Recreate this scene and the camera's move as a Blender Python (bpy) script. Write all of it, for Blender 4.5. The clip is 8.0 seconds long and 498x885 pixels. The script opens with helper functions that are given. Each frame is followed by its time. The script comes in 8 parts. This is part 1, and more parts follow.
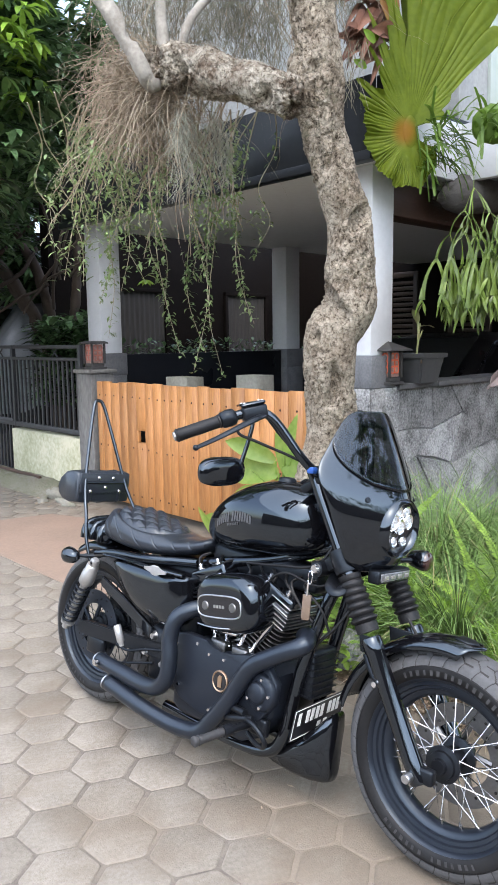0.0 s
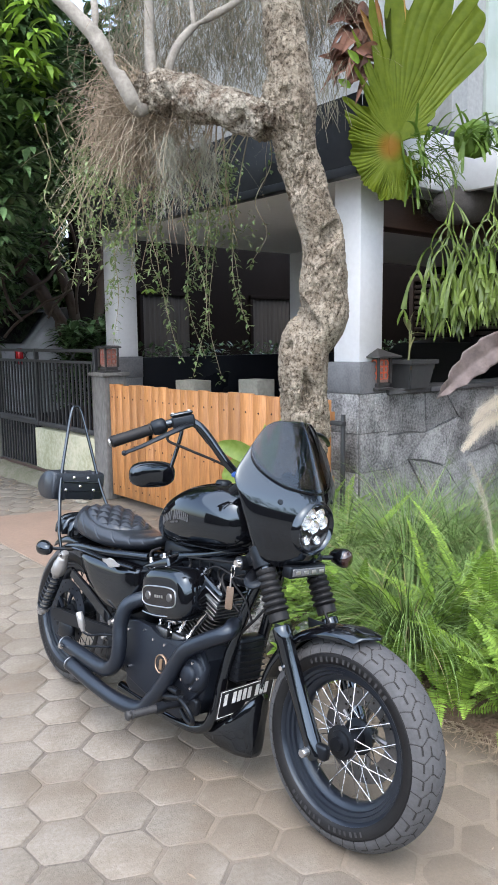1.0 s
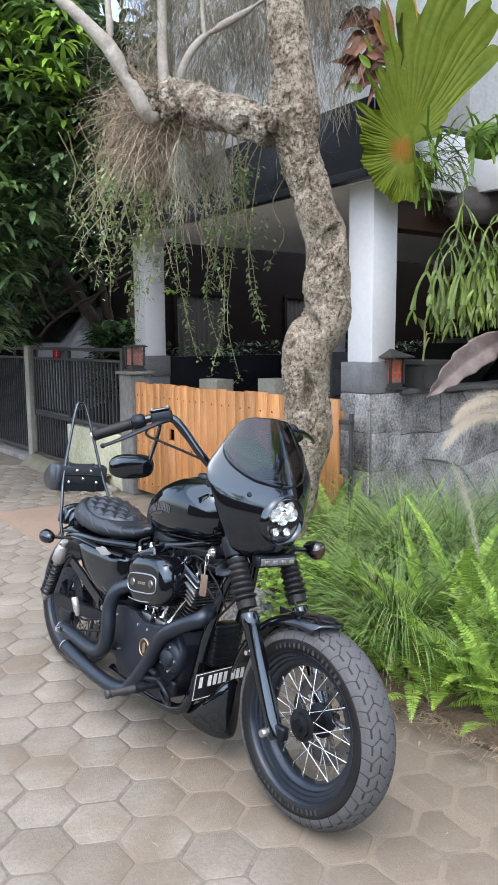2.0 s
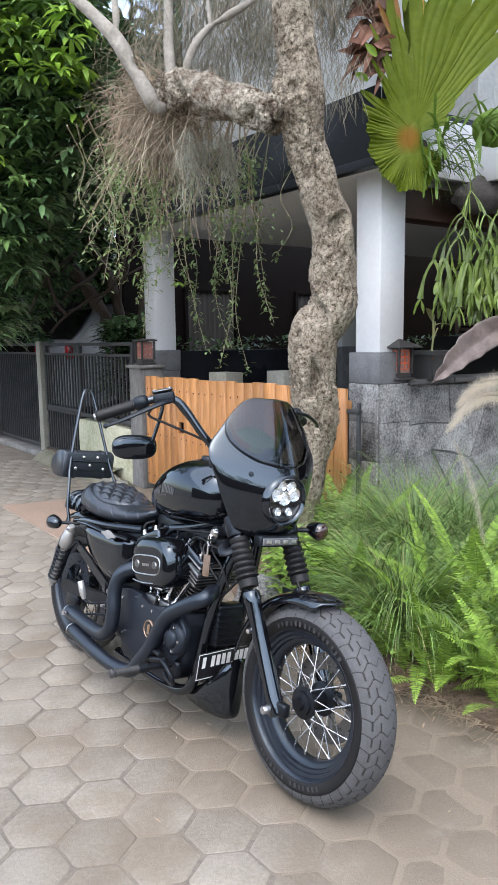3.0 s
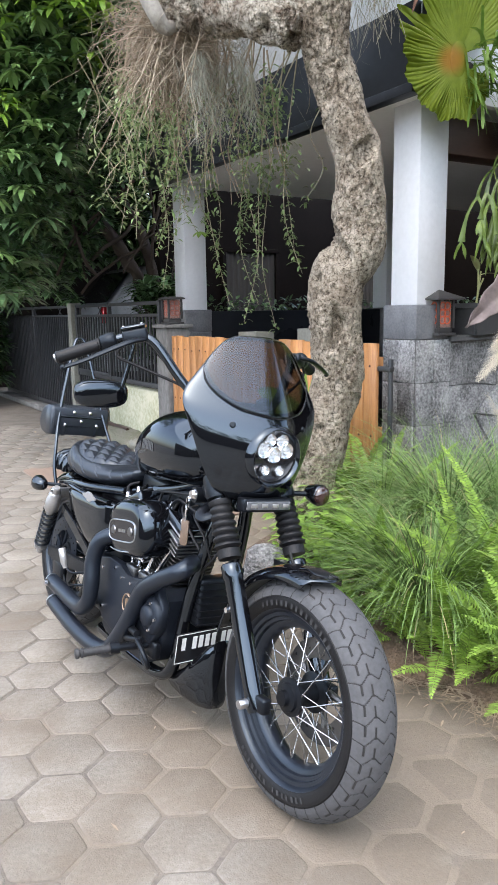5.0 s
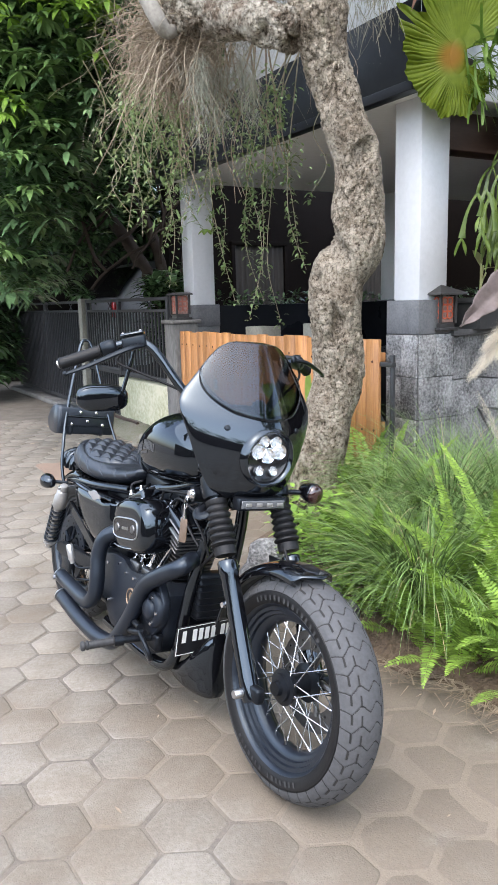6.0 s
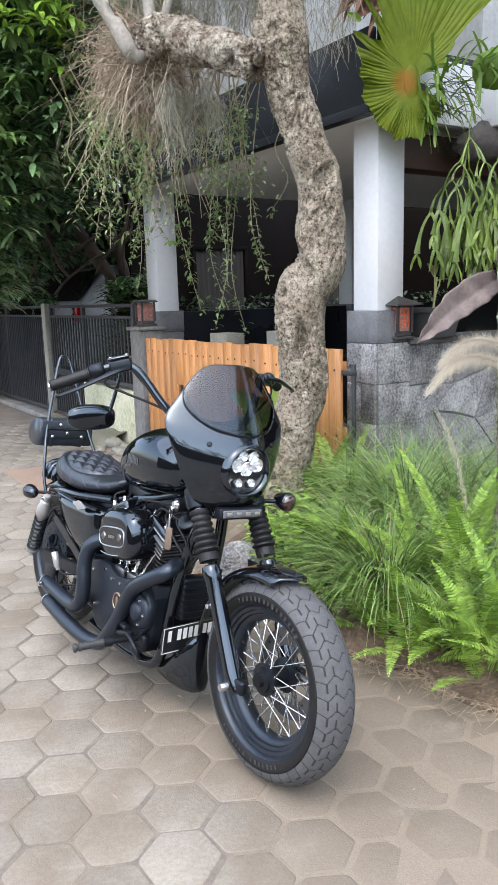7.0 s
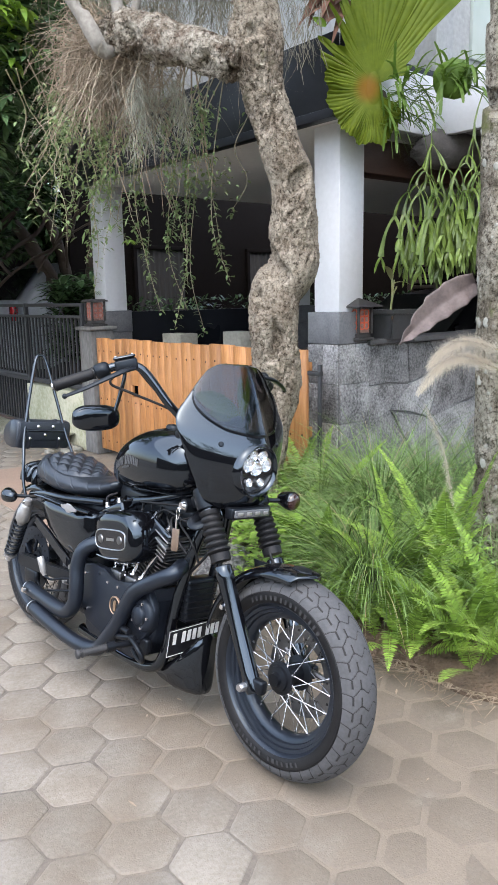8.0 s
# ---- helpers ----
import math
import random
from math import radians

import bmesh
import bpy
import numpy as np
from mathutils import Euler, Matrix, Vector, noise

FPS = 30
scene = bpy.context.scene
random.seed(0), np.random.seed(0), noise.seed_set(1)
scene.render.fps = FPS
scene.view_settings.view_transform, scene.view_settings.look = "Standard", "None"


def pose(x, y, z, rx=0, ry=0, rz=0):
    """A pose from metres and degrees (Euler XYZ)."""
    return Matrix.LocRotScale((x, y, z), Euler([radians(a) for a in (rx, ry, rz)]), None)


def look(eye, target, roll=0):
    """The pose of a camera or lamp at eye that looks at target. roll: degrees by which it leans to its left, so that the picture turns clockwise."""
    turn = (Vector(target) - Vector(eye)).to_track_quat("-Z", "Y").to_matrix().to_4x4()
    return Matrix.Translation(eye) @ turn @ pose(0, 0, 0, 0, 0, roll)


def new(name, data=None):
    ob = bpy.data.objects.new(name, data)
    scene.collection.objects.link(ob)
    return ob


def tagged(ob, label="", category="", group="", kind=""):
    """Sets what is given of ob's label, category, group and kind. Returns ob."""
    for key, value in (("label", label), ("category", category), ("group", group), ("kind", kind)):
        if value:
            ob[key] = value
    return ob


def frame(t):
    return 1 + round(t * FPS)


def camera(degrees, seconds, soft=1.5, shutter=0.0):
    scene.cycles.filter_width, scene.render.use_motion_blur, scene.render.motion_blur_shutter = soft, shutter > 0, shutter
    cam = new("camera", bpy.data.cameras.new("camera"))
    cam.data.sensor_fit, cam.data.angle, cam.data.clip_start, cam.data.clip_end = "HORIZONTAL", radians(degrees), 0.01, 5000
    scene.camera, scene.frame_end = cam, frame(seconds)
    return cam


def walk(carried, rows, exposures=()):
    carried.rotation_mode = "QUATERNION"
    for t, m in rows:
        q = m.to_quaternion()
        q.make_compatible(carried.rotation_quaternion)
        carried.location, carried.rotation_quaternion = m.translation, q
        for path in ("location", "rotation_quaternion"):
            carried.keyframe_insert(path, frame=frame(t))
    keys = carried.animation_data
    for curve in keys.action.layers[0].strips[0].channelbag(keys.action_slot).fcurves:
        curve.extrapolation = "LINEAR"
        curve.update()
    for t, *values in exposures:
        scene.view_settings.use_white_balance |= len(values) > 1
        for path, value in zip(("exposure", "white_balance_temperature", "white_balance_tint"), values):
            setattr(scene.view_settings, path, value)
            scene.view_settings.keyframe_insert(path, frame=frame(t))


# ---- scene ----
cam = camera(37.4, 8.0, 1.6)
PATH = [
    (0, (0.113, 0.008, 1.504), (0.716, 1.895, 1.228), -0.7),
    (0.5, (0.248, -0.193, 1.533), (0.763, 1.719, 1.256), -0.6),
    (1, (0.415, -0.321, 1.558), (0.898, 1.6, 1.28), -0.6),
    (1.5, (0.586, -0.429, 1.565), (0.986, 1.51, 1.286), -0.3),
    (3, (0.67, -0.518, 1.49), (0.991, 1.437, 1.213), -0.7),
    (3.5, (0.745, -0.455, 1.437), (1.014, 1.505, 1.149), -0.9),
    (4, (0.814, -0.347, 1.393), (1.04, 1.616, 1.082), -0.8),
    (4.5, (0.847, -0.215, 1.377), (1.063, 1.746, 1.052), -0.5),
    (5, (0.932, -0.166, 1.355), (1.108, 1.795, 1.006), -0.9),
    (5.2, (0.967, -0.169, 1.35), (1.108, 1.794, 0.992), -1.2),
    (6.5, (0.985, -0.345, 1.465), (1.136, 1.613, 1.084), -2.0),
    (7, (0.903, -0.439, 1.502), (1.151, 1.507, 1.116), -1.7),
    (7.5, (0.786, -0.483, 1.503), (1.126, 1.449, 1.115), -1.5),
    (8, (0.629, -0.39, 1.504), (1.077, 1.52, 1.116), -1.1),
]
EXPOSURES = [(0, 2.14), (1.0, 2.01), (1.5, 1.96), (3.5, 1.93), (4.2, 1.99), (5, 2.10), (6.5, 2.12), (8, 2.0)]
walk(cam, [(t, look(eye, target, roll)) for t, eye, target, roll in PATH], EXPOSURES)

# ---- light ----
world = bpy.data.worlds.new("overcast_sky")
scene.world = world
world.use_nodes = True
_wn = world.node_tree.nodes
_sky = _wn.new("ShaderNodeTexSky")
_sky.sky_type = 'NISHITA'
_sky.sun_disc = False
_sky.sun_elevation = radians(60)
_sky.sun_rotation = radians(203)
_sky.air_density, _sky.dust_density, _sky.ozone_density = 1.0, 2.5, 1.0
_hsv = _wn.new("ShaderNodeHueSaturation")
_hsv.inputs["Saturation"].default_value = 0.8
world.node_tree.links.new(_sky.outputs[0], _hsv.inputs["Color"])
world.node_tree.links.new(_hsv.outputs[0], _wn["Background"].inputs[0])
_wn["Background"].inputs[1].default_value = 0.15
sun_data = bpy.data.lights.new("sun", 'SUN')
sun_data.energy, sun_data.angle, sun_data.color = 1.05, radians(128), (0.92, 0.96, 1.0)
sun = new("sun", sun_data)
sun.matrix_world = look((0, 0, 20), Vector((0, 0, 20)) - Vector((math.sin(radians(203)) * math.cos(radians(60)), math.cos(radians(203)) * math.cos(radians(60)), math.sin(radians(60)))))

# ---- materials ----
def mat(name, base, rough=0.6, metal=0.0, alt=None, scale=6.0, fine=60.0, amount=0.6, bump=0.0, bump_scale=80.0,
        coat=0.0, rnd=0.0, translucent=0.0, spec=0.5, rough_var=0.1, trans=0.0, stretch=None, local=False, distance=0.01):
    """A surface: base and alt colours mixed by noise at two scales, bumps, and a shift for each object."""
    m = bpy.data.materials.new(name)
    m.use_nodes = True
    nt = m.node_tree
    n, link = nt.nodes, nt.links.new
    b = n["Principled BSDF"]
    if local:
        pos = n.new("ShaderNodeTexCoord").outputs["Object"]
    else:
        pos = n.new("ShaderNodeNewGeometry").outputs["Position"]
    if stretch:
        mp = n.new("ShaderNodeMapping")
        mp.inputs["Scale"].default_value = stretch
        link(pos, mp.inputs["Vector"])
        pos = mp.outputs["Vector"]
    alt = alt or tuple(c * 0.7 for c in base)
    n1 = n.new("ShaderNodeTexNoise")
    n1.inputs["Scale"].default_value, n1.inputs["Detail"].default_value = scale, 4.0
    n2 = n.new("ShaderNodeTexNoise")
    n2.inputs["Scale"].default_value, n2.inputs["Detail"].default_value = fine, 5.0
    link(pos, n1.inputs["Vector"])
    link(pos, n2.inputs["Vector"])
    mixf = n.new("ShaderNodeMath")
    mixf.operation = 'MULTIPLY_ADD'
    mixf.inputs[1].default_value, mixf.inputs[2].default_value = 0.5, 0.0
    link(n2.outputs["Fac"], mixf.inputs[0])
    half = n.new("ShaderNodeMath")
    half.operation = 'MULTIPLY_ADD'
    half.inputs[1].default_value = 0.5
    link(n1.outputs["Fac"], half.inputs[0])
    link(mixf.outputs[0], half.inputs[2])
    ramp = n.new("ShaderNodeMapRange")
    ramp.inputs["From Min"].default_value, ramp.inputs["From Max"].default_value = 0.38, 0.62
    ramp.inputs["To Max"].default_value = amount
    link(half.outputs[0], ramp.inputs["Value"])
    mix = n.new("ShaderNodeMix")
    mix.data_type = 'RGBA'
    mix.inputs["A"].default_value, mix.inputs["B"].default_value = (*base, 1), (*alt, 1)
    link(ramp.outputs[0], mix.inputs["Factor"])
    col = mix.outputs["Result"]
    if rnd:
        info = n.new("ShaderNodeObjectInfo")
        geo = n.new("ShaderNodeNewGeometry")
        add = n.new("ShaderNodeMath")
        add.operation = 'ADD'
        link(info.outputs["Random"], add.inputs[0])
        link(geo.outputs["Random Per Island"], add.inputs[1])
        fr = n.new("ShaderNodeMath")
        fr.operation = 'FRACT'
        link(add.outputs[0], fr.inputs[0])
        mr = n.new("ShaderNodeMapRange")
        mr.inputs["To Min"].default_value, mr.inputs["To Max"].default_value = 1 - rnd, 1 + rnd
        link(fr.outputs[0], mr.inputs["Value"])
        hs = n.new("ShaderNodeHueSaturation")
        link(mr.outputs[0], hs.inputs["Value"])
        link(col, hs.inputs["Color"])
        col = hs.outputs["Color"]
    link(col, b.inputs["Base Color"])
    rr = n.new("ShaderNodeMapRange")
    rr.inputs["To Min"].default_value, rr.inputs["To Max"].default_value = max(0.02, rough - rough_var), min(1, rough + rough_var)
    link(n1.outputs["Fac"], rr.inputs["Value"])
    link(rr.outputs[0], b.inputs["Roughness"])
    b.inputs["Metallic"].default_value = metal
    b.inputs["Specular IOR Level"].default_value = spec
    b.inputs["Coat Weight"].default_value = coat
    b.inputs["Coat Roughness"].default_value = 0.04
    b.inputs["Transmission Weight"].default_value = trans
    if bump:
        nb = n.new("ShaderNodeTexNoise")
        nb.inputs["Scale"].default_value, nb.inputs["Detail"].default_value = bump_scale, 6.0
        link(pos, nb.inputs["Vector"])
        bp = n.new("ShaderNodeBump")
        bp.inputs["Strength"].default_value, bp.inputs["Distance"].default_value = bump, distance
        link(nb.outputs["Fac"], bp.inputs["Height"])
        link(bp.outputs[0], b.inputs["Normal"])
    if translucent:
        tr = n.new("ShaderNodeBsdfTranslucent")
        link(col, tr.inputs["Color"])
        ms = n.new("ShaderNodeMixShader")
        ms.inputs[0].default_value = translucent
        link(b.outputs[0], ms.inputs[1])
        link(tr.outputs[0], ms.inputs[2])
        link(ms.outputs[0], n["Material Output"].inputs["Surface"])
    return m


def leafmat(name, base, alt, rough=0.45, rnd=0.35, translucent=0.3):
    return mat(name, base, rough, alt=alt, scale=3.0, fine=25.0, rnd=rnd, translucent=translucent, amount=0.8)


def paving(name, light, dark, dust, rnd, start, end, most):
    """Concrete that brown dust covers more and more towards the garden bed."""
    m = mat(name, light, 0.88, alt=dark, scale=5.0, fine=75, rnd=rnd, bump=0.5, bump_scale=190, amount=0.8, distance=0.004)
    n, link = m.node_tree.nodes, m.node_tree.links.new
    b = n["Principled BSDF"]
    src = b.inputs["Base Color"].links[0].from_socket
    geo = n.new("ShaderNodeNewGeometry")
    big = n.new("ShaderNodeTexNoise")
    big.inputs["Scale"].default_value, big.inputs["Detail"].default_value, big.inputs["Roughness"].default_value = 2.6, 7.0, 0.62
    link(geo.outputs["Position"], big.inputs["Vector"])
    sep = n.new("ShaderNodeSeparateXYZ")
    link(geo.outputs["Position"], sep.inputs[0])
    side = n.new("ShaderNodeMapRange")
    side.inputs["From Min"].default_value, side.inputs["From Max"].default_value = -0.2, 1.7
    side.inputs["To Min"].default_value, side.inputs["To Max"].default_value = -0.12, 0.17
    link(sep.outputs["X"], side.inputs["Value"])
    both = n.new("ShaderNodeMath")
    both.operation = 'ADD'
    link(big.outputs["Fac"], both.inputs[0])
    link(side.outputs[0], both.inputs[1])
    mask = n.new("ShaderNodeMapRange")
    mask.inputs["From Min"].default_value, mask.inputs["From Max"].default_value = start, end
    mask.inputs["To Max"].default_value = most
    link(both.outputs[0], mask.inputs["Value"])
    mx = n.new("ShaderNodeMix")
    mx.data_type = 'RGBA'
    link(mask.outputs[0], mx.inputs["Factor"])
    link(src, mx.inputs["A"])
    sand = n.new("ShaderNodeTexNoise")
    sand.inputs["Scale"].default_value, sand.inputs["Detail"].default_value = 140.0, 4.0
    link(geo.outputs["Position"], sand.inputs["Vector"])
    tone = n.new("ShaderNodeMix")
    tone.data_type = 'RGBA'
    tone.inputs["A"].default_value = (*[c * 0.78 for c in dust], 1)
    tone.inputs["B"].default_value = (*[c * 1.22 for c in dust], 1)
    link(sand.outputs["Fac"], tone.inputs["Factor"])
    link(tone.outputs["Result"], mx.inputs["B"])
    link(mx.outputs["Result"], b.inputs["Base Color"])
    return m


M_PAVER = paving("paver_concrete", (0.218, 0.196, 0.165), (0.140, 0.121, 0.097), (0.130, 0.103, 0.075), 0.11, 0.42, 0.60, 0.75)
M_JOINT = paving("joint_sand", (0.150, 0.130, 0.107), (0.085, 0.072, 0.060), (0.178, 0.146, 0.112), 0.0, 0.44, 0.62, 0.95)
M_REDPAVE = mat("red_cement", (0.235, 0.168, 0.128), 0.85, alt=(0.170, 0.126, 0.098), scale=2, fine=40, bump=0.3, bump_scale=120)
M_SOIL = mat("garden_soil", (0.13, 0.09, 0.06), 0.95, alt=(0.07, 0.05, 0.035), scale=9, fine=70, bump=0.9, bump_scale=50, distance=0.03)
M_WHITE = mat("white_wall_paint", (0.61, 0.62, 0.645), 0.7, alt=(0.52, 0.53, 0.55), scale=1.2, fine=30, amount=0.5, bump=0.15, bump_scale=60)
M_SOFFIT = mat("ceiling_paint", (0.72, 0.72, 0.72), 0.8, alt=(0.62, 0.62, 0.61), scale=1.0, fine=20, amount=0.5)
M_BLACKPAINT = mat("fascia_black_paint", (0.012, 0.014, 0.018), 0.38, alt=(0.02, 0.022, 0.027), scale=2, fine=20, amount=0.6, spec=0.3)
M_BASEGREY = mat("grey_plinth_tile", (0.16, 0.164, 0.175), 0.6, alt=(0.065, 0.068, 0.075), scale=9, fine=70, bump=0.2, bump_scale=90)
M_STONE = mat("andesite_stone", (0.36, 0.362, 0.365), 0.9, alt=(0.05, 0.05, 0.052), scale=5, fine=60, rnd=0.38, bump=0.9, bump_scale=60, amount=0.85, distance=0.02)
M_STONEJOINT = mat("stone_mortar", (0.16, 0.16, 0.16), 0.95, alt=(0.05, 0.05, 0.05), scale=8, fine=70, bump=0.5, bump_scale=60)
M_CAP = mat("wall_cap_slab", (0.085, 0.085, 0.09), 0.75, alt=(0.05, 0.05, 0.05), scale=5, fine=60, bump=0.4, bump_scale=60)
M_GATE = mat("gate_wood", (0.46, 0.215, 0.075), 0.5, alt=(0.27, 0.11, 0.035), scale=2.2, fine=14, rnd=0.22, bump=0.25, bump_scale=30, stretch=(6, 6, 0.6), amount=0.9)
M_NAIL = mat("rusty_nail", (0.07, 0.03, 0.018), 0.6, metal=0.5)
M_PILLAR = mat("pillar_concrete", (0.19, 0.185, 0.18), 0.9, alt=(0.09, 0.088, 0.085), scale=4, fine=40, bump=0.6, bump_scale=35, amount=0.9, stretch=(1, 1, 0.35))
M_CREAM = mat("mossy_cream_plaster", (0.50, 0.48, 0.36), 0.9, alt=(0.25, 0.255, 0.15), scale=3.0, fine=25, bump=0.3, bump_scale=40, amount=0.8)
M_FENCE = mat("fence_black_paint", (0.02, 0.021, 0.024), 0.45, alt=(0.04, 0.04, 0.045), scale=4, fine=30)
# brown walls: the interior's shade is put into this near-black base colour
M_SHADEWALL = mat("shade_darkened_wall", (0.0085, 0.006, 0.005), 0.8, alt=(0.005, 0.0035, 0.003), scale=1.5, fine=20, spec=0.1)
M_BROWNBEAM = mat("brown_timber", (0.055, 0.028, 0.02), 0.5, alt=(0.03, 0.016, 0.012), scale=3, fine=25, stretch=(1, 1, 4))
M_SHUTTER = mat("brown_shutter_wood", (0.052, 0.034, 0.026), 0.55, alt=(0.03, 0.019, 0.014), scale=3, fine=25, stretch=(8, 8, 1))
M_PANEL = mat("black_panel", (0.008, 0.009, 0.012), 0.3, alt=(0.012, 0.013, 0.016), scale=2, fine=10, spec=0.15)
M_BRANCH = mat("smooth_grey_branch", (0.27, 0.25, 0.22), 0.85, alt=(0.12, 0.105, 0.088), scale=9, fine=50, bump=0.4, bump_scale=60)
M_DARKBARK = mat("dark_brown_bark", (0.055, 0.040, 0.031), 0.9, alt=(0.045, 0.032, 0.025), scale=6, fine=40, bump=0.8, bump_scale=30)
M_ROOT = mat("dry_aerial_root", (0.285, 0.225, 0.162), 0.85, alt=(0.135, 0.098, 0.066), scale=4, fine=30, rnd=0.3)
M_STRAW = mat("pale_dry_stem", (0.42, 0.36, 0.27), 0.8, alt=(0.28, 0.22, 0.16), scale=4, fine=30, rnd=0.3)
M_MOSS = mat("grey_hanging_moss", (0.24, 0.228, 0.175), 0.9, alt=(0.13, 0.118, 0.085), scale=3, fine=30, rnd=0.25, translucent=0.3)
M_UPPER = mat("weathered_white_wall", (0.44, 0.45, 0.455), 0.8, alt=(0.31, 0.32, 0.32), scale=1.6, fine=30, amount=0.8, bump=0.15, bump_scale=60)
M_MOSSPALE = mat("pale_air_plant", (0.36, 0.36, 0.30), 0.9, alt=(0.24, 0.24, 0.195), scale=3, fine=30, rnd=0.25, translucent=0.3)
M_MOSSKERB = mat("mossy_kerb_concrete", (0.19, 0.172, 0.14), 0.95, alt=(0.10, 0.105, 0.055), scale=5, fine=45, bump=0.9, bump_scale=40, amount=0.9, distance=0.02)
M_VINE = mat("vine_stem", (0.36, 0.32, 0.22), 0.7, alt=(0.20, 0.17, 0.10), scale=5, fine=40)
M_VINELEAF = leafmat("vine_leaf", (0.235, 0.315, 0.135), (0.11, 0.175, 0.06))
M_MANGO = leafmat("dark_glossy_leaf", (0.130, 0.212, 0.096), (0.056, 0.108, 0.045), 0.26, 0.6, 0.18)
M_MANGOMID = leafmat("mid_green_leaf", (0.145, 0.235, 0.075), (0.08, 0.15, 0.045), 0.32, 0.45, 0.3)
M_MANGOY = leafmat("young_yellow_leaf", (0.235, 0.37, 0.055), (0.14, 0.27, 0.03), 0.4, 0.35, 0.4)
M_GRASS = mat("grass_blade", (0.20, 0.315, 0.095), 0.5, alt=(0.040, 0.080, 0.024), scale=5, fine=25, rnd=0.55, translucent=0.15)
M_GRASSDRY = mat("straw_blade", (0.40, 0.35, 0.20), 0.7, alt=(0.28, 0.23, 0.13), scale=2, fine=15, rnd=0.3, translucent=0.3)
M_FERN = leafmat("fern_leaf", (0.26, 0.39, 0.065), (0.11, 0.21, 0.028), 0.5, 0.4, 0.25)
M_STAG = leafmat("staghorn_frond", (0.13, 0.22, 0.035), (0.08, 0.15, 0.02), 0.45, 0.1, 0.4)
M_STAGBROWN = leafmat("dry_brown_frond", (0.24, 0.115, 0.078), (0.085, 0.045, 0.034), 0.7, 0.5, 0.2)
M_STAGTIP = leafmat("withered_orange_tip", (0.30, 0.13, 0.04), (0.40, 0.30, 0.05), 0.6, 0.2, 0.3)
M_ANTLER = leafmat("antler_frond", (0.155, 0.215, 0.045), (0.055, 0.095, 0.018), 0.36, 0.5, 0.25)
M_BROAD = leafmat("broad_light_leaf", (0.26, 0.37, 0.085), (0.15, 0.27, 0.035), 0.4, 0.15, 0.45)
M_COLO = mat("dusky_purple_leaf", (0.185, 0.145, 0.135), 0.7, alt=(0.095, 0.072, 0.07), scale=14, fine=60, translucent=0.15, rnd=0.1)
M_PLUME = mat("pampas_plume", (0.62, 0.57, 0.48), 0.9, alt=(0.50, 0.44, 0.36), scale=5, fine=40, translucent=0.4, rnd=0.15)
M_POT = mat("black_plastic_pot", (0.045, 0.047, 0.05), 0.5, alt=(0.065, 0.066, 0.07), scale=4, fine=30)
M_LANTERN = mat("dark_lantern_metal", (0.028, 0.028, 0.03), 0.55, alt=(0.05, 0.046, 0.044), scale=6, fine=40)
M_LANTGLASS = mat("red_patterned_glass", (0.36, 0.22, 0.19), 0.4, alt=(0.13, 0.08, 0.07), scale=14, fine=60, amount=0.9)
M_ORANGE = mat("orange_lattice", (0.72, 0.14, 0.06), 0.5)
M_REDLATT = mat("faded_red_lattice", (0.36, 0.12, 0.09), 0.6)
M_BLOCK = mat("weathered_block", (0.24, 0.23, 0.20), 0.9, alt=(0.13, 0.13, 0.10), scale=5, fine=40, bump=0.4, bump_scale=50)
M_CURTAIN = mat("grey_curtain", (0.055, 0.050, 0.046), 0.85, alt=(0.035, 0.032, 0.03), scale=3, fine=20, stretch=(8, 8, 0.3))
M_PANE = mat("window_glass", (0.008, 0.009, 0.009), 0.05, spec=0.35)
# pale greenish reflections are put into this pane's base colour
M_PALEPANE = mat("pane_reflection_colour", (0.45, 0.50, 0.47), 0.08, alt=(0.34, 0.42, 0.36), scale=1.5, fine=6)
M_CARPAINT = mat("black_car_paint", (0.004, 0.004, 0.005), 0.3, spec=0.15)
M_CARSILVER = mat("silver_car_paint", (0.27, 0.285, 0.31), 0.35, coat=0.5)
M_TAILRED = mat("red_tail_lens", (0.5, 0.02, 0.03), 0.15, coat=1.0)
M_TYREPLAIN = mat("plain_tyre_rubber", (0.02, 0.02, 0.02), 0.8)

# ---- mesh helpers ----
def thing(name, m=None, label="", category="", group="", kind=""):
    ob = new(name)
    ob.empty_display_size = 0.1
    if m is not None:
        ob.matrix_world = m
    return tagged(ob, label, category, group, kind)


def part(name, bm, material, parent=None, label="", smooth=True, category="", kind="", group=""):
    """Links a bmesh as one mesh object under a thing or a part."""
    me = bpy.data.meshes.new(name)
    bmesh.ops.recalc_face_normals(bm, faces=bm.faces)
    bm.to_mesh(me)
    bm.free()
    return meshpart(name, me, material, parent, label, smooth, category, kind, group)


def meshpart(name, me, material, parent=None, label="", smooth=True, category="", kind="", group=""):
    mats = material if isinstance(material, (list, tuple)) else [material]
    for mt in mats:
        if mt.name not in [x.name for x in me.materials]:
            me.materials.append(mt)
    if smooth:
        me.shade_smooth()
        try:
            me.set_sharp_from_angle(angle=radians(50))
        except AttributeError:
            pass
    ob = new(name, me)
    if parent is not None:
        ob.parent = parent
    return tagged(ob, label, category, group, kind)


def raw(name, verts, faces, material, parent=None, label="", smooth=False, category="", kind="", group="", matidx=None):
    me = bpy.data.meshes.new(name)
    me.from_pydata([tuple(v) for v in verts], [], faces)
    if matidx is not None:
        me.polygons.foreach_set("material_index", matidx)
    me.update()
    ob = meshpart(name, me, material, parent, label, False, category, kind, group)
    if smooth:
        me.shade_smooth()
    return ob


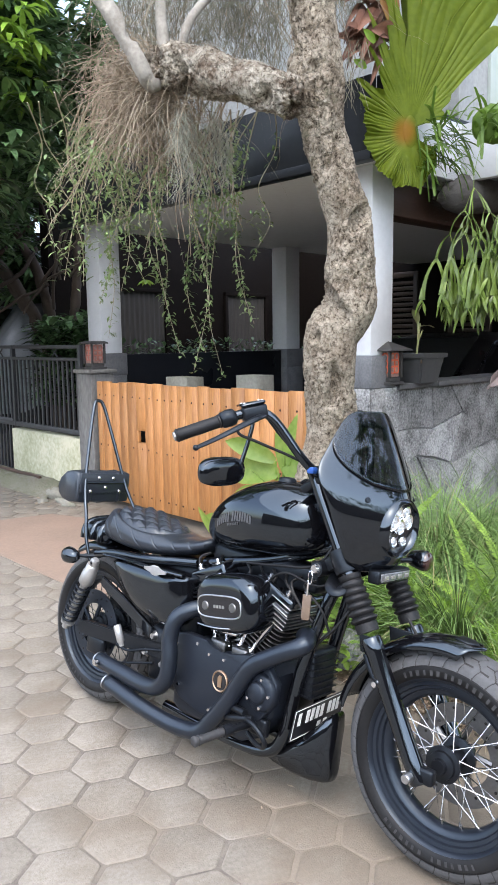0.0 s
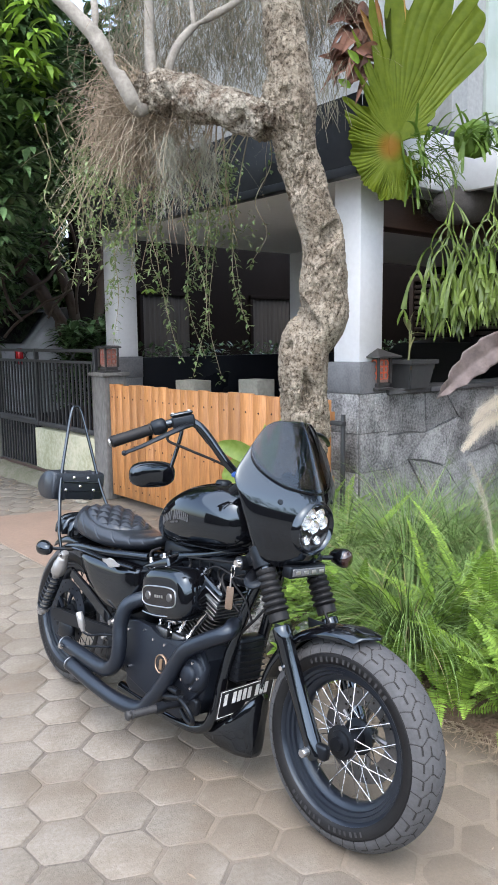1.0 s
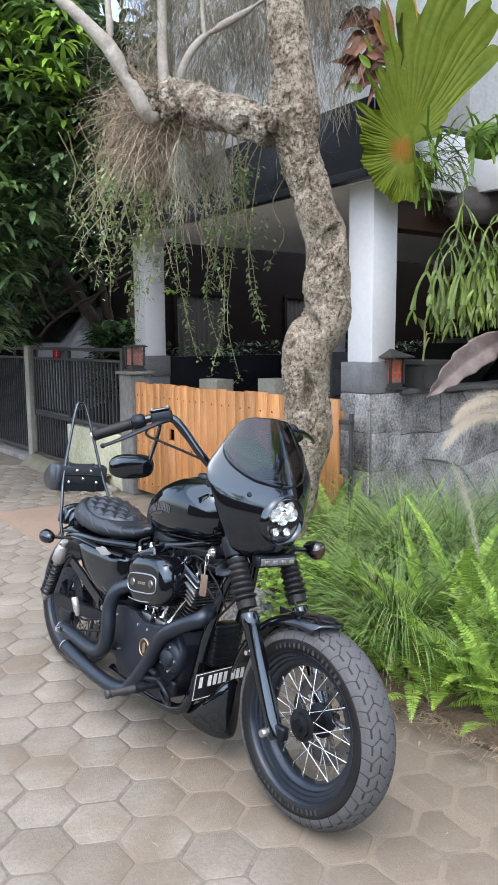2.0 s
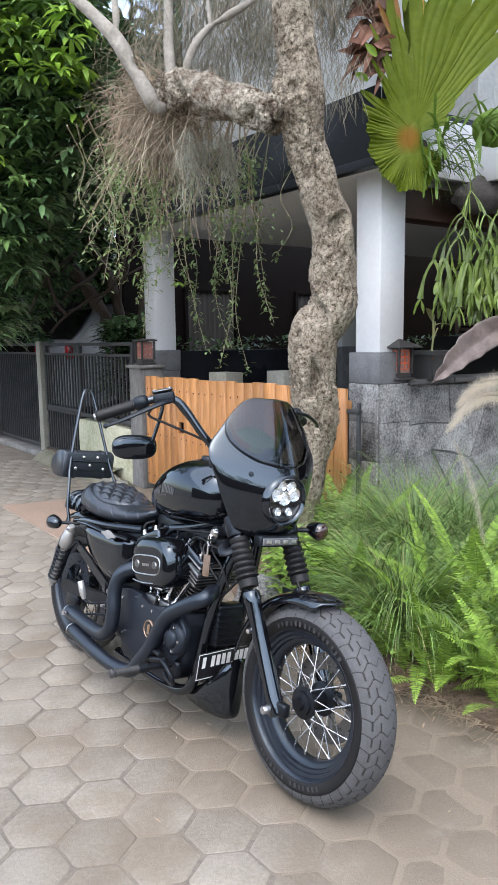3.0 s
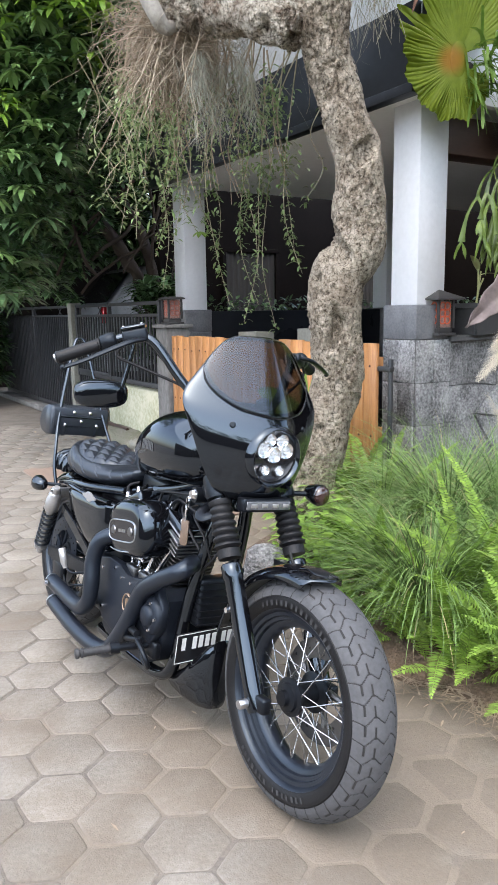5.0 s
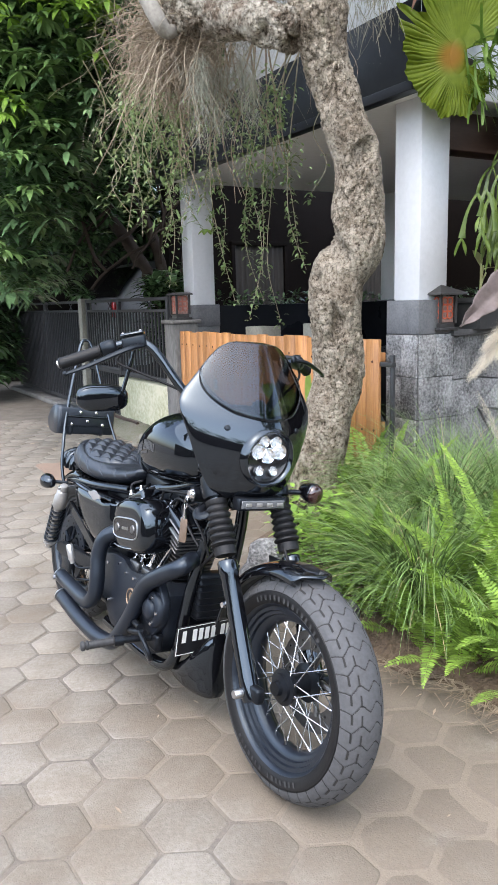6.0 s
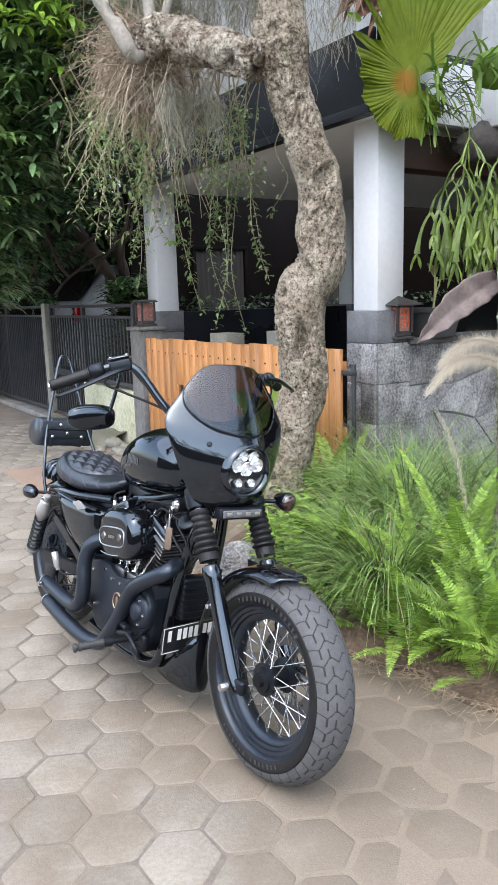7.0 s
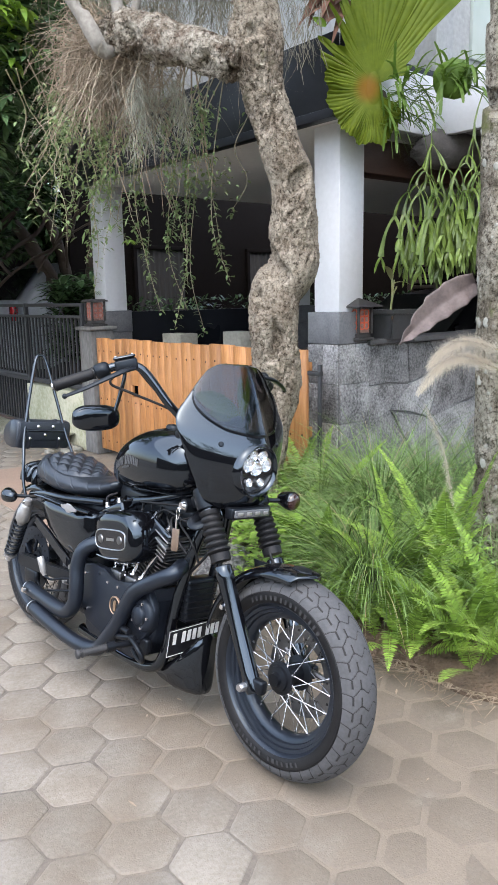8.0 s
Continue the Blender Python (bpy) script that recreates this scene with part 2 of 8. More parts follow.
def box(bm, x0, x1, y0, y1, z0, z1, bevel=0.0, m=None, segs=2):
    geom = bmesh.ops.create_cube(bm, size=1.0)["verts"]
    bmesh.ops.transform(bm, matrix=Matrix.Translation(((x0 + x1) / 2, (y0 + y1) / 2, (z0 + z1) / 2)) @ Matrix.Diagonal((x1 - x0, y1 - y0, z1 - z0, 1)), verts=geom)
    if bevel:
        es = list({e for v in geom for e in v.link_edges})
        r = bmesh.ops.bevel(bm, geom=es, offset=bevel, segments=segs, affect='EDGES', profile=0.5)
        geom = list({v for fa in r["faces"] for v in fa.verts} | {v for v in geom if v.is_valid})
    if m is not None:
        bmesh.ops.transform(bm, matrix=m, verts=geom)
    return geom


def boxm(x0, x1, y0, y1, z0, z1, bevel=0.0, m=None, segs=2):
    bm = bmesh.new()
    box(bm, x0, x1, y0, y1, z0, z1, bevel, m, segs)
    return bm


def ring_frame(t, ref=Vector((0, 0, 1))):
    t = t.normalized()
    if abs(t.dot(ref)) > 0.95:
        ref = Vector((1, 0, 0)) if abs(t.x) < 0.9 else Vector((0, 1, 0))
    a = t.cross(ref).normalized()
    return a, t.cross(a).normalized()


def tube(bm, pts, r, seg=12, cap=True, closed=False, squash=1.0):
    """A tube along points; r one radius or one for each point."""
    pts = [Vector(p) for p in pts]
    n = len(pts)
    rs = r if isinstance(r, (list, tuple)) else [r] * n
    rings = []
    a = None
    for i, p in enumerate(pts):
        if closed:
            t = pts[(i + 1) % n] - pts[i - 1]
        else:
            t = pts[min(i + 1, n - 1)] - pts[max(i - 1, 0)]
        t.normalize()
        if a is None:
            a, b = ring_frame(t)
        else:
            a = (a - t * a.dot(t))
            if a.length < 1e-4:
                a, b = ring_frame(t)
            a.normalize()
            b = t.cross(a)
        rings.append([bm.verts.new(p + (a * math.cos(k * 2 * math.pi / seg) + b * math.sin(k * 2 * math.pi / seg) * squash) * rs[i]) for k in range(seg)])
    pairs = list(zip(rings, rings[1:])) + ([(rings[-1], rings[0])] if closed else [])
    for A, B in pairs:
        for k in range(seg):
            bm.faces.new((A[k], A[(k + 1) % seg], B[(k + 1) % seg], B[k]))
    if cap and not closed:
        bm.faces.new(rings[0][::-1])
        bm.faces.new(rings[-1])
    return rings


def smooth_path(pts, steps=6):
    """Catmull-Rom through the points."""
    P = [Vector(p) for p in pts]
    P = [2 * P[0] - P[1]] + P + [2 * P[-1] - P[-2]]
    out = []
    for i in range(1, len(P) - 2):
        for s in range(steps):
            u = s / steps
            out.append(0.5 * ((2 * P[i]) + (-P[i - 1] + P[i + 1]) * u + (2 * P[i - 1] - 5 * P[i] + 4 * P[i + 1] - P[i + 2]) * u * u + (-P[i - 1] + 3 * P[i] - 3 * P[i + 1] + P[i + 2]) * u ** 3))
    out.append(P[-2])
    return out


def lerp_list(vals, n):
    xs = np.linspace(0, len(vals) - 1, n)
    return list(np.interp(xs, range(len(vals)), vals))


def lathe(bm, profile, seg=24, m=None, closed=False):
    """Turns (radius, height) points round the z axis."""
    vs = []
    rings = []
    for r, z in profile:
        if r < 1e-5:
            ring = [bm.verts.new((0, 0, z))]
        else:
            ring = [bm.verts.new((r * math.cos(2 * math.pi * k / seg), r * math.sin(2 * math.pi * k / seg), z)) for k in range(seg)]
        rings.append(ring)
        vs += ring
    pairs = list(zip(rings, rings[1:])) + ([(rings[-1], rings[0])] if closed else [])
    for A, B in pairs:
        if len(A) == 1 and len(B) == 1:
            continue
        for k in range(seg):
            j = (k + 1) % seg
            if len(A) == 1:
                bm.faces.new((A[0], B[j], B[k]))
            elif len(B) == 1:
                bm.faces.new((A[k], A[j], B[0]))
            else:
                bm.faces.new((A[k], A[j], B[j], B[k]))
    if m is not None:
        bmesh.ops.transform(bm, matrix=m, verts=vs)
    return vs


def along(a, b):
    """A matrix that carries the z axis onto the way from a to b, with its origin at a."""
    a, b = Vector(a), Vector(b)
    return Matrix.Translation(a) @ (b - a).to_track_quat('Z', 'Y').to_matrix().to_4x4()


def rod(bm, a, b, r0, r1=None, seg=12):
    a, b = Vector(a), Vector(b)
    tube(bm, [a, b], [r0, r0 if r1 is None else r1], seg)


def loft(bm, rings, cap=True, loop=True):
    R = [[bm.verts.new(v) for v in ring] for ring in rings]
    n = len(R[0])
    for A, B in zip(R, R[1:]):
        for k in range(n if loop else n - 1):
            j = (k + 1) % n
            bm.faces.new((A[k], A[j], B[j], B[k]))
    if cap and loop:
        bm.faces.new(R[0][::-1])
        bm.faces.new(R[-1])
    return R


def plate(bm, outline, thick, m=None, bevel=0.0):
    """A plate: the outline (x, y) pulled up by thick, with bevelled rims."""
    bot = [bm.verts.new((x, y, 0)) for x, y in outline]
    top = [bm.verts.new((x, y, thick)) for x, y in outline]
    fs = [bm.faces.new(bot[::-1]), bm.faces.new(top)]
    n = len(outline)
    for k in range(n):
        fs.append(bm.faces.new((bot[k], bot[(k + 1) % n], top[(k + 1) % n], top[k])))
    vs = bot + top
    if bevel:
        es = [e for e in {e for v in vs for e in v.link_edges} if (e.verts[0] in top) == (e.verts[1] in top)]
        r = bmesh.ops.bevel(bm, geom=es, offset=bevel, segments=2, affect='EDGES', profile=0.5)
        vs = list({v for fa in r["faces"] for v in fa.verts} | {v for v in vs if v.is_valid})
    if m is not None:
        bmesh.ops.transform(bm, matrix=m, verts=vs)
    return vs


class Leaves:
    """Gathers many thin bent leaves or blades into one mesh."""

    def __init__(self):
        self.v, self.f = [], []

    def blade(self, base, way, length, width, droop=0.3, side=None, steps=3, shape="leaf", fold=0.0, tip=0.0):
        base, way = Vector(base), Vector(way).normalized()
        if side is None:
            side = way.cross(Vector((0, 0, 1)))
            if side.length < 0.1:
                side = Vector((1, 0, 0))
        side = Vector(side).normalized()
        p, d = base.copy(), way.copy()
        k0 = len(self.v)
        up = side.cross(way)
        for i in range(steps + 1):
            u = i / steps
            if shape == "leaf":
                w = width * (math.sin(math.pi * min(1, 0.08 + u * 0.92)) ** 0.8) * 0.5
            elif shape == "grass":
                w = width * (1 - u * 0.9) * 0.5
            else:
                w = width * 0.5
            if i == steps:
                w = tip
            if fold:
                self.v += [p - side * w + up * w * fold, p, p + side * w + up * w * fold]
            else:
                self.v += [p - side * w, p + side * w]
            p = p + d * (length / steps)
            d = (d + Vector((0, 0, -droop / steps))).normalized()
        c = 3 if fold else 2
        for i in range(steps):
            a = k0 + i * c
            for j in range(c - 1):
                self.f.append((a + j, a + j + 1, a + j + 1 + c, a + j + c))

    def make(self, name, material, parent=None, **kw):
        return raw(name, self.v, self.f, material, parent, smooth=True, **kw)


rng = random.Random(7)


def ru(a, b):
    return rng.uniform(a, b)


def rdir(up=0.0):
    a = ru(0, 2 * math.pi)
    z = ru(-1, 1) if up is None else up
    c = math.sqrt(max(0, 1 - z * z))
    return Vector((math.cos(a) * c, math.sin(a) * c, z))


# the house stands turned by 26 degrees about its corner column
HOUSE = pose(2.486, 4.64, 0, 0, 0, 26)


# ---- ground ----
bm = bmesh.new()
S = 140
vs = [bm.verts.new(p) for p in ((-S, -S, -0.012), (S, -S, -0.012), (S, S, -0.012), (-S, S, -0.012))]
bm.faces.new(vs)
ground = part("ground", bm, M_JOINT, None, "dusty brown earth ground under the pavers", kind="structure", smooth=False)

# ---- the house: corner carport with columns ----
def wallbox(name, x0, x1, y0, y1, z0, z1, material, label, bevel=0.004, kind="structure", category=""):
    ob = part(name, boxm(x0, x1, y0, y1, z0, z1, bevel), material, None, label, kind=kind, category=category)
    ob.matrix_world = HOUSE
    return ob


for (cx, cy) in ((0, 0), (0, 3.39), (2.75, 3.39), (2.75, 0)):
    wallbox("column", cx, cx + 0.25, cy, cy + 0.25, 1.385, 2.664, M_WHITE, "white painted square column of the carport", 0.006)
    wallbox("column_base", cx - 0.035, cx + 0.285, cy - 0.035, cy + 0.285, 1.158, 1.385, M_BASEGREY, "dark grey tiled plinth under a white column", 0.006)
    if (cx, cy) != (0, 0):
        wallbox("column_foot", cx - 0.03, cx + 0.28, cy - 0.03, cy + 0.28, 0.0, 1.158, M_BASEGREY, "dark grey tiled foot of a column", 0.006)
wallbox("ceiling", -0.13, 6.0, -0.1, 3.7, 2.665, 2.75, M_SOFFIT, "off-white painted carport ceiling")
wallbox("roof_fascia", -0.19, -0.13, -0.12, 3.75, 2.70, 3.16, M_BLACKPAINT, "glossy black roof fascia over the carport")
wallbox("fascia_drip_edge", -0.215, -0.125, -0.14, 3.77, 2.64, 2.70, M_BLACKPAINT, "black drip edge below the fascia")
wallbox("roof_end_fascia", -0.13, 0.02, -0.17, -0.12, 2.70, 3.16, M_BLACKPAINT, "black end of the roof fascia")
wallbox("roof_slab", -0.13, 6.0, -0.1, 3.75, 2.75, 3.10, M_BLACKPAINT, "dark flat roof slab over the carport")
wallbox("side_fascia", 0.03, 0.8, -0.19, -0.13, 2.62, 3.02, M_WHITE, "white painted side fascia of the roof")
wallbox("canopy_fascia", 0.8, 0.86, -1.6, -0.13, 2.62, 3.02, M_WHITE, "white painted fascia of the side canopy")
# white canopy's underside: its shade is put in with the plinth grey
wallbox("canopy_soffit", 0.86, 4.0, -1.6, -0.1, 2.64, 2.98, M_BASEGREY, "underside of the side canopy, greyed for its shade")
wallbox("upper_wall", 0.9, 1.1, -0.1, 4.2, 3.10, 7.0, M_UPPER, "white upper storey wall above the carport")
wallbox("upper_side_wall", 1.1, 6.0, -0.1, 0.1, 3.10, 7.0, M_UPPER, "white upper storey side wall")
wallbox("upper_window", 1.3, 3.4, -0.13, -0.1, 3.25, 4.6, M_PALEPANE, "upper storey window, its pale green reflection put in the colour", 0.003)
# inside
wallbox("carport_floor", -0.1, 6.0, -0.1, 3.7, 0.0, 0.06, M_BASEGREY, "grey carport floor")
wallbox("back_wall", 6.0, 6.2, -3.0, 8.0, 0.0, 3.1, M_SHADEWALL, "brown back wall of the carport, its shade put in the colour")
wallbox("garden_house_wall", 1.0, 6.0, 6.2, 6.4, 0.0, 3.4, M_SHADEWALL, "brown house wall beyond the carport, its shade put in the colour")
wallbox("right_inner_wall", 0.9, 6.0, -2.2, -2.0, 1.2, 2.7, M_SHADEWALL, "brown inner wall, its shade put in the colour")
wallbox("timber_beam", 0.26, 2.7, 0.02, 0.2, 2.36, 2.6, M_BROWNBEAM, "dark brown timber beam under the roof")
wallbox("black_panel", 0.26, 2.7, 3.44, 3.5, 0.06, 1.37, M_PANEL, "black glossy panel between the columns")
wallbox("black_panel_far", 3.05, 6.0, 3.44, 3.5, 0.06, 1.37, M_PANEL, "black glossy panel between the columns")


def window(name, x0, x1, y, z0, z1, facing):
    w = thing(name, HOUSE, "curtained window in the shade-darkened brown wall", "window", kind="structure")
    bm = bmesh.new()
    for (a, b, c, d) in ((x0, x1, z0, z0 + 0.06), (x0, x1, z1 - 0.06, z1), (x0, x0 + 0.06, z0 + 0.06, z1 - 0.06), (x1 - 0.06, x1, z0 + 0.06, z1 - 0.06)):
        box(bm, a, b, y - 0.06 * facing, y, c, d, 0.004)
    part("window_frame", bm, M_SHADEWALL, w)
    bm = bmesh.new()
    n = 60
    top = []
    for i in range(n + 1):
        u = i / n
        x = x0 + 0.06 + (x1 - x0 - 0.12) * u
        top.append((x, y - facing * (0.02 + 0.012 * math.sin(u * 60)), 0))
    A = [bm.verts.new((p[0], p[1], z0 + 0.06)) for p in top]
    B = [bm.verts.new((p[0], p[1], z1 - 0.06)) for p in top]
    for i in range(n):
        bm.faces.new((A[i], A[i + 1], B[i + 1], B[i]))
    part("curtain", bm, M_CURTAIN, w)


window("window_1", 2.0, 3.0, 6.2, 0.9, 2.3, 1)
window("window_2", 4.2, 5.2, 6.2, 0.9, 2.3, 1)


def shutter_door(name, y0, y1, z0, z1):
    """A brown louvred door in the carport's back wall."""
    d = thing(name, HOUSE, "dark brown louvred timber door in the carport wall", "door", kind="structure")
    bm = bmesh.new()
    for a, b, c, e in ((y0, y0 + 0.08, z0, z1), (y1 - 0.08, y1, z0, z1), (y0 + 0.08, y1 - 0.08, z1 - 0.09, z1), (y0 + 0.08, y1 - 0.08, z0, z0 + 0.12)):
        box(bm, 5.93, 6.0, a, b, c, e, 0.006)
    part("door_frame", bm, M_SHUTTER, d)
    n = int((z1 - z0 - 0.25) / 0.085)
    for i in range(n):
        part("slat", boxm(5.95, 5.985, y0 + 0.085, y1 - 0.085, z0 + 0.14 + 0.085 * i, z0 + 0.195 + 0.085 * i, 0.004), M_SHUTTER, d)


shutter_door("door_1", 3.55, 4.15, 0.0, 2.55)
shutter_door("door_2", 2.3, 3.0, 0.0, 2.55)


def small_box(name, x0, x1, y0, y1, z0, z1, material, label, category, bevel=0.006):
    ob = part(name, boxm(x0, x1, y0, y1, z0, z1, bevel), material, None, label, category=category)
    ob.matrix_world = HOUSE
    return ob


small_box("planter_block", 0.02, 0.22, 2.05, 2.36, 0.06, 1.175, M_BLOCK, "weathered concrete block post behind the gate", "post")
small_box("planter_block", 0.02, 0.22, 1.15, 1.40, 0.06, 1.215, M_BLOCK, "weathered concrete block post behind the gate", "post")

# hedge on the far side of the black panel
lv = Leaves()
for i in range(1500):
    b = Vector((ru(0.3, 6.0), ru(3.55, 4.1), ru(1.15, 1.5)))
    lv.blade(b, rdir(ru(-0.2, 0.9)), ru(0.06, 0.11), ru(0.03, 0.05), 0.5, fold=0.2)
hedge = lv.make("hedge", M_MANGO, label="low dark green hedge behind the black panel", category="hedge", kind="stuff")
hedge.matrix_world = HOUSE

# ---- stone wall on the garden side ----
def stone_wall(name, x0, x1, yface, z1, label, cells, seed, axis="x"):
    """A wall core with separate flat stones on its garden face."""
    core = part(name, boxm(x0, x1, yface + 0.02, yface + 0.25, 0.0, z1, 0.004), M_STONEJOINT, None, label, kind="structure")
    core.matrix_world = HOUSE
    r = random.Random(seed)
    nx, nz = cells
    dx, dz = (x1 - x0) / nx, z1 / nz
    P = {}
    for i in range(nx + 1):
        for j in range(nz + 1):
            ex = 0 if i in (0, nx) else r.uniform(-0.28, 0.28) * dx
            ez = 0 if j in (0, nz) else r.uniform(-0.28, 0.28) * dz
            P[i, j] = Vector((x0 + i * dx + ex + (0.5 * dx * (j % 2) if 0 < i < nx else 0), 0, j * dz + ez))
    for i in range(nx):
        for j in range(nz):
            c = [P[i, j], (P[i, j] + P[i + 1, j]) / 2 + Vector((0, 0, r.uniform(-0.02, 0.02))), P[i + 1, j], P[i + 1, j + 1], (P[i, j + 1] + P[i + 1, j + 1]) / 2 + Vector((0, 0, r.uniform(-0.02, 0.02))), P[i, j + 1]]
            mid = sum(c, Vector()) / 6
            proud = r.uniform(-0.006, 0.008)
            bm = bmesh.new()
            rim = [bm.verts.new(mid + (p - mid) * 0.985 + Vector((0, yface + 0.022, 0))) for p in c]
            front = [bm.verts.new(mid + (p - mid) * 0.955 + Vector((0, yface - proud, 0))) for p in c]
            bm.faces.new(front)
            for k in range(6):
                bm.faces.new((rim[k], rim[(k + 1) % 6], front[(k + 1) % 6], front[k]))
            part("stone", bm, M_STONE, core, smooth=False)
    return core


stone_wall("stone_wall", 0.29, 4.2, -0.03, 1.135, "rough grey andesite stone garden wall", (11, 4), 3)
pier = part("corner_pier", boxm(-0.022, 0.287, -0.022, 0.28, 0.0, 1.155, 0.004), M_STONEJOINT, None, "corner pier clad in grey stone tiles", kind="structure")
pier.matrix_world = HOUSE
for r_ in range(4):
    z0, z1 = r_ * 0.289 + 0.002, (r_ + 1) * 0.289 - 0.002
    for c_ in range(2):
        part("stone_tile", boxm(-0.022 + c_ * 0.155 + 0.001, -0.022 + (c_ + 1) * 0.155 - 0.001, -0.040 + ru(-0.003, 0.002), -0.0225, z0, z1, 0.003), M_STONE, pier)
        part("stone_tile", boxm(-0.040 + ru(-0.003, 0.002), -0.0225, -0.022 + c_ * 0.151 + 0.001, -0.022 + (c_ + 1) * 0.151 - 0.001, z0, z1, 0.003), M_STONE, pier)
for i in range(8):
    x = 0.26 + i * 0.5
    c = part("cap_slab", boxm(x, x + 0.495, -0.075 + ru(-0.008, 0.008), 0.25, 1.137, 1.176 + ru(-0.003, 0.004), 0.006), M_CAP, None, "dark slab coping on the stone wall", kind="structure")
    c.matrix_world = HOUSE

# ---- left gate pillar, low wall and fence ----
pl = wallbox("gate_pillar", -0.52, -0.27, 2.78, 3.03, 0.0, 1.215, M_PILLAR, "weathered grey concrete gate pillar", 0.01)
wallbox("pillar_cap", -0.545, -0.245, 2.755, 3.055, 1.215, 1.25, M_PILLAR, "weathered slab on top of the gate pillar", 0.008)
wallbox("low_wall", -0.5, -0.36, 3.03, 4.47, -0.05, 0.58, M_CREAM, "mossy cream plastered low wall", 0.012)
wallbox("fence_post", -0.52, -0.38, 5.62, 5.76, 0.0, 1.5, M_BLOCK, "weathered pale concrete fence post", 0.01)
wallbox("kerb", -0.62, -0.40, 4.47, 9.6, -0.01, 0.06, M_PILLAR, "low concrete kerb under the fence", 0.01)

bm = bmesh.new()
kr = []
for i in range(36):
    y = 3.28 + i * 0.06
    row = []
    for x, z in ((-0.50, 0.13), (-0.60, 0.12), (-0.66, 0.10), (-0.72, 0.05), (-0.78, -0.005)):
        n_ = noise.noise(Vector((x * 6, y * 5, 0)))
        row.append(bm.verts.new((x + 0.03 * n_ if x < -0.5 else x, y, z + 0.025 * n_)))
    kr.append(row)
for A, B in zip(kr, kr[1:]):
    for j in range(4):
        bm.faces.new((A[j], A[j + 1], B[j + 1], B[j]))
mk = part("mossy_bank", bm, M_MOSSKERB, None, "sloping mossy earth bank below the low wall", kind="structure")
mk.matrix_world = HOUSE
bm = bmesh.new()
tube(bm, [(-0.57, 3.75 + 0.2 * i, 0.128 + 0.004 * (i % 2)) for i in range(9)], 0.017, 12)
bp_ = part("bamboo_pole", bm, M_BROWNBEAM, None, "dark weathered bamboo pole lying along the low wall", category="pole")
bp_.matrix_world = HOUSE
for k, (x, y, sx, sy, sz) in enumerate(((-0.64, 3.30, 0.09, 0.12, 0.07), (-0.70, 3.05, 0.07, 0.12, 0.028), (-0.58, 3.12, 0.06, 0.08, 0.035), (-0.84, 3.22, 0.04, 0.06, 0.018), (-0.76, 2.86, 0.05, 0.07, 0.022))):
    bm = bmesh.new()
    bmesh.ops.create_icosphere(bm, subdivisions=3, radius=1.0, matrix=Matrix.Diagonal((sx, sy, sz, 1)))
    for v in bm.verts:
        v.co += v.co.normalized() * noise.noise(v.co * 17 + Vector((k * 3, 0, 0))) * 0.03
    ch = part("concrete_rubble", bm, M_BLOCK, None, "broken lump of pale mossy concrete by the gate pillar", category="rubble", group="concrete rubble")
    ch.matrix_world = HOUSE @ pose(x, y, sz * 0.4)


def fence(name, y0, y1, z0, stile, label):
    fn = thing(name, HOUSE, label, "fence")
    x = -0.45
    for z, h in ((1.46, 0.035), (1.34, 0.03), (z0 + 0.03, 0.05)):
        part("rail", boxm(x - 0.018, x + 0.018, y0, y1, z - h / 2, z + h / 2, 0.003), M_FENCE, fn)
    for y in [y0 + 0.02] + stile + [y1 - 0.02]:
        part("post", boxm(x - 0.022, x + 0.022, y - 0.022, y + 0.022, z0, 1.48, 0.003), M_FENCE, fn)
    bm0 = boxm(-0.009, 0.009, -0.012, 0.012, z0 + 0.05, 1.33, 0.0)
    me = bpy.data.meshes.new("bar")
    bm0.to_mesh(me)
    bm0.free()
    me.materials.append(M_FENCE)
    n = int((y1 - y0) / 0.085)
    for i in range(1, n):
        b = new("bar", me)
        b.parent = fn
        b.matrix_basis = pose(x, y0 + i * (y1 - y0) / n, 0)
    for y in np.arange(y0 + 0.5, y1, 1.2):
        bm = bmesh.new()
        for s in (-1, 1):
            tube(bm, [(x, y - 0.06, 1.40 + 0.045 * s), (x, y + 0.06, 1.40 - 0.045 * s)], 0.007, 6)
        part("cross_brace", bm, M_FENCE, fn)
    return fn


fence("metal_fence", 3.05, 5.6, 0.6, [4.45], "black painted steel bar fence above a low wall")
fence("sliding_gate", 5.8, 9.5, 0.08, [7.6], "black painted steel sliding gate with vertical bars")
f2 = thing("fence_gate", HOUSE, "black steel gate leaf beside the low wall", "gate")
for i in range(14):
    part("bar", boxm(-0.459, -0.441, 4.52 + i * 0.08, 4.544 + i * 0.08, 0.1, 0.61, 0), M_FENCE, f2)
part("rail", boxm(-0.468, -0.432, 4.49, 5.6, 0.08, 0.12, 0.003), M_FENCE, f2)
part("rail", boxm(-0.470, -0.430, 4.49, 5.6, 0.64, 0.68, 0.003), M_FENCE, f2)

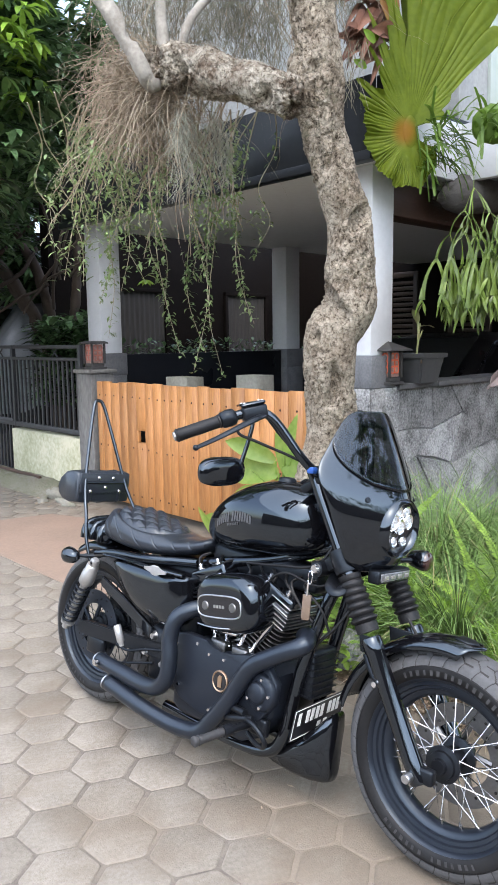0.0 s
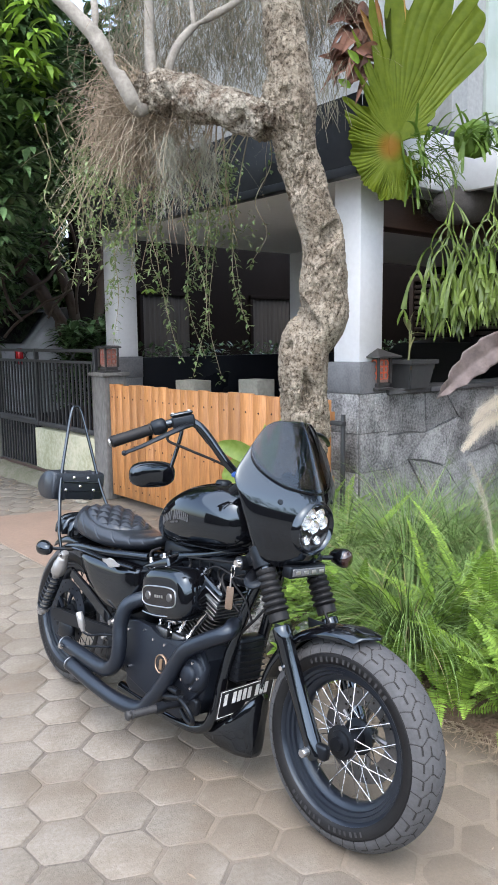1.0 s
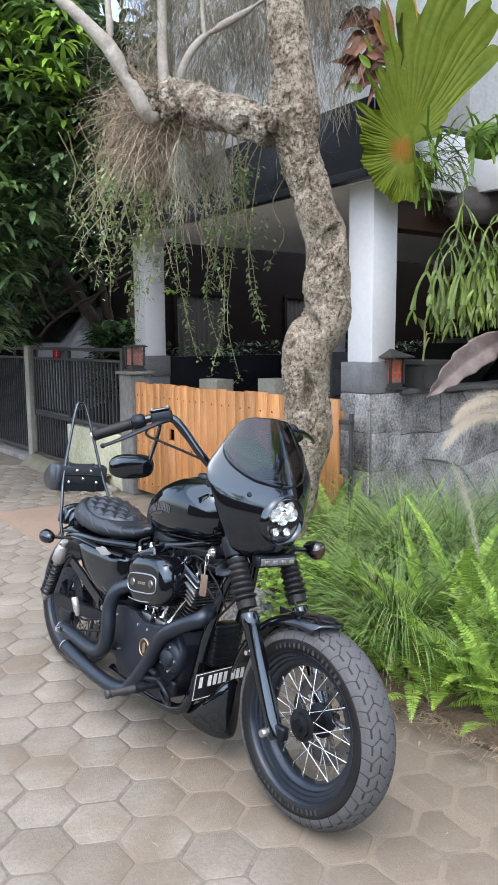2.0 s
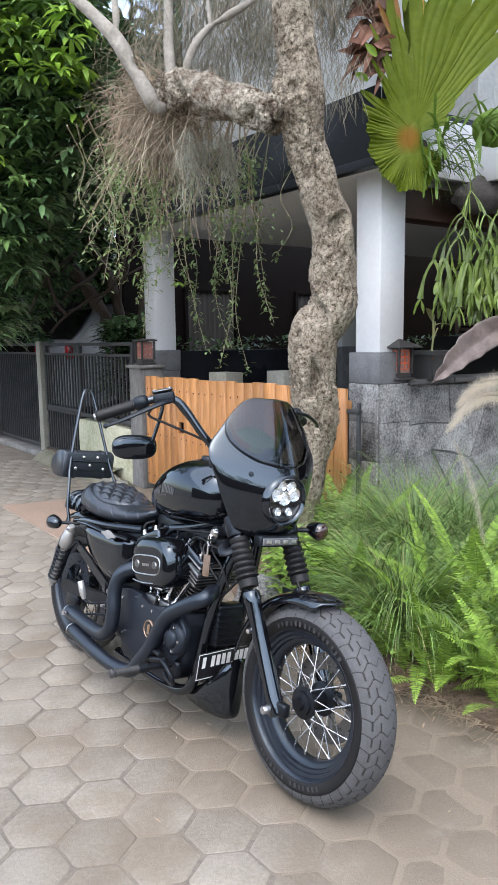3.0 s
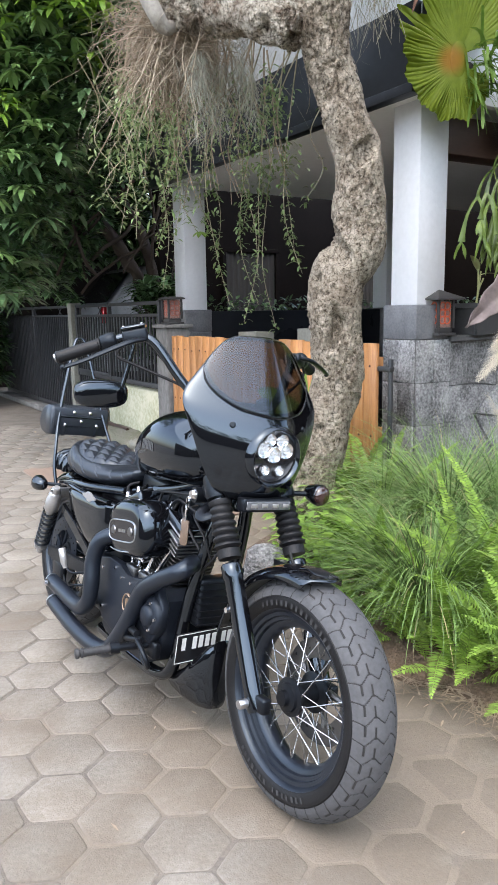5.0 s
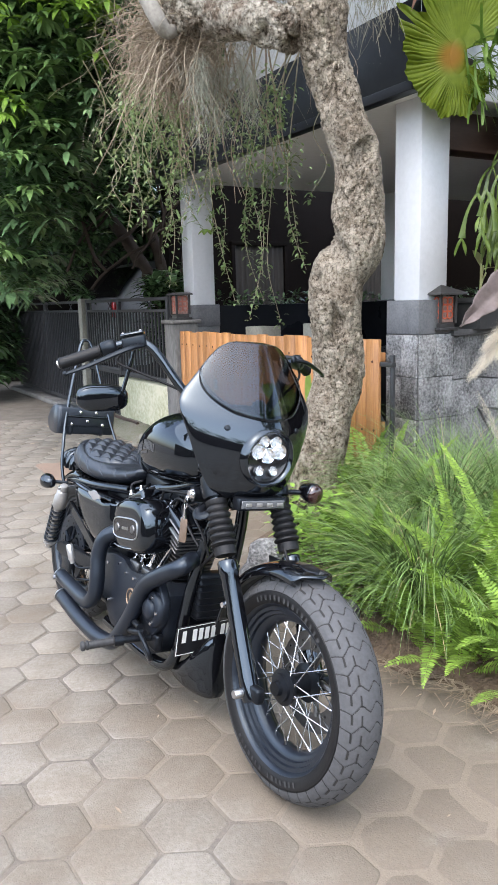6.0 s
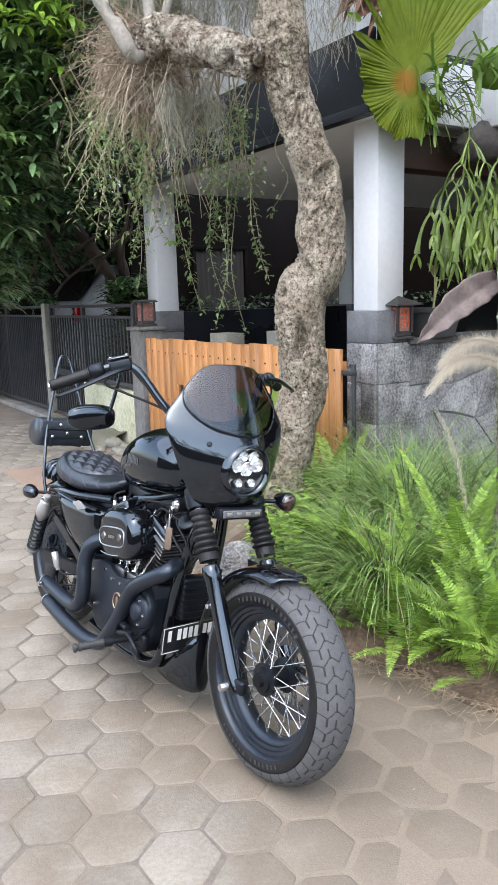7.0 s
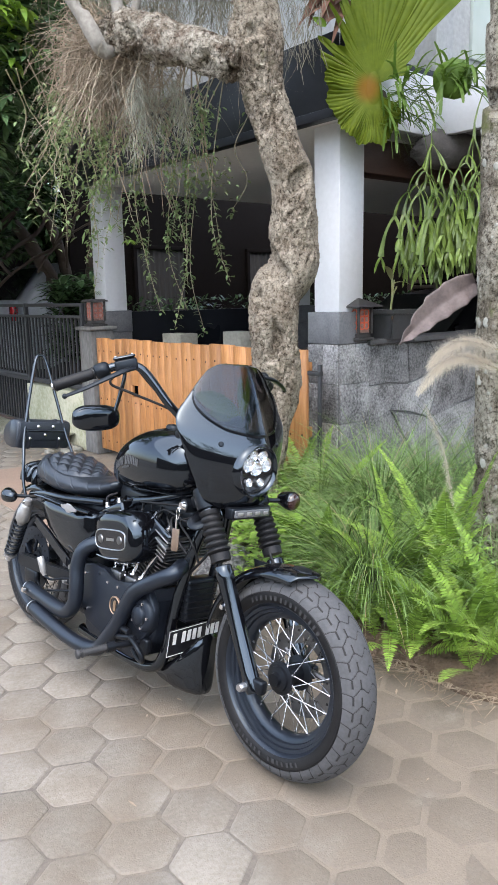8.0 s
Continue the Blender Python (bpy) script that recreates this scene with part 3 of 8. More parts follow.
# ---- wooden gate ----
gate = thing("wooden_gate", HOUSE, "closed orange-brown plank gate with dark nail heads", "gate")
y = -0.17
gr = random.Random(4)
k = 0
while y < 2.70:
    w = gr.choice((0.105, 0.12, 0.135, 0.15))
    y2 = min(y + w, 2.735)
    top = 1.155 - 0.012 * (y / 2.7) + gr.uniform(-0.008, 0.008)
    bm = bmesh.new()
    x0, x1 = -0.49 + gr.uniform(-0.002, 0.002), -0.462
    if y < 2.06 < y2 or y < 2.0 < y2:
        hy0, hy1 = max(y, 2.0), min(y2, 2.1)
        for (a, b, c, d) in ((y, y2, 0.07, 0.635), (y, y2, 0.74, top)):
            box(bm, x0, x1, a + 0.0015, b - 0.0015, c, d, 0.0025, segs=1)
        if hy0 > y + 0.01:
            box(bm, x0, x1, y + 0.0015, hy0, 0.6355, 0.7395, 0.0015, segs=1)
        if hy1 < y2 - 0.01:
            box(bm, x0, x1, hy1, y2 - 0.0015, 0.6355, 0.7395, 0.0015, segs=1)
    else:
        box(bm, x0, x1, y + 0.0015, y2 - 0.0015, 0.07, top, 0.003, segs=1)
    part("plank", bm, M_GATE, gate)
    for z in (1.02, 0.575, 0.165):
        for yy in ((y + y2) / 2 + gr.uniform(-0.02, 0.02),):
            bm = bmesh.new()
            lathe(bm, [(0.0, 0.006), (0.006, 0.005), (0.0095, 0.0)], 8, pose(x0 + 0.001, yy, z + gr.uniform(-0.008, 0.008), 0, -90, 0))
            part("nail", bm, M_NAIL, gate)
    y = y2
for z in (1.0, 0.56, 0.15):
    part("crossbar", boxm(-0.46, -0.42, -0.16, 2.72, z, z + 0.07, 0.004), M_GATE, gate)
part("latch", boxm(-0.48, -0.44, -0.28, -0.17, 0.985, 1.015, 0.004), M_FENCE, gate, "dark steel latch")
part("stile", boxm(-0.465, -0.44, -0.275, -0.25, 0.1, 1.06, 0.004), M_FENCE, gate, "dark steel gate post")

# ---- lanterns ----
def lantern(m, label, glass, lattice=M_ORANGE, roof=True):
    ob = thing("lantern", m, label, "lantern", "wall lanterns")
    bm = bmesh.new()
    box(bm, -0.085, 0.085, -0.085, 0.085, 0.0, 0.02, 0.003)
    box(bm, -0.065, 0.065, -0.065, 0.065, 0.02, 0.05, 0.003)
    part("base", bm, M_LANTERN, ob)
    for sx in (-1, 1):
        for sy in (-1, 1):
            part("corner_post", boxm(sx * 0.068 - 0.009, sx * 0.068 + 0.009, sy * 0.068 - 0.009, sy * 0.068 + 0.009, 0.05, 0.235, 0.002), M_LANTERN, ob)
    part("glass", boxm(-0.058, 0.058, -0.058, 0.058, 0.055, 0.23, 0.002), glass, ob, "dim red patterned glass")
    for a in (0, 90, 180, 270):
        bm = bmesh.new()
        for cz in (0.105, 0.15, 0.195):
            for cx in (-0.022, 0.022):
                pts = [(cx + 0.026 * math.cos(q), -0.061, cz + 0.026 * math.sin(q)) for q in np.linspace(0, 2 * math.pi, 11)[:-1]]
                tube(bm, pts, 0.0042, 5, closed=True)
        bmesh.ops.transform(bm, matrix=pose(0, 0, 0, 0, 0, a), verts=bm.verts)
        part("lattice", bm, lattice, ob)
    bm = bmesh.new()
    if roof:
        lathe(bm, [(0.0, 0.305), (0.02, 0.30), (0.175, 0.248), (0.178, 0.238), (0.0, 0.232)], 4, pose(0, 0, 0, 0, 0, 45))
    else:
        lathe(bm, [(0.0, 0.262), (0.10, 0.258), (0.135, 0.246), (0.135, 0.234), (0.0, 0.232)], 4, pose(0, 0, 0, 0, 0, 45))
    part("roof", bm, M_LANTERN, ob, smooth=False)
    return ob


lantern(HOUSE @ pose(0.20, 0.0, 1.178), "small dark pagoda lantern with orange lattice on the wall coping", M_LANTGLASS)
lantern(HOUSE @ pose(-0.395, 2.905, 1.252), "small faded red box lantern on the weathered gate pillar", M_LANTGLASS, M_REDLATT, False)

# ---- planter on the wall ----
M_STEM = mat("pale_green_stem", (0.24, 0.27, 0.12), 0.6, alt=(0.20, 0.14, 0.06), scale=9, fine=30)
pot = thing("planter", HOUSE @ pose(0.555, -0.0, 1.178) @ Matrix.Diagonal((1.12, 1.12, 1.2, 1)), "square black plastic planter on the wall coping", "plant pot")
bm = bmesh.new()
loft(bm, [[(sx * a, sy * a, z) for sx, sy in ((-1, -1), (1, -1), (1, 1), (-1, 1))] for a, z in ((0.108, 0.0), (0.136, 0.150), (0.148, 0.152), (0.150, 0.178), (0.138, 0.178), (0.128, 0.14))], cap=False)
bm.faces.new([bm.verts.new((sx * 0.108, sy * 0.108, 0.0)) for sx, sy in ((-1, -1), (1, -1), (1, 1), (-1, 1))])
bmesh.ops.bevel(bm, geom=[e for e in bm.edges if abs(e.verts[0].co.z - e.verts[1].co.z) > 0.1], offset=0.012, segments=2, affect='EDGES')
part("pot", bm, M_POT, pot)
part("soil", boxm(-0.129, 0.129, -0.129, 0.129, 0.12, 0.142), M_SOIL, pot)
bm = bmesh.new()
for i, (x, z) in enumerate(((0.012, 0.42), (0.02, 0.36), (0.03, 0.32))):
    tube(bm, smooth_path([(0.008 * i - 0.008, 0, 0.13), (x * 0.4, -0.01, 0.25), (x, -0.015 * i, z)], 4), 0.0055, 6)
part("stem", bm, M_STEM, pot)
lv = Leaves()
for b, d, L, w in (((0.02, 0, 0.33), (0.9, -0.2, 0.35), 0.16, 0.035), ((0.012, 0, 0.36), (-0.5, -0.1, 0.8), 0.13, 0.05), ((0.012, 0, 0.40), (0.2, -0.2, 1.0), 0.10, 0.04)):
    lv.blade(b, d, L, w, 0.9, steps=6, fold=0.3)
lv.make("leaf", M_STEM, pot)

# ---- car in the carport and car behind the fence ----
def car(m, paint, label, tall=1.0):
    ob = thing("car", m, label, "car")
    bm = bmesh.new()
    prof = [(-2.0, 0.35), (-2.05, 0.6), (-1.95, 0.82), (-0.9, 0.98), (-0.2, 1.42), (0.5, 1.5), (1.4, 1.45), (1.95, 1.0), (2.05, 0.7), (2.0, 0.35)]
    rings = []
    for yy, s, zz in ((-0.84, 0.97, -0.03), (-0.78, 1.0, 0.0), (0.78, 1.0, 0.0), (0.84, 0.97, -0.03)):
        rings.append([(x * s, yy * (1 if z < 1.0 else 0.84), z + (zz if z > 0.5 else 0)) for x, z in [(px, pz * tall) for px, pz in prof]])
    loft(bm, rings)
    bmesh.ops.bevel(bm, geom=bm.edges[:], offset=0.03, segments=2, affect='EDGES')
    part("body", bm, paint, ob)
    for s in (-1, 1):
        bm = bmesh.new()
        plate(bm, [(x, z * tall) for x, z in ((-0.75, 1.0), (-0.15, 1.38), (0.5, 1.44), (1.3, 1.38), (1.6, 1.02))], 0.012, pose(0, -0.735 * s, 0.0, 90, 0, 0) @ pose(0, 0, 0, -12 * s, 0, 0), 0.003)
        part("side_window", bm, M_PANE, ob)
    for name, xa, xb, za, zb in (("windscreen", -0.93, -0.27, 1.0, 1.43), ("rear_window", 1.90, 1.50, 1.07, 1.40)):
        bm = bmesh.new()
        off = -0.02 if xa < 0 else 0.02
        bm.faces.new([bm.verts.new((x + off, y, z * tall + 0.012)) for x, y, z in ((xa, -0.62, za), (xa, 0.62, za), (xb, 0.56, zb), (xb, -0.56, zb))])
        part(name, bm, M_PANE, ob)
    for s in (-1, 1):
        part("tail_light", boxm(1.95, 2.03, s * 0.68 - 0.08, s * 0.68 + 0.08, 0.86 * tall, 1.03 * tall, 0.02), M_TAILRED, ob, "red tail light")
        for x in (-1.3, 1.3):
            bm = bmesh.new()
            lathe(bm, [(0.0, -0.1), (0.27, -0.1), (0.31, -0.06), (0.31, 0.06), (0.27, 0.1), (0.0, 0.1)], 28, pose(x, s * 0.74, 0.31, 90, 0, 0))
            w = part("wheel", bm, M_TYREPLAIN, ob)
    return ob


car(HOUSE @ pose(3.0, 1.25, 0.06), M_CARPAINT, "black car parked in the carport shade")
car(HOUSE @ pose(2.42, 7.68, 0.0, 0, 0, 180), M_CARSILVER, "tall silver car parked behind the black fence", 1.42)

# ---- across the lane, behind the walk: added unseen walls and a row of dark trees ----
# these added walls are dark so the bike's gloss mirrors little light
M_LANEWALL = mat("dark_reflected_wall", (0.07, 0.072, 0.06), 0.9, alt=(0.035, 0.042, 0.028), scale=1.5, fine=20)
part("lane_wall", boxm(-14, 14, -8.6, -8.4, 0.0, 2.2, 0.01), M_LANEWALL, None, "unseen dark wall added across the lane for reflections", kind="structure")
part("side_lane_wall", boxm(-9.2, -9.0, -8.4, 3.0, 0.0, 2.4, 0.01), M_LANEWALL, None, "unseen dark wall added beside the lane for reflections", kind="structure")
# added backdrop that darkens the bright gaps between the leaves
part("backdrop_wall", boxm(-9, 1.6, 14.4, 14.6, 0.0, 3.5, 0.01), M_SHADEWALL, None, "dark backdrop wall added far behind the trees", kind="structure")

# ---- gnarled tree over the motorcycle ----
def bark_tube(name, pts, radii, material, parent, lump=0.03, fine=0.010, seg=140, step=0.0075, label="", freq=5.5, seed=0.0):
    """A trunk or limb whose skin bulges and cracks."""
    P = smooth_path(pts, 10)
    R = lerp_list(list(radii), len(P))
    L = [0.0]
    for a, b in zip(P, P[1:]):
        L.append(L[-1] + (b - a).length)
    n = max(4, int(L[-1] / step))
    xs = np.linspace(0, L[-1], n)
    Q = [Vector((np.interp(x, L, [p.x for p in P]), np.interp(x, L, [p.y for p in P]), np.interp(x, L, [p.z for p in P]))) for x in xs]
    rr = [np.interp(x, L, R) for x in xs]
    bm = bmesh.new()
    rings = tube(bm, Q, rr, seg)
    for ring, c, r in zip(rings, Q, rr):
        for v in ring:
            d = (v.co - c).normalized()
            p = c + d * r + Vector((seed, seed * 2, 0))
            s = Vector((p.x, p.y, p.z * 0.8))
            k = noise.noise(s * freq) * lump
            rough = min(1.3, max(0.2, 0.7 + 1.4 * noise.noise(s * 3.3 + Vector((11, 2, 6)))))
            w = s + Vector((noise.noise(s * 9), noise.noise(s * 9 + Vector((4, 4, 4))), noise.noise(s * 9 + Vector((9, 1, 5))))) * 0.05
            w2 = w + Vector((noise.noise(s * 31), noise.noise(s * 31 + Vector((4, 4, 4))), noise.noise(s * 31 + Vector((9, 1, 5))))) * 0.016
            # corky plates parted by crevices, then finer flakes
            dist, _at = noise.voronoi(Vector((w2.x, w2.y, w2.z * 0.55)) * 15.0)
            k += (min(0.16, dist[1] - dist[0]) - 0.10) * fine * 4.2 * rough
            dist, _at = noise.voronoi(Vector((w2.x, w2.y, w2.z * 1.2)) * 38.0)
            k += (min(0.16, dist[1] - dist[0]) - 0.10) * fine * 2.2 * rough
            k += noise.noise(s * 24) * fine * 0.42 * rough + noise.noise(s * 80) * fine * 0.22
            hole = noise.noise(s * 7.3 + Vector((31, 9, 4)))
            if hole > 0.27:
                k -= min(0.05, (hole - 0.27) * 0.30) * min(1, r / 0.1)
            v.co += d * k
    return part(name, bm, material, parent, label)


def bark_material(name, pale, mid, dark, moss=None):
    m = bpy.data.materials.new(name)
    m.use_nodes = True
    n, link = m.node_tree.nodes, m.node_tree.links.new
    b = n["Principled BSDF"]
    pos = n.new("ShaderNodeNewGeometry").outputs["Position"]
    def nz(scale, detail=6.0, rough=0.6):
        t = n.new("ShaderNodeTexNoise")
        t.inputs["Scale"].default_value, t.inputs["Detail"].default_value, t.inputs["Roughness"].default_value = scale, detail, rough
        link(pos, t.inputs["Vector"])
        return t.outputs["Fac"]
    def ramp(fac, stops):
        r = n.new("ShaderNodeValToRGB")
        e = r.color_ramp.elements
        e[0].position, e[0].color = stops[0][0], (*stops[0][1], 1)
        e[1].position, e[1].color = stops[-1][0], (*stops[-1][1], 1)
        for p, c in stops[1:-1]:
            q = e.new(p)
            q.color = (*c, 1)
        link(fac, r.inputs["Fac"])
        return r.outputs["Color"]
    c1 = ramp(nz(6.5, 12, 0.78), [(0.33, dark), (0.42, mid), (0.55, pale)])
    c2 = ramp(nz(46, 9, 0.74), [(0.38, (0.24, 0.20, 0.17)), (0.45, (0.82, 0.79, 0.74)), (0.60, (1.25, 1.23, 1.2))])
    mx = n.new("ShaderNodeMix")
    mx.data_type, mx.blend_type = 'RGBA', 'MULTIPLY'
    mx.inputs["Factor"].default_value = 1.0
    link(c1, mx.inputs["A"])
    link(c2, mx.inputs["B"])
    col = mx.outputs["Result"]
    warp = n.new("ShaderNodeTexNoise")
    warp.inputs["Scale"].default_value, warp.inputs["Detail"].default_value = 9.0, 5.0
    link(pos, warp.inputs["Vector"])
    push = n.new("ShaderNodeVectorMath")
    push.operation = 'MULTIPLY_ADD'
    push.inputs[1].default_value = (0.34, 0.34, 0.26)
    link(warp.outputs["Color"], push.inputs[0])
    link(pos, push.inputs[2])
    vor = n.new("ShaderNodeTexVoronoi")
    vor.feature = 'DISTANCE_TO_EDGE'
    vor.inputs["Scale"].default_value = 17.0
    link(push.outputs[0], vor.inputs["Vector"])
    crack = n.new("ShaderNodeMapRange")
    crack.inputs["From Min"].default_value, crack.inputs["From Max"].default_value = 0.0, 0.05
    crack.inputs["To Min"].default_value, crack.inputs["To Max"].default_value = 0.45, 1.0
    link(vor.outputs["Distance"], crack.inputs["Value"])
    mc = n.new("ShaderNodeMix")
    mc.data_type, mc.blend_type = 'RGBA', 'MULTIPLY'
    mc.inputs["Factor"].default_value = 1.0
    link(col, mc.inputs["A"])
    link(crack.outputs[0], mc.inputs["B"])
    col = mc.outputs["Result"]
    if moss:
        mr = n.new("ShaderNodeMapRange")
        mr.inputs["From Min"].default_value, mr.inputs["From Max"].default_value = 0.63, 0.75
        link(nz(4.5, 5), mr.inputs["Value"])
        m2 = n.new("ShaderNodeMix")
        m2.data_type = 'RGBA'
        link(mr.outputs[0], m2.inputs["Factor"])
        link(col, m2.inputs["A"])
        m2.inputs["B"].default_value = (*moss, 1)
        col = m2.outputs["Result"]
    link(col, b.inputs["Base Color"])
    b.inputs["Roughness"].default_value = 0.95
    b.inputs["Specular IOR Level"].default_value = 0.2
    bp = n.new("ShaderNodeBump")
    bp.inputs["Strength"].default_value, bp.inputs["Distance"].default_value = 1.0, 0.026
    link(nz(85, 9, 0.7), bp.inputs["Height"])
    fis = n.new("ShaderNodeBump")
    fis.inputs["Strength"].default_value, fis.inputs["Distance"].default_value = 0.8, 0.02
    link(crack.outputs[0], fis.inputs["Height"])
    link(bp.outputs[0], fis.inputs["Normal"])
    link(fis.outputs[0], b.inputs["Normal"])
    return m


M_TRUNK = bark_material("pale_lichen_bark", (0.385, 0.342, 0.285), (0.215, 0.180, 0.142), (0.055, 0.041, 0.030), (0.12, 0.115, 0.07))
M_LICHEN = bark_material("lichen_crusted_bark", (0.40, 0.37, 0.32), (0.155, 0.118, 0.09), (0.034, 0.026, 0.02), (0.10, 0.105, 0.05))
M_TRUNK2 = bark_material("mossy_speckled_bark", (0.36, 0.34, 0.29), (0.16, 0.14, 0.11), (0.05, 0.045, 0.035), (0.16, 0.17, 0.07))

tree = thing("tree", pose(1.62, 3.64, 0), "gnarled pale-barked tree with hanging roots", "tree")
TI = Matrix.Translation((-1.62, -3.64, 0))


def rel(pts):
    return [TI @ Vector(p) for p in pts]


bark_tube("trunk", rel([(1.60, 3.66, -0.05), (1.61, 3.65, 0.25), (1.63, 3.64, 0.50), (1.67, 3.64, 0.72), (1.74, 3.645, 0.97), (1.745, 3.65, 1.12), (1.737, 3.65, 1.30), (1.738, 3.65, 1.43), (1.750, 3.65, 1.52), (1.797, 3.65, 1.61), (1.843, 3.65, 1.71), (1.85, 3.65, 1.83),
                        (1.848, 3.65, 1.98), (1.838, 3.65, 2.1), (1.812, 3.65, 2.21), (1.772, 3.65, 2.32), (1.738, 3.65, 2.44), (1.690, 3.645, 2.58), (1.655, 3.63, 2.78), (1.65, 3.632, 2.95), (1.63, 3.638, 3.15), (1.60, 3.65, 3.5), (1.56, 3.66, 4.2)]),
          [0.19, 0.155, 0.135, 0.135, 0.122, 0.130, 0.140, 0.143, 0.143, 0.149, 0.152, 0.134, 0.122, 0.118, 0.121, 0.114, 0.110, 0.113, 0.135, 0.122, 0.108, 0.10, 0.09], M_TRUNK, tree, 0.020, 0.016)
bark_tube("branch", rel([(1.64, 3.62, 2.66), (1.55, 3.64, 2.70), (1.458, 3.67, 2.735), (1.327, 3.815, 2.81), (1.189, 3.982, 2.905), (1.071, 4.124, 2.965), (0.96, 4.26, 3.0), (0.91, 4.32, 3.01)]),
          [0.10, 0.105, 0.10, 0.105, 0.118, 0.120, 0.105, 0.05], M_LICHEN, tree, 0.026, 0.022, label="thick gnarled side branch", seed=3.0)
bark_tube("limb", rel([(1.0, 4.22, 2.94), (0.905, 4.12, 2.86), (0.835, 4.08, 2.95), (0.755, 4.10, 3.10), (0.675, 4.12, 3.235), (0.56, 4.15, 3.36), (0.42, 4.2, 3.50), (0.15, 4.3, 3.75)]),
          [0.030, 0.042, 0.043, 0.040, 0.037, 0.034, 0.031, 0.026], M_BRANCH, tree, 0.012, 0.005, 28, 0.015, "smooth pale grey limb", seed=5.0)
for k, (pts, r) in enumerate((([(1.0, 4.2, 3.02), (0.985, 4.22, 3.25), (0.99, 4.25, 3.6), (0.95, 4.3, 4.4)], 0.034), ([(1.06, 4.14, 3.02), (1.12, 4.12, 3.2), (1.23, 4.1, 3.33), (1.40, 4.06, 3.42), (1.7, 4.0, 3.6)], 0.024),
                              ([(0.685, 4.12, 3.22), (0.68, 4.14, 3.36), (0.67, 4.17, 3.6), (0.68, 4.2, 4.1)], 0.022), ([(1.23, 4.1, 3.33), (1.22, 4.12, 3.5), (1.25, 4.15, 3.9)], 0.014))):
    bark_tube("limb", rel(pts), [r, r * 0.95, r * 0.85, r * 0.7][:len(pts)], M_BRANCH, tree, 0.005, 0.002, 14, 0.04, "smooth pale grey limb", seed=9.0 + k)

# crown out of view, added to shade the trunk, gate and house
lv = Leaves()
cr = random.Random(17)
for k in range(250):
    p = Vector((cr.uniform(0.7, 4.6), cr.uniform(2.9, 6.2), 0))
    p.z = 4.75 + 0.42 * max(0, p.y - 3.4) * 0.6 + cr.random() * 1.5
    for i in range(9):
        a = cr.uniform(0, 2 * math.pi)
        lv.blade(p - Vector((1.62, 3.64, 0)), Vector((math.cos(a), math.sin(a), cr.uniform(-0.6, 0.3))), cr.uniform(0.16, 0.3), cr.uniform(0.05, 0.09), 0.8, steps=2, fold=0.2)
lv.make("crown", M_MANGO, tree, label="unseen leafy crown added above the trunk for shade")

rtree = thing("tree", pose(2.51, 2.56, 0), "straight mossy speckled trunk in the garden bed", "tree")
rtrunk = bark_tube("trunk", [(0.05, 0.03, -0.05), (0.04, 0.02, 0.6), (0.01, 0.01, 1.2), (-0.01, 0.0, 2.0), (-0.02, 0.0, 3.0), (-0.03, 0.0, 4.5)], [0.17, 0.14, 0.13, 0.128, 0.125, 0.12], M_TRUNK2, rtree, 0.012, 0.006, seed=13.0)
M_CRUST = mat("white_lichen", (0.30, 0.295, 0.26), 0.9, alt=(0.18, 0.18, 0.15), scale=30, fine=120)
bm = bmesh.new()
lr = random.Random(5)
from mathutils.bvhtree import BVHTree
skin = BVHTree.FromPolygons([v.co.copy() for v in rtrunk.data.vertices], [tuple(p.vertices) for p in rtrunk.data.polygons])
for i in range(260):
    z = lr.uniform(0.3, 3.2)
    a = lr.uniform(0, 2 * math.pi)
    cx_ = np.interp(z, [0, 0.6, 1.2, 2.0, 3.0, 4.5], [0.05, 0.04, 0.01, -0.01, -0.02, -0.03])
    s = lr.uniform(0.005, 0.02)
    far = Vector((cx_ + math.cos(a), math.sin(a), z))
    at, nrm, _i, _d = skin.ray_cast(far, Vector((-math.cos(a), -math.sin(a), 0)))
    if at is None:
        continue
    bmesh.ops.create_icosphere(bm, subdivisions=2, radius=1.0, matrix=Matrix.Translation(at) @ nrm.to_track_quat('X', 'Z').to_matrix().to_4x4() @ Matrix.Diagonal((0.0035, s, s * lr.uniform(0.7, 1.5), 1)))
for v in bm.verts:
    v.co += Vector((noise.noise(v.co * 90), noise.noise(v.co * 90 + Vector((5, 0, 0))), noise.noise(v.co * 90 + Vector((0, 5, 0))))) * 0.003
part("lichen", bm, M_CRUST, rtree, "white lichen blotches", kind="stuff")

# ---- hanging roots, moss and dry stems ----
def strands(n, start, way, length, width, bend, steps=5):
    lv = Leaves()
    for i in range(n):
        s, d = start(), way().normalized()
        side = d.cross(rdir(0.0))
        lv.blade(s, d, length(), width(), bend(), side=side, steps=steps, shape="strap", tip=0.001)
    return lv


def tangle(n, start, way, length, width, jitter, fall, steps=9):
    """Thin woody strands that wander as they droop."""
    lv = Leaves()
    for i in range(n):
        p, d = start(), way().normalized()
        L, w = length(), width()
        side = d.cross(rdir(0.3)).normalized()
        k0 = len(lv.v)
        for j in range(steps + 1):
            ww = w * (1 - 0.6 * j / steps) * 0.5
            lv.v += [p - side * ww, p + side * ww]
            p = p + d * (L / steps)
            d = (d + Vector((rng.gauss(0, jitter), rng.gauss(0, jitter), rng.gauss(0, jitter) - fall / steps))).normalized()
        for j in range(steps):
            a = k0 + 2 * j
            lv.f.append((a, a + 1, a + 3, a + 2))
    return lv


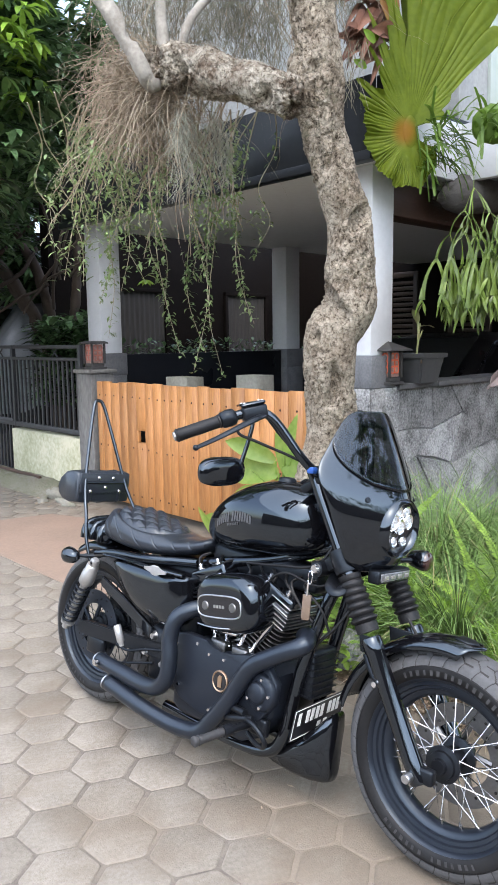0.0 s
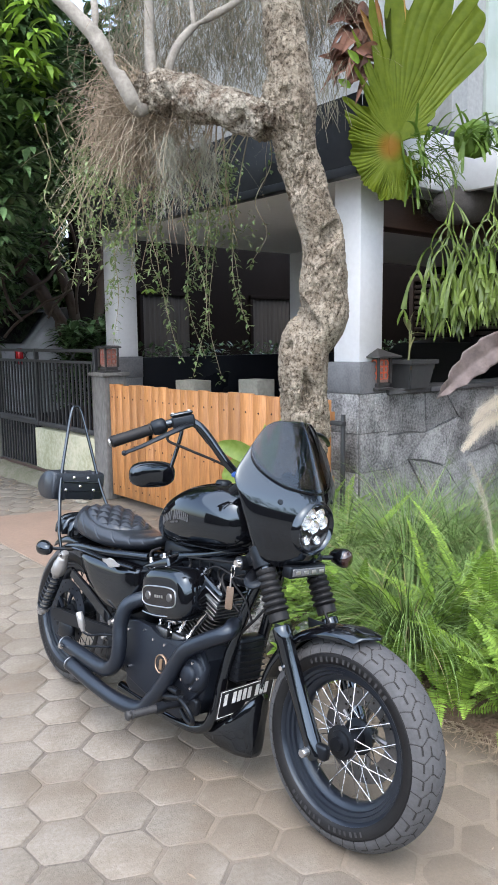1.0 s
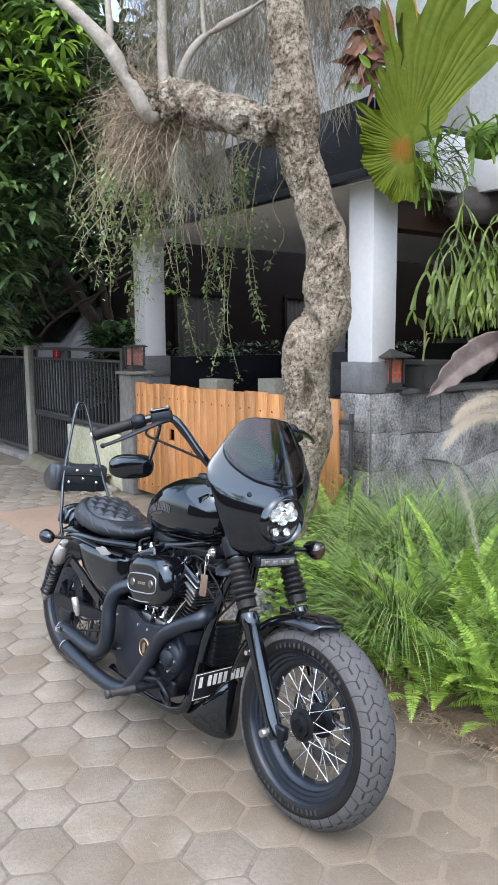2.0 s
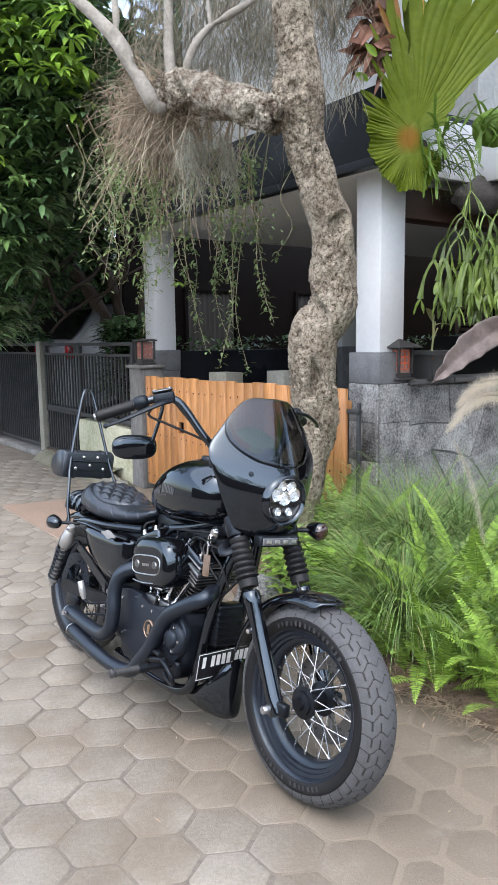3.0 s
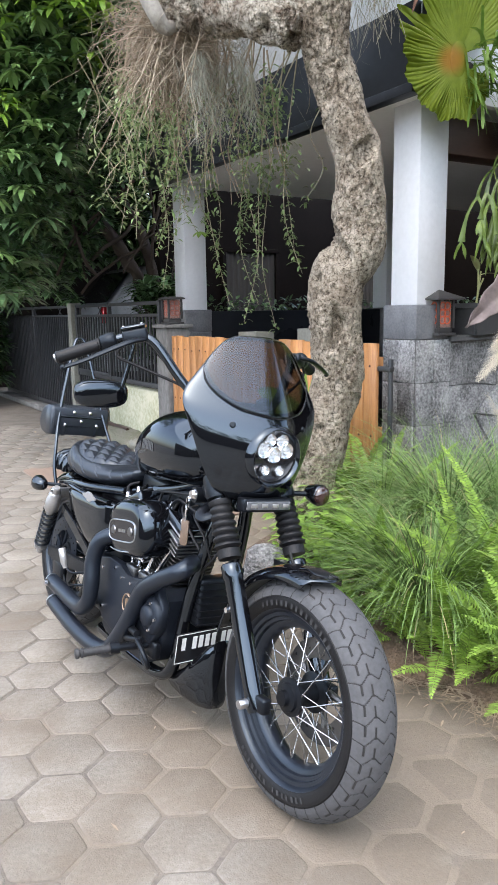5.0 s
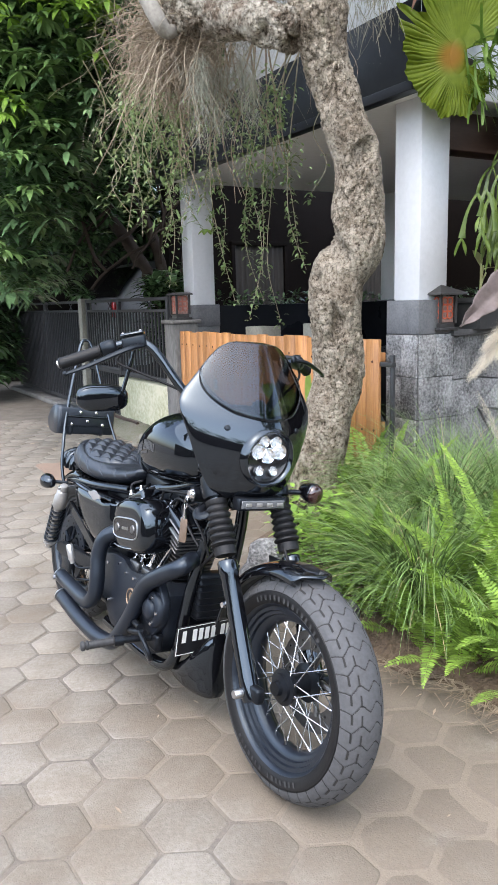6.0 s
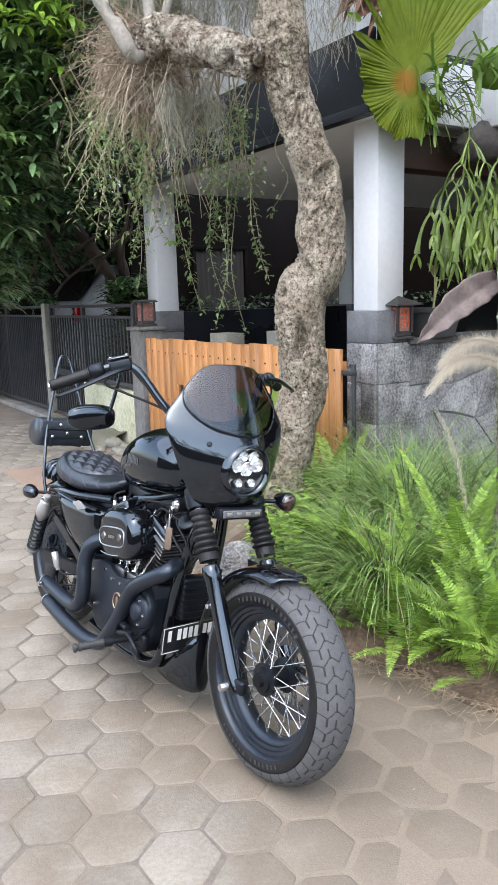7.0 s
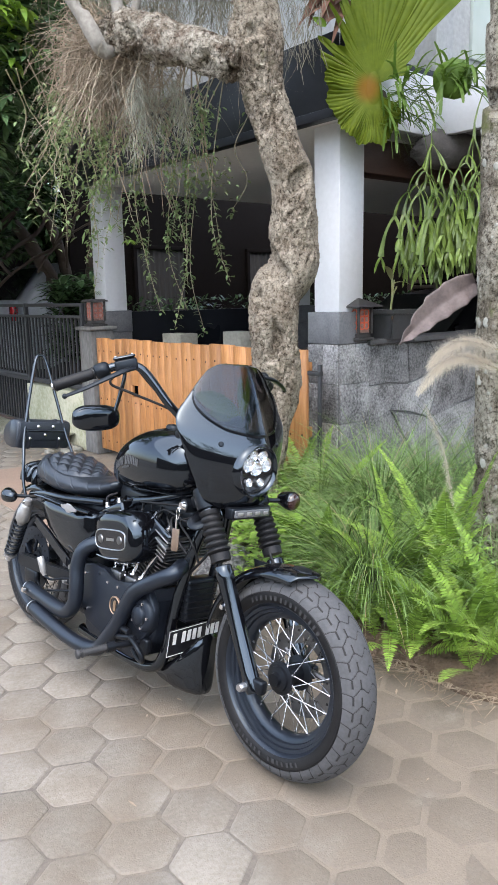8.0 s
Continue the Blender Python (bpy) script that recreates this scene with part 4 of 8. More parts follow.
def nest():
    u = rng.random()
    return Vector((0.74 + 0.36 * u + rng.gauss(0, 0.06), 4.48 + rng.gauss(0.05, 0.14), 3.02 - 0.16 * u + rng.gauss(0, 0.12)))


lv = tangle(2000, nest, lambda: Vector((rng.gauss(0.05, 0.65), rng.gauss(0.0, 0.6), rng.gauss(-0.4, 0.5))), lambda: ru(0.20, 0.50), lambda: ru(0.0022, 0.0056), 0.34, 1.7)
lv.make("hanging_roots", M_ROOT, label="tangled nest of dry brown roots under the branch", category="roots", kind="stuff")
lv = tangle(130, lambda: Vector((ru(0.85, 1.30), 4.40 + rng.gauss(0, 0.12), ru(2.78, 3.0))), lambda: Vector((rng.gauss(-0.3, 0.5), rng.gauss(0.05, 0.3), rng.gauss(-0.3, 0.4))), lambda: ru(0.4, 0.95), lambda: ru(0.002, 0.0055), 0.16, 1.9, 12)
lv.make("hanging_roots", M_STRAW, label="long pale dry stems arching out of the root nest", category="roots", kind="stuff")


def clump_moss(n, centres, drop, width):
    lv = Leaves()
    for c, cw, ch in centres:
        for i in range(n):
            p = Vector(c) + Vector((rng.gauss(0, cw), rng.gauss(0, cw), -ch * rng.random() ** 1.2))
            lv.blade(p, Vector((rng.gauss(0, 0.8), rng.gauss(0, 0.8), -1)), drop * ru(0.5, 1.5), width * ru(0.6, 1.3), ru(-0.3, 0.6), side=rdir(0), steps=4, shape="strap", tip=0.0005)
    return lv


lv = clump_moss(170, [((ru(1.05, 1.50), ru(4.1, 4.45), ru(2.70, 2.85)), ru(0.015, 0.04), ru(0.12, 0.42)) for _ in range(8)], 0.09, 0.0024)
lv.make("hanging_moss", M_MOSSPALE, label="pale grey air-plant moss in hazy hanging tufts", category="moss", kind="stuff")
lv = tangle(520, lambda: Vector((ru(0.75, 2.1), ru(4.2, 4.9), ru(3.4, 4.6))), lambda: Vector((rng.gauss(0, 0.35), rng.gauss(0, 0.35), -1)), lambda: ru(0.4, 1.1), lambda: ru(0.002, 0.0048), 0.30, 1.2, 12)
lv.make("hanging_roots", M_ROOT, label="curtain of thin brown aerial roots", category="roots", kind="stuff")
lv = clump_moss(110, [((x, ru(4.25, 4.9), ru(3.75 if x > 1.75 else 3.25, 4.7)), ru(0.03, 0.08), ru(0.2, 0.5)) for x in [ru(0.80, 2.35) for _ in range(270)]], 0.075, 0.0034)
lv.make("hanging_moss", M_MOSS, label="pale grey-green moss hanging in strands", category="moss", kind="stuff")
lv = tangle(300, lambda: Vector((ru(1.72, 2.12), ru(4.1, 4.6), ru(3.6, 4.5))), lambda: Vector((rng.gauss(0, 0.2), rng.gauss(0, 0.15), -1)), lambda: ru(0.25, 0.7), lambda: ru(0.002, 0.0045), 0.12, 0.6)
lv.make("hanging_roots", M_ROOT, label="thin brown roots hanging beside the trunk", category="roots", kind="stuff")
lv = strands(150, lambda: Vector((ru(1.9, 2.25), ru(4.25, 4.5), ru(3.0, 3.3))), lambda: Vector((rng.gauss(0, 0.3), rng.gauss(0, 0.2), -1)), lambda: ru(0.08, 0.2), lambda: ru(0.0025, 0.005), lambda: ru(0.0, 0.5), 4)
lv.make("hanging_moss", M_MOSS, label="pale moss tufts over the roof edge", category="moss", kind="stuff")
dr = random.Random(21)
for k in range(26):
    x0, y0 = dr.uniform(0.75, 1.55), dr.uniform(4.3, 5.0)
    bm = bmesh.new()
    dx = dr.uniform(-0.45, 0.25)
    zt = dr.uniform(1.9, 2.6)
    P = smooth_path([(x0, y0, dr.uniform(2.8, 3.2)), (x0 + dx * 0.3, y0 + 0.15, 2.75), (x0 + dx * 0.8 + dr.uniform(-0.1, 0.1), y0 + 0.25, (2.7 + zt) / 2), (x0 + dx, y0 + 0.3, zt)], 6)
    tube(bm, P, lerp_list([0.006, 0.005, 0.0035, 0.002], len(P)), 6)
    part("dry_stem", bm, M_ROOT, None, "thin dry stem hanging from the branch", category="stem", group="dry hanging stems")

# ---- leafy vines ----
VINES = ((0.59, 2.30), (0.67, 2.17), (0.75, 1.78), (0.80, 1.53), (0.88, 1.86), (0.99, 1.95), (1.09, 1.92), (1.17, 2.20), (1.22, 1.41), (1.29, 1.77), (1.40, 1.59), (1.43, 1.28), (1.48, 1.41), (1.57, 1.23), (1.69, 1.76), (1.76, 1.62),
         (1.51, 1.94), (1.90, 2.14), (0.71, 2.47), (0.85, 2.12), (0.96, 2.20), (1.36, 1.98), (1.63, 2.27), (0.63, 2.45), (0.78, 2.2), (0.55, 2.5), (0.92, 2.4), (1.13, 2.45), (0.50, 2.05), (0.57, 1.95), (0.45, 2.35), (0.61, 2.1), (0.53, 2.25), (0.66, 1.9), (0.42, 2.2), (0.70, 2.3), (0.83, 2.35), (1.02, 2.35))
for k, (x, zt) in enumerate(VINES):
    y = 5.4 - (x - 1.3) * 0.2 + dr.uniform(-0.15, 0.15)
    vine = thing("hanging_vine", pose(x, y, zt), "thin leafy vine hanging in front of the carport", "vine", "hanging vines")
    h = 3.05 - zt
    sway = [dr.uniform(-0.11, 0.11) for _ in range(4)]
    pts = [(dr.uniform(-0.15, 0.25), -0.45, h), (sway[0] + 0.03, -0.12, h * 0.78), (sway[1], 0.0, h * 0.5), (sway[2], 0.02, h * 0.25), (sway[3], 0.0, 0.0)]
    P = smooth_path(pts, 8)
    bm = bmesh.new()
    tube(bm, P, lerp_list([0.005, 0.004, 0.003, 0.0015], len(P)), 5)
    part("stem", bm, M_VINE, vine)
    lv = Leaves()
    dense = 0.5 if k in (17, 19, 22) else 0.95
    if zt > 2.1 or k > 27:
        dense = 0.55
    knots = [dr.random() for _ in range(7)]
    for i in range(int(h * 58 * dense)):
        u = min(1.0, max(0.0, dr.choice(knots) + dr.gauss(0, 0.07))) if dr.random() < 0.6 else dr.random() ** 0.8
        p = P[min(len(P) - 1, int((0.18 + 0.82 * u) * (len(P) - 1)))]
        p = p + Vector((dr.gauss(0, 0.014), dr.gauss(0, 0.014), dr.gauss(0, 0.02)))
        a = dr.uniform(0, 2 * math.pi)
        lv.blade(p, Vector((math.cos(a), math.sin(a), dr.uniform(-0.9, 0.4))), dr.uniform(0.034, 0.066), dr.uniform(0.014, 0.026), 0.9, steps=3, fold=0.3)
    lv.make("leaves", M_VINELEAF, vine)
lv = Leaves()
for a in range(7):
    lv.blade((1.105, 5.60, 1.96), Vector((math.cos(a * 0.9), math.sin(a * 0.9), -0.4)), 0.08, 0.04, 0.6, fold=0.2)
lv.make("young_leaf_cluster", M_MANGOY, label="bright yellow-green leaves on a vine", category="leaves")
# twining greenery hanging at the left of the root beard
lv = Leaves()
for i in range(260):
    a = dr.random()
    p = Vector((0.35 + 0.75 * dr.random() ** 0.8, 4.9 + dr.gauss(0.1, 0.25), 2.75 - 0.75 * a + dr.gauss(0, 0.08)))
    lv.blade(p, rdir(dr.uniform(-0.9, 0.3)), dr.uniform(0.04, 0.09), dr.uniform(0.018, 0.030), 0.6, steps=2, fold=0.25)
lv.make("creeper_leaves", M_VINELEAF, label="small creeper leaves mixed into the root beard", category="creeper", kind="stuff")

# greener tufts where the creeper leaves the nest
cr_ = random.Random(77)
lv = Leaves()
for c in range(34):
    o = Vector((cr_.uniform(0.55, 1.75), 4.75 + cr_.gauss(0, 0.2), cr_.uniform(2.35, 2.85)))
    for i in range(26):
        p = o + Vector((cr_.gauss(0, 0.03), cr_.gauss(0, 0.03), -0.22 * cr_.random()))
        a = cr_.uniform(0, 2 * math.pi)
        lv.blade(p, Vector((math.cos(a), math.sin(a), cr_.uniform(-0.9, 0.4))), cr_.uniform(0.03, 0.055), cr_.uniform(0.013, 0.022), 0.8, steps=3, fold=0.3)
lv.make("creeper_leaves", M_VINELEAF, label="fresh green creeper tufts under the root nest", category="creeper", kind="stuff")

# ---- dark leafy tree behind the fence ----
mango = thing("tree", pose(0.75, 9.6, 0), "large dark-leaved tree behind the black fence", "tree")
MI = Matrix.Translation((-0.75, -9.6, 0))
for pts, r in (([(0.75, 9.6, -0.05), (0.66, 9.55, 1.2), (0.38, 9.5, 1.86), (0.07, 9.5, 2.37), (-0.26, 9.5, 2.86), (-0.58, 9.4, 3.35), (-1.2, 9.0, 4.4)], [0.16, 0.12, 0.09, 0.08, 0.075, 0.07, 0.05]),
               ([(0.72, 9.6, 1.0), (0.63, 9.6, 1.71), (0.47, 9.55, 2.37), (0.24, 9.5, 2.87), (0.05, 9.3, 3.8)], [0.09, 0.07, 0.06, 0.05, 0.035]),
               ([(0.72, 9.6, 0.9), (0.9, 9.7, 1.8), (1.0, 9.8, 3.0), (0.9, 9.6, 4.2)], [0.08, 0.06, 0.05, 0.035]),
               ([(-0.26, 9.5, 2.86), (-0.7, 9.0, 3.2), (-1.3, 8.2, 3.6)], [0.08, 0.06, 0.04])):
    bark_tube("limb", [MI @ Vector(p) for p in pts], r, M_DARKBARK, mango, 0.02, 0.008, 20, 0.06, seed=2.0)
tr_ = random.Random(31)
for k in range(16):
    p = Vector((tr_.uniform(-0.5, 0.9), tr_.uniform(8.7, 9.5), tr_.uniform(1.5, 2.3)))
    d = Vector((tr_.uniform(-0.6, 0.6), tr_.uniform(-0.3, 0.2), tr_.uniform(0.3, 0.9))).normalized()
    pts = [p]
    for i in range(6):
        pts.append(pts[-1] + d * 0.17)
        d = (d + Vector((tr_.gauss(0, 0.16), tr_.gauss(0, 0.1), tr_.gauss(0.05, 0.14)))).normalized()
    bm = bmesh.new()
    tube(bm, smooth_path([MI @ q for q in pts], 4), 0.014 + 0.012 * tr_.random(), 8)
    part("twig", bm, M_DARKBARK, mango)


def rosettes(lv, pts, size, count, droop=1.0):
    for p in pts:
        ax = rdir(dr.uniform(-0.3, 0.7))
        for i in range(count):
            a = dr.uniform(0, 2 * math.pi)
            d = Vector((math.cos(a), math.sin(a), dr.uniform(-0.55, 0.35))) + ax * 0.5
            lv.blade(p + d * 0.02, d, size * dr.uniform(0.7, 1.2), size * dr.uniform(0.22, 0.30), droop * dr.uniform(0.6, 1.3), steps=3, fold=0.22)


def crown_point():
    """A place in the outer crown, which overhangs the fence."""
    while True:
        x, y, z = dr.uniform(-1.6, 0.62), dr.uniform(6.2, 10.5), dr.uniform(1.5, 5.6)
        if x < -0.75 - 0.2 * (y - 6.2):
            continue
        # lower rim climbs towards the carport
        low = 1.55 + 1.35 * min(1, max(0, (x + 0.55) / 0.85)) + 0.25 * math.sin(x * 5 + y * 2)
        lim = 0.62 - 0.22 * abs(z - 3.8) + 0.10 * math.sin(z * 7 + y)
        if y > 7.4 and dr.random() < 0.55:
            continue
        if z > low and x < lim:
            return Vector((x, y, z))


lv = Leaves()
rosettes(lv, [MI @ crown_point() for _ in range(1900)], 0.235, 10)
lv.make("crown", M_MANGO, mango, label="dense dark green leaves")
lv = Leaves()
yp = [Vector((-0.25 + 0.13 * dr.gauss(0, 1), 6.15 + 0.1 * dr.gauss(0, 1), 4.2 + 0.15 * dr.gauss(0, 1))) for _ in range(14)]
yp += [Vector((0.33 + 0.05 * dr.gauss(0, 1), 6.2, 3.62 + 0.12 * dr.gauss(0, 1))) for _ in range(5)]
yp += [Vector((0.05 + 0.12 * dr.gauss(0, 1), 6.1, 4.3 + 0.12 * dr.gauss(0, 1))) for _ in range(7)]
yp += [Vector((-0.42 + 0.05 * dr.gauss(0, 1), 6.1, 3.0 + 0.1 * dr.gauss(0, 1))) for _ in range(4)]
yp += [Vector((dr.uniform(-0.45, 0.50), 5.95 + 0.1 * dr.gauss(0, 1), dr.uniform(3.45, 4.35))) for _ in range(20)]
for p in yp:
    lv = Leaves()
    rosettes(lv, [MI @ p], 0.19, 9, 1.5)
    lv.make("young_shoot", M_MANGOY, mango, label="bright yellow-green young leaves")
lv = Leaves()
outer = []
while len(outer) < 200:
    q = Vector((dr.uniform(-0.85, 0.35), dr.uniform(5.9, 6.5), dr.uniform(1.7, 4.9)))
    if q.x < 0.30 - 0.25 * abs(q.z - 3.6) + 0.1 * math.sin(q.z * 6) and q.z > 1.6 + 1.5 * min(1, max(0, (q.x + 0.6) / 0.7)):
        outer.append(q)
rosettes(lv, [MI @ p for p in outer], 0.19, 9, 1.5)
lv.make("outer_crown", M_MANGOMID, mango, label="lighter drooping outer leaves")
lv = Leaves()
bg = [Vector((dr.uniform(-3.2, 1.9), dr.uniform(10.8, 13.0), dr.uniform(0.3, 6.0))) for _ in range(5200)]
bg = [p for p in bg if not (p.z < 2.2 and -2.0 < p.x < 0.9 and p.y < 13) and not (0.15 < p.x - 0.09 * p.y + 0.75 < 0.62 and 2.85 < p.z < 3.6)]
HINV = HOUSE.inverted()
bg = [p for p in bg if not ((HINV @ p).x > 0.9 and (HINV @ p).y < 6.75 and p.z < 3.6)]
rosettes(lv, [MI @ p for p in bg], 0.32, 9)
lv.make("back_foliage", M_MANGO, mango, label="deep dark foliage")
lv = Leaves()
for i in range(160):
    p = Vector((dr.uniform(0.45, 1.1), dr.uniform(8.6, 9.6), dr.uniform(0.8, 1.75)))
    for k in range(6):
        lv.blade(p, rdir(dr.uniform(-0.1, 0.8)), dr.uniform(0.2, 0.34), dr.uniform(0.05, 0.09), 0.9, fold=0.2)
lv.make("undergrowth", M_MANGO, label="dark leafy undergrowth behind the fence", category="bush", kind="stuff")
# evergreen canopy further back, added above the drive to block sky light
lv = Leaves()
rosettes(lv, [Vector((dr.uniform(-7, 3.5), dr.uniform(8.0, 15.0), dr.uniform(5.2, 7.5))) for _ in range(560)], 0.42, 8)
lv.make("far_canopy", M_MANGO, label="tree canopy added overhead to shade the drive", category="tree", kind="stuff")

# ---- staghorn fern at the roof corner ----
SN = Vector((-0.05, -1.0, 0)).normalized()
SXA = Vector((1.0, -0.05, 0)).normalized()
M_STAGFAN = mat("staghorn_shield", (0.132, 0.172, 0.014), 0.5, alt=(0.072, 0.110, 0.008), scale=7, fine=30, spec=0.2, translucent=0.3, local=True)
_n, _k = M_STAGFAN.node_tree.nodes, M_STAGFAN.node_tree.links.new
_tc = _n.new("ShaderNodeTexCoord")
_vm = _n.new("ShaderNodeVectorMath")
_vm.operation = 'DISTANCE'
_k(_tc.outputs["Object"], _vm.inputs[0])
_vm.inputs[1].default_value = (-0.05, -0.11, -0.005)
_mr = _n.new("ShaderNodeMapRange")
_mr.inputs["From Min"].default_value, _mr.inputs["From Max"].default_value = 0.03, 0.115
_mr.inputs["To Min"].default_value, _mr.inputs["To Max"].default_value = 0.95, 0.0
_mr.interpolation_type = 'SMOOTHSTEP'
_k(_vm.outputs["Value"], _mr.inputs["Value"])
_mx = _n.new("ShaderNodeMix")
_mx.data_type = 'RGBA'
_src = _n["Principled BSDF"].inputs["Base Color"].links[0].from_socket
_k(_mr.outputs[0], _mx.inputs["Factor"])
_k(_src, _mx.inputs["A"])
_mx.inputs["B"].default_value = (0.23, 0.105, 0.008, 1)
_sx = _n.new("ShaderNodeVectorMath")
_sx.operation = 'DOT_PRODUCT'
_sx.inputs[1].default_value = (0.9988, -0.05, 0)
_k(_tc.outputs["Object"], _sx.inputs[0])
_sp = _n.new("ShaderNodeSeparateXYZ")
_k(_tc.outputs["Object"], _sp.inputs[0])
_at = _n.new("ShaderNodeMath")
_at.operation = 'ARCTAN2'
_k(_sp.outputs["Z"], _at.inputs[0])
_k(_sx.outputs["Value"], _at.inputs[1])
_m1 = _n.new("ShaderNodeMath")
_m1.operation = 'MULTIPLY'
_m1.inputs[1].default_value = 82.0
_k(_at.outputs[0], _m1.inputs[0])
_m2 = _n.new("ShaderNodeMath")
_m2.operation = 'SINE'
_k(_m1.outputs[0], _m2.inputs[0])
_m3 = _n.new("ShaderNodeMapRange")
_m3.inputs["From Min"].default_value, _m3.inputs["To Min"].default_value, _m3.inputs["To Max"].default_value = -1.0, 0.95, 1.02
_k(_m2.outputs[0], _m3.inputs["Value"])
_vn = _n.new("ShaderNodeMix")
_vn.data_type, _vn.blend_type = 'RGBA', 'MULTIPLY'
_vn.inputs["Factor"].default_value = 1.0
_k(_mx.outputs["Result"], _vn.inputs["A"])
_k(_m3.outputs[0], _vn.inputs["B"])
_k(_vn.outputs["Result"], _n["Principled BSDF"].inputs["Base Color"])
stag = thing("staghorn_fern", pose(2.632, 4.49, 2.815), "large green staghorn fern hung at the roof corner", "fern")
V, F = [], []
NR, NT = 26, 900
def stag_radius(deg):
    """Reach of the shield frond by angle, counted from the right, anticlockwise."""
    tab = ((20, 0.22), (36, 0.36), (43, 0.85), (50, 1.02), (60, 1.05), (75, 1.05), (95, 0.98), (112, 0.84), (125, 0.66), (140, 0.52), (160, 0.36), (185, 0.32), (215, 0.325), (245, 0.345), (270, 0.35), (295, 0.33), (315, 0.26), (335, 0.18))
    return np.interp(deg, [a for a, _ in tab], [b for _, b in tab])
for i in range(NT + 1):
    deg = 20 + 315 * i / NT
    a = radians(deg)
    R = stag_radius(deg)
    lobe = 1.0
    if 20 < deg < 125:
        lobe = 1 - (0.16 if deg < 96 else 0.0) * abs(math.cos(radians((deg - 50) * 9))) ** 8 - 0.03 * abs(math.sin(radians(deg * 17)))
    if 96 < deg < 150:
        lobe = 1 - 0.42 * (0.5 + 0.5 * math.cos(radians((deg - 96) * 26))) ** 0.7
    elif deg > 150:
        lobe = 1 + 0.012 * math.sin(radians(deg * 54)) + 0.03 * math.sin(radians(deg * 13)) + 0.05 * noise.noise(Vector((deg * 0.09, 2, 0)))
    for j in range(NR + 1):
        r = (R * lobe - math.hypot(0.05 * math.cos(a), 0.10 * math.sin(a))) * (j / NR)
        pl = math.sin(radians(deg * 5 + 60 * noise.noise(Vector((deg * 0.03, 0, 0))))) * 0.012 * min(1, r / 0.2) + (abs(math.sin(radians(deg * 41 + 50 * noise.noise(Vector((deg * 0.05, r * 3, 0)))))) - 0.5) * (0.004 + 0.009 * min(1, max(0, (deg - 118) / 25))) * min(1.3, (r / 0.25) ** 1.5)
        bow = 0.10 + 0.10 * min(r, 0.35) ** 2 if deg > 140 else 0.10 + 0.10 * r
        pl += (0.03 + 0.05 * min(1, max(0, (deg - 125) / 30))) * noise.noise(Vector((deg * 0.07, j * 0.06, 5))) * (j / NR) ** 2
        # the ribs run in gentle curves, not dead straight
        aw = a + 0.16 * (j / NR) * noise.noise(Vector((deg * 0.035, j * 0.05, 9))) + 0.05 * noise.noise(Vector((deg * 0.2, j * 0.12, 3)))
        p = SXA * (r * math.cos(aw) + 0.05 * math.cos(a)) + Vector((0, 0, r * math.sin(aw) + 0.10 * math.sin(a))) + SN * (bow + pl)
        V.append(p)
for i in range(NT):
    for j in range(NR):
        p, q = i * (NR + 1) + j, (i + 1) * (NR + 1) + j
        F.append((p, p + 1, q + 1, q))
raw("shield_frond", V, F, M_STAGFAN, stag, "pleated bright green shield frond", smooth=True)
bm = bmesh.new()
bmesh.ops.create_uvsphere(bm, u_segments=40, v_segments=24, radius=1.0, matrix=Matrix.Translation(SN * 0.096) @ Matrix.Diagonal((0.054, 0.010, 0.105, 1)))
part("frond_core", bm, M_STAGFAN, stag, "rounded rust-orange core of the frond")
bm = bmesh.new()
bmesh.ops.create_icosphere(bm, subdivisions=4, radius=0.15, matrix=Matrix.Translation((0.06, 0.14, -0.04)) @ Matrix.Diagonal((0.95, 0.6, 1.15, 1)))
for v in bm.verts:
    v.co += v.co.normalized() * noise.noise(v.co * 9) * 0.05
part("root_ball", bm, M_DARKBARK, stag, "dark fibrous root ball")
lv = Leaves()
for i in range(90):
    b = SXA * dr.uniform(0.03, 0.30) + SN * dr.uniform(0.08, 0.16) + Vector((0, 0, dr.uniform(-0.22, 0.10)))
    lv.blade(b, SXA * dr.uniform(-0.1, 1.0) + SN * dr.uniform(0, 0.5) + Vector((0, 0, dr.uniform(-0.6, 0.5))), dr.uniform(0.14, 0.30), dr.uniform(0.012, 0.026), dr.uniform(0.8, 2.2), steps=6, shape="strap", tip=0.006, fold=0.2)
lv.make("strap_fronds", M_STAG, stag)
lv = Leaves()
for i in range(34):
    b = -SXA * dr.uniform(0.14, 0.32) + SN * dr.uniform(0.02, 0.10) + Vector((0, 0, dr.uniform(0.44, 0.80)))
    lv.blade(b, -SXA * dr.uniform(0.4, 1.0) + SN * dr.uniform(-0.1, 0.5) + Vector((0, 0, dr.uniform(-0.3, 0.7))), dr.uniform(0.18, 0.32), dr.uniform(0.05, 0.12), dr.uniform(0.8, 3.4), steps=12, fold=0.9, side=Vector((dr.gauss(0, 0.4), dr.gauss(0, 0.4), 1)))
lv.make("dry_fronds", M_STAGBROWN, stag, label="curled dry brown fronds")
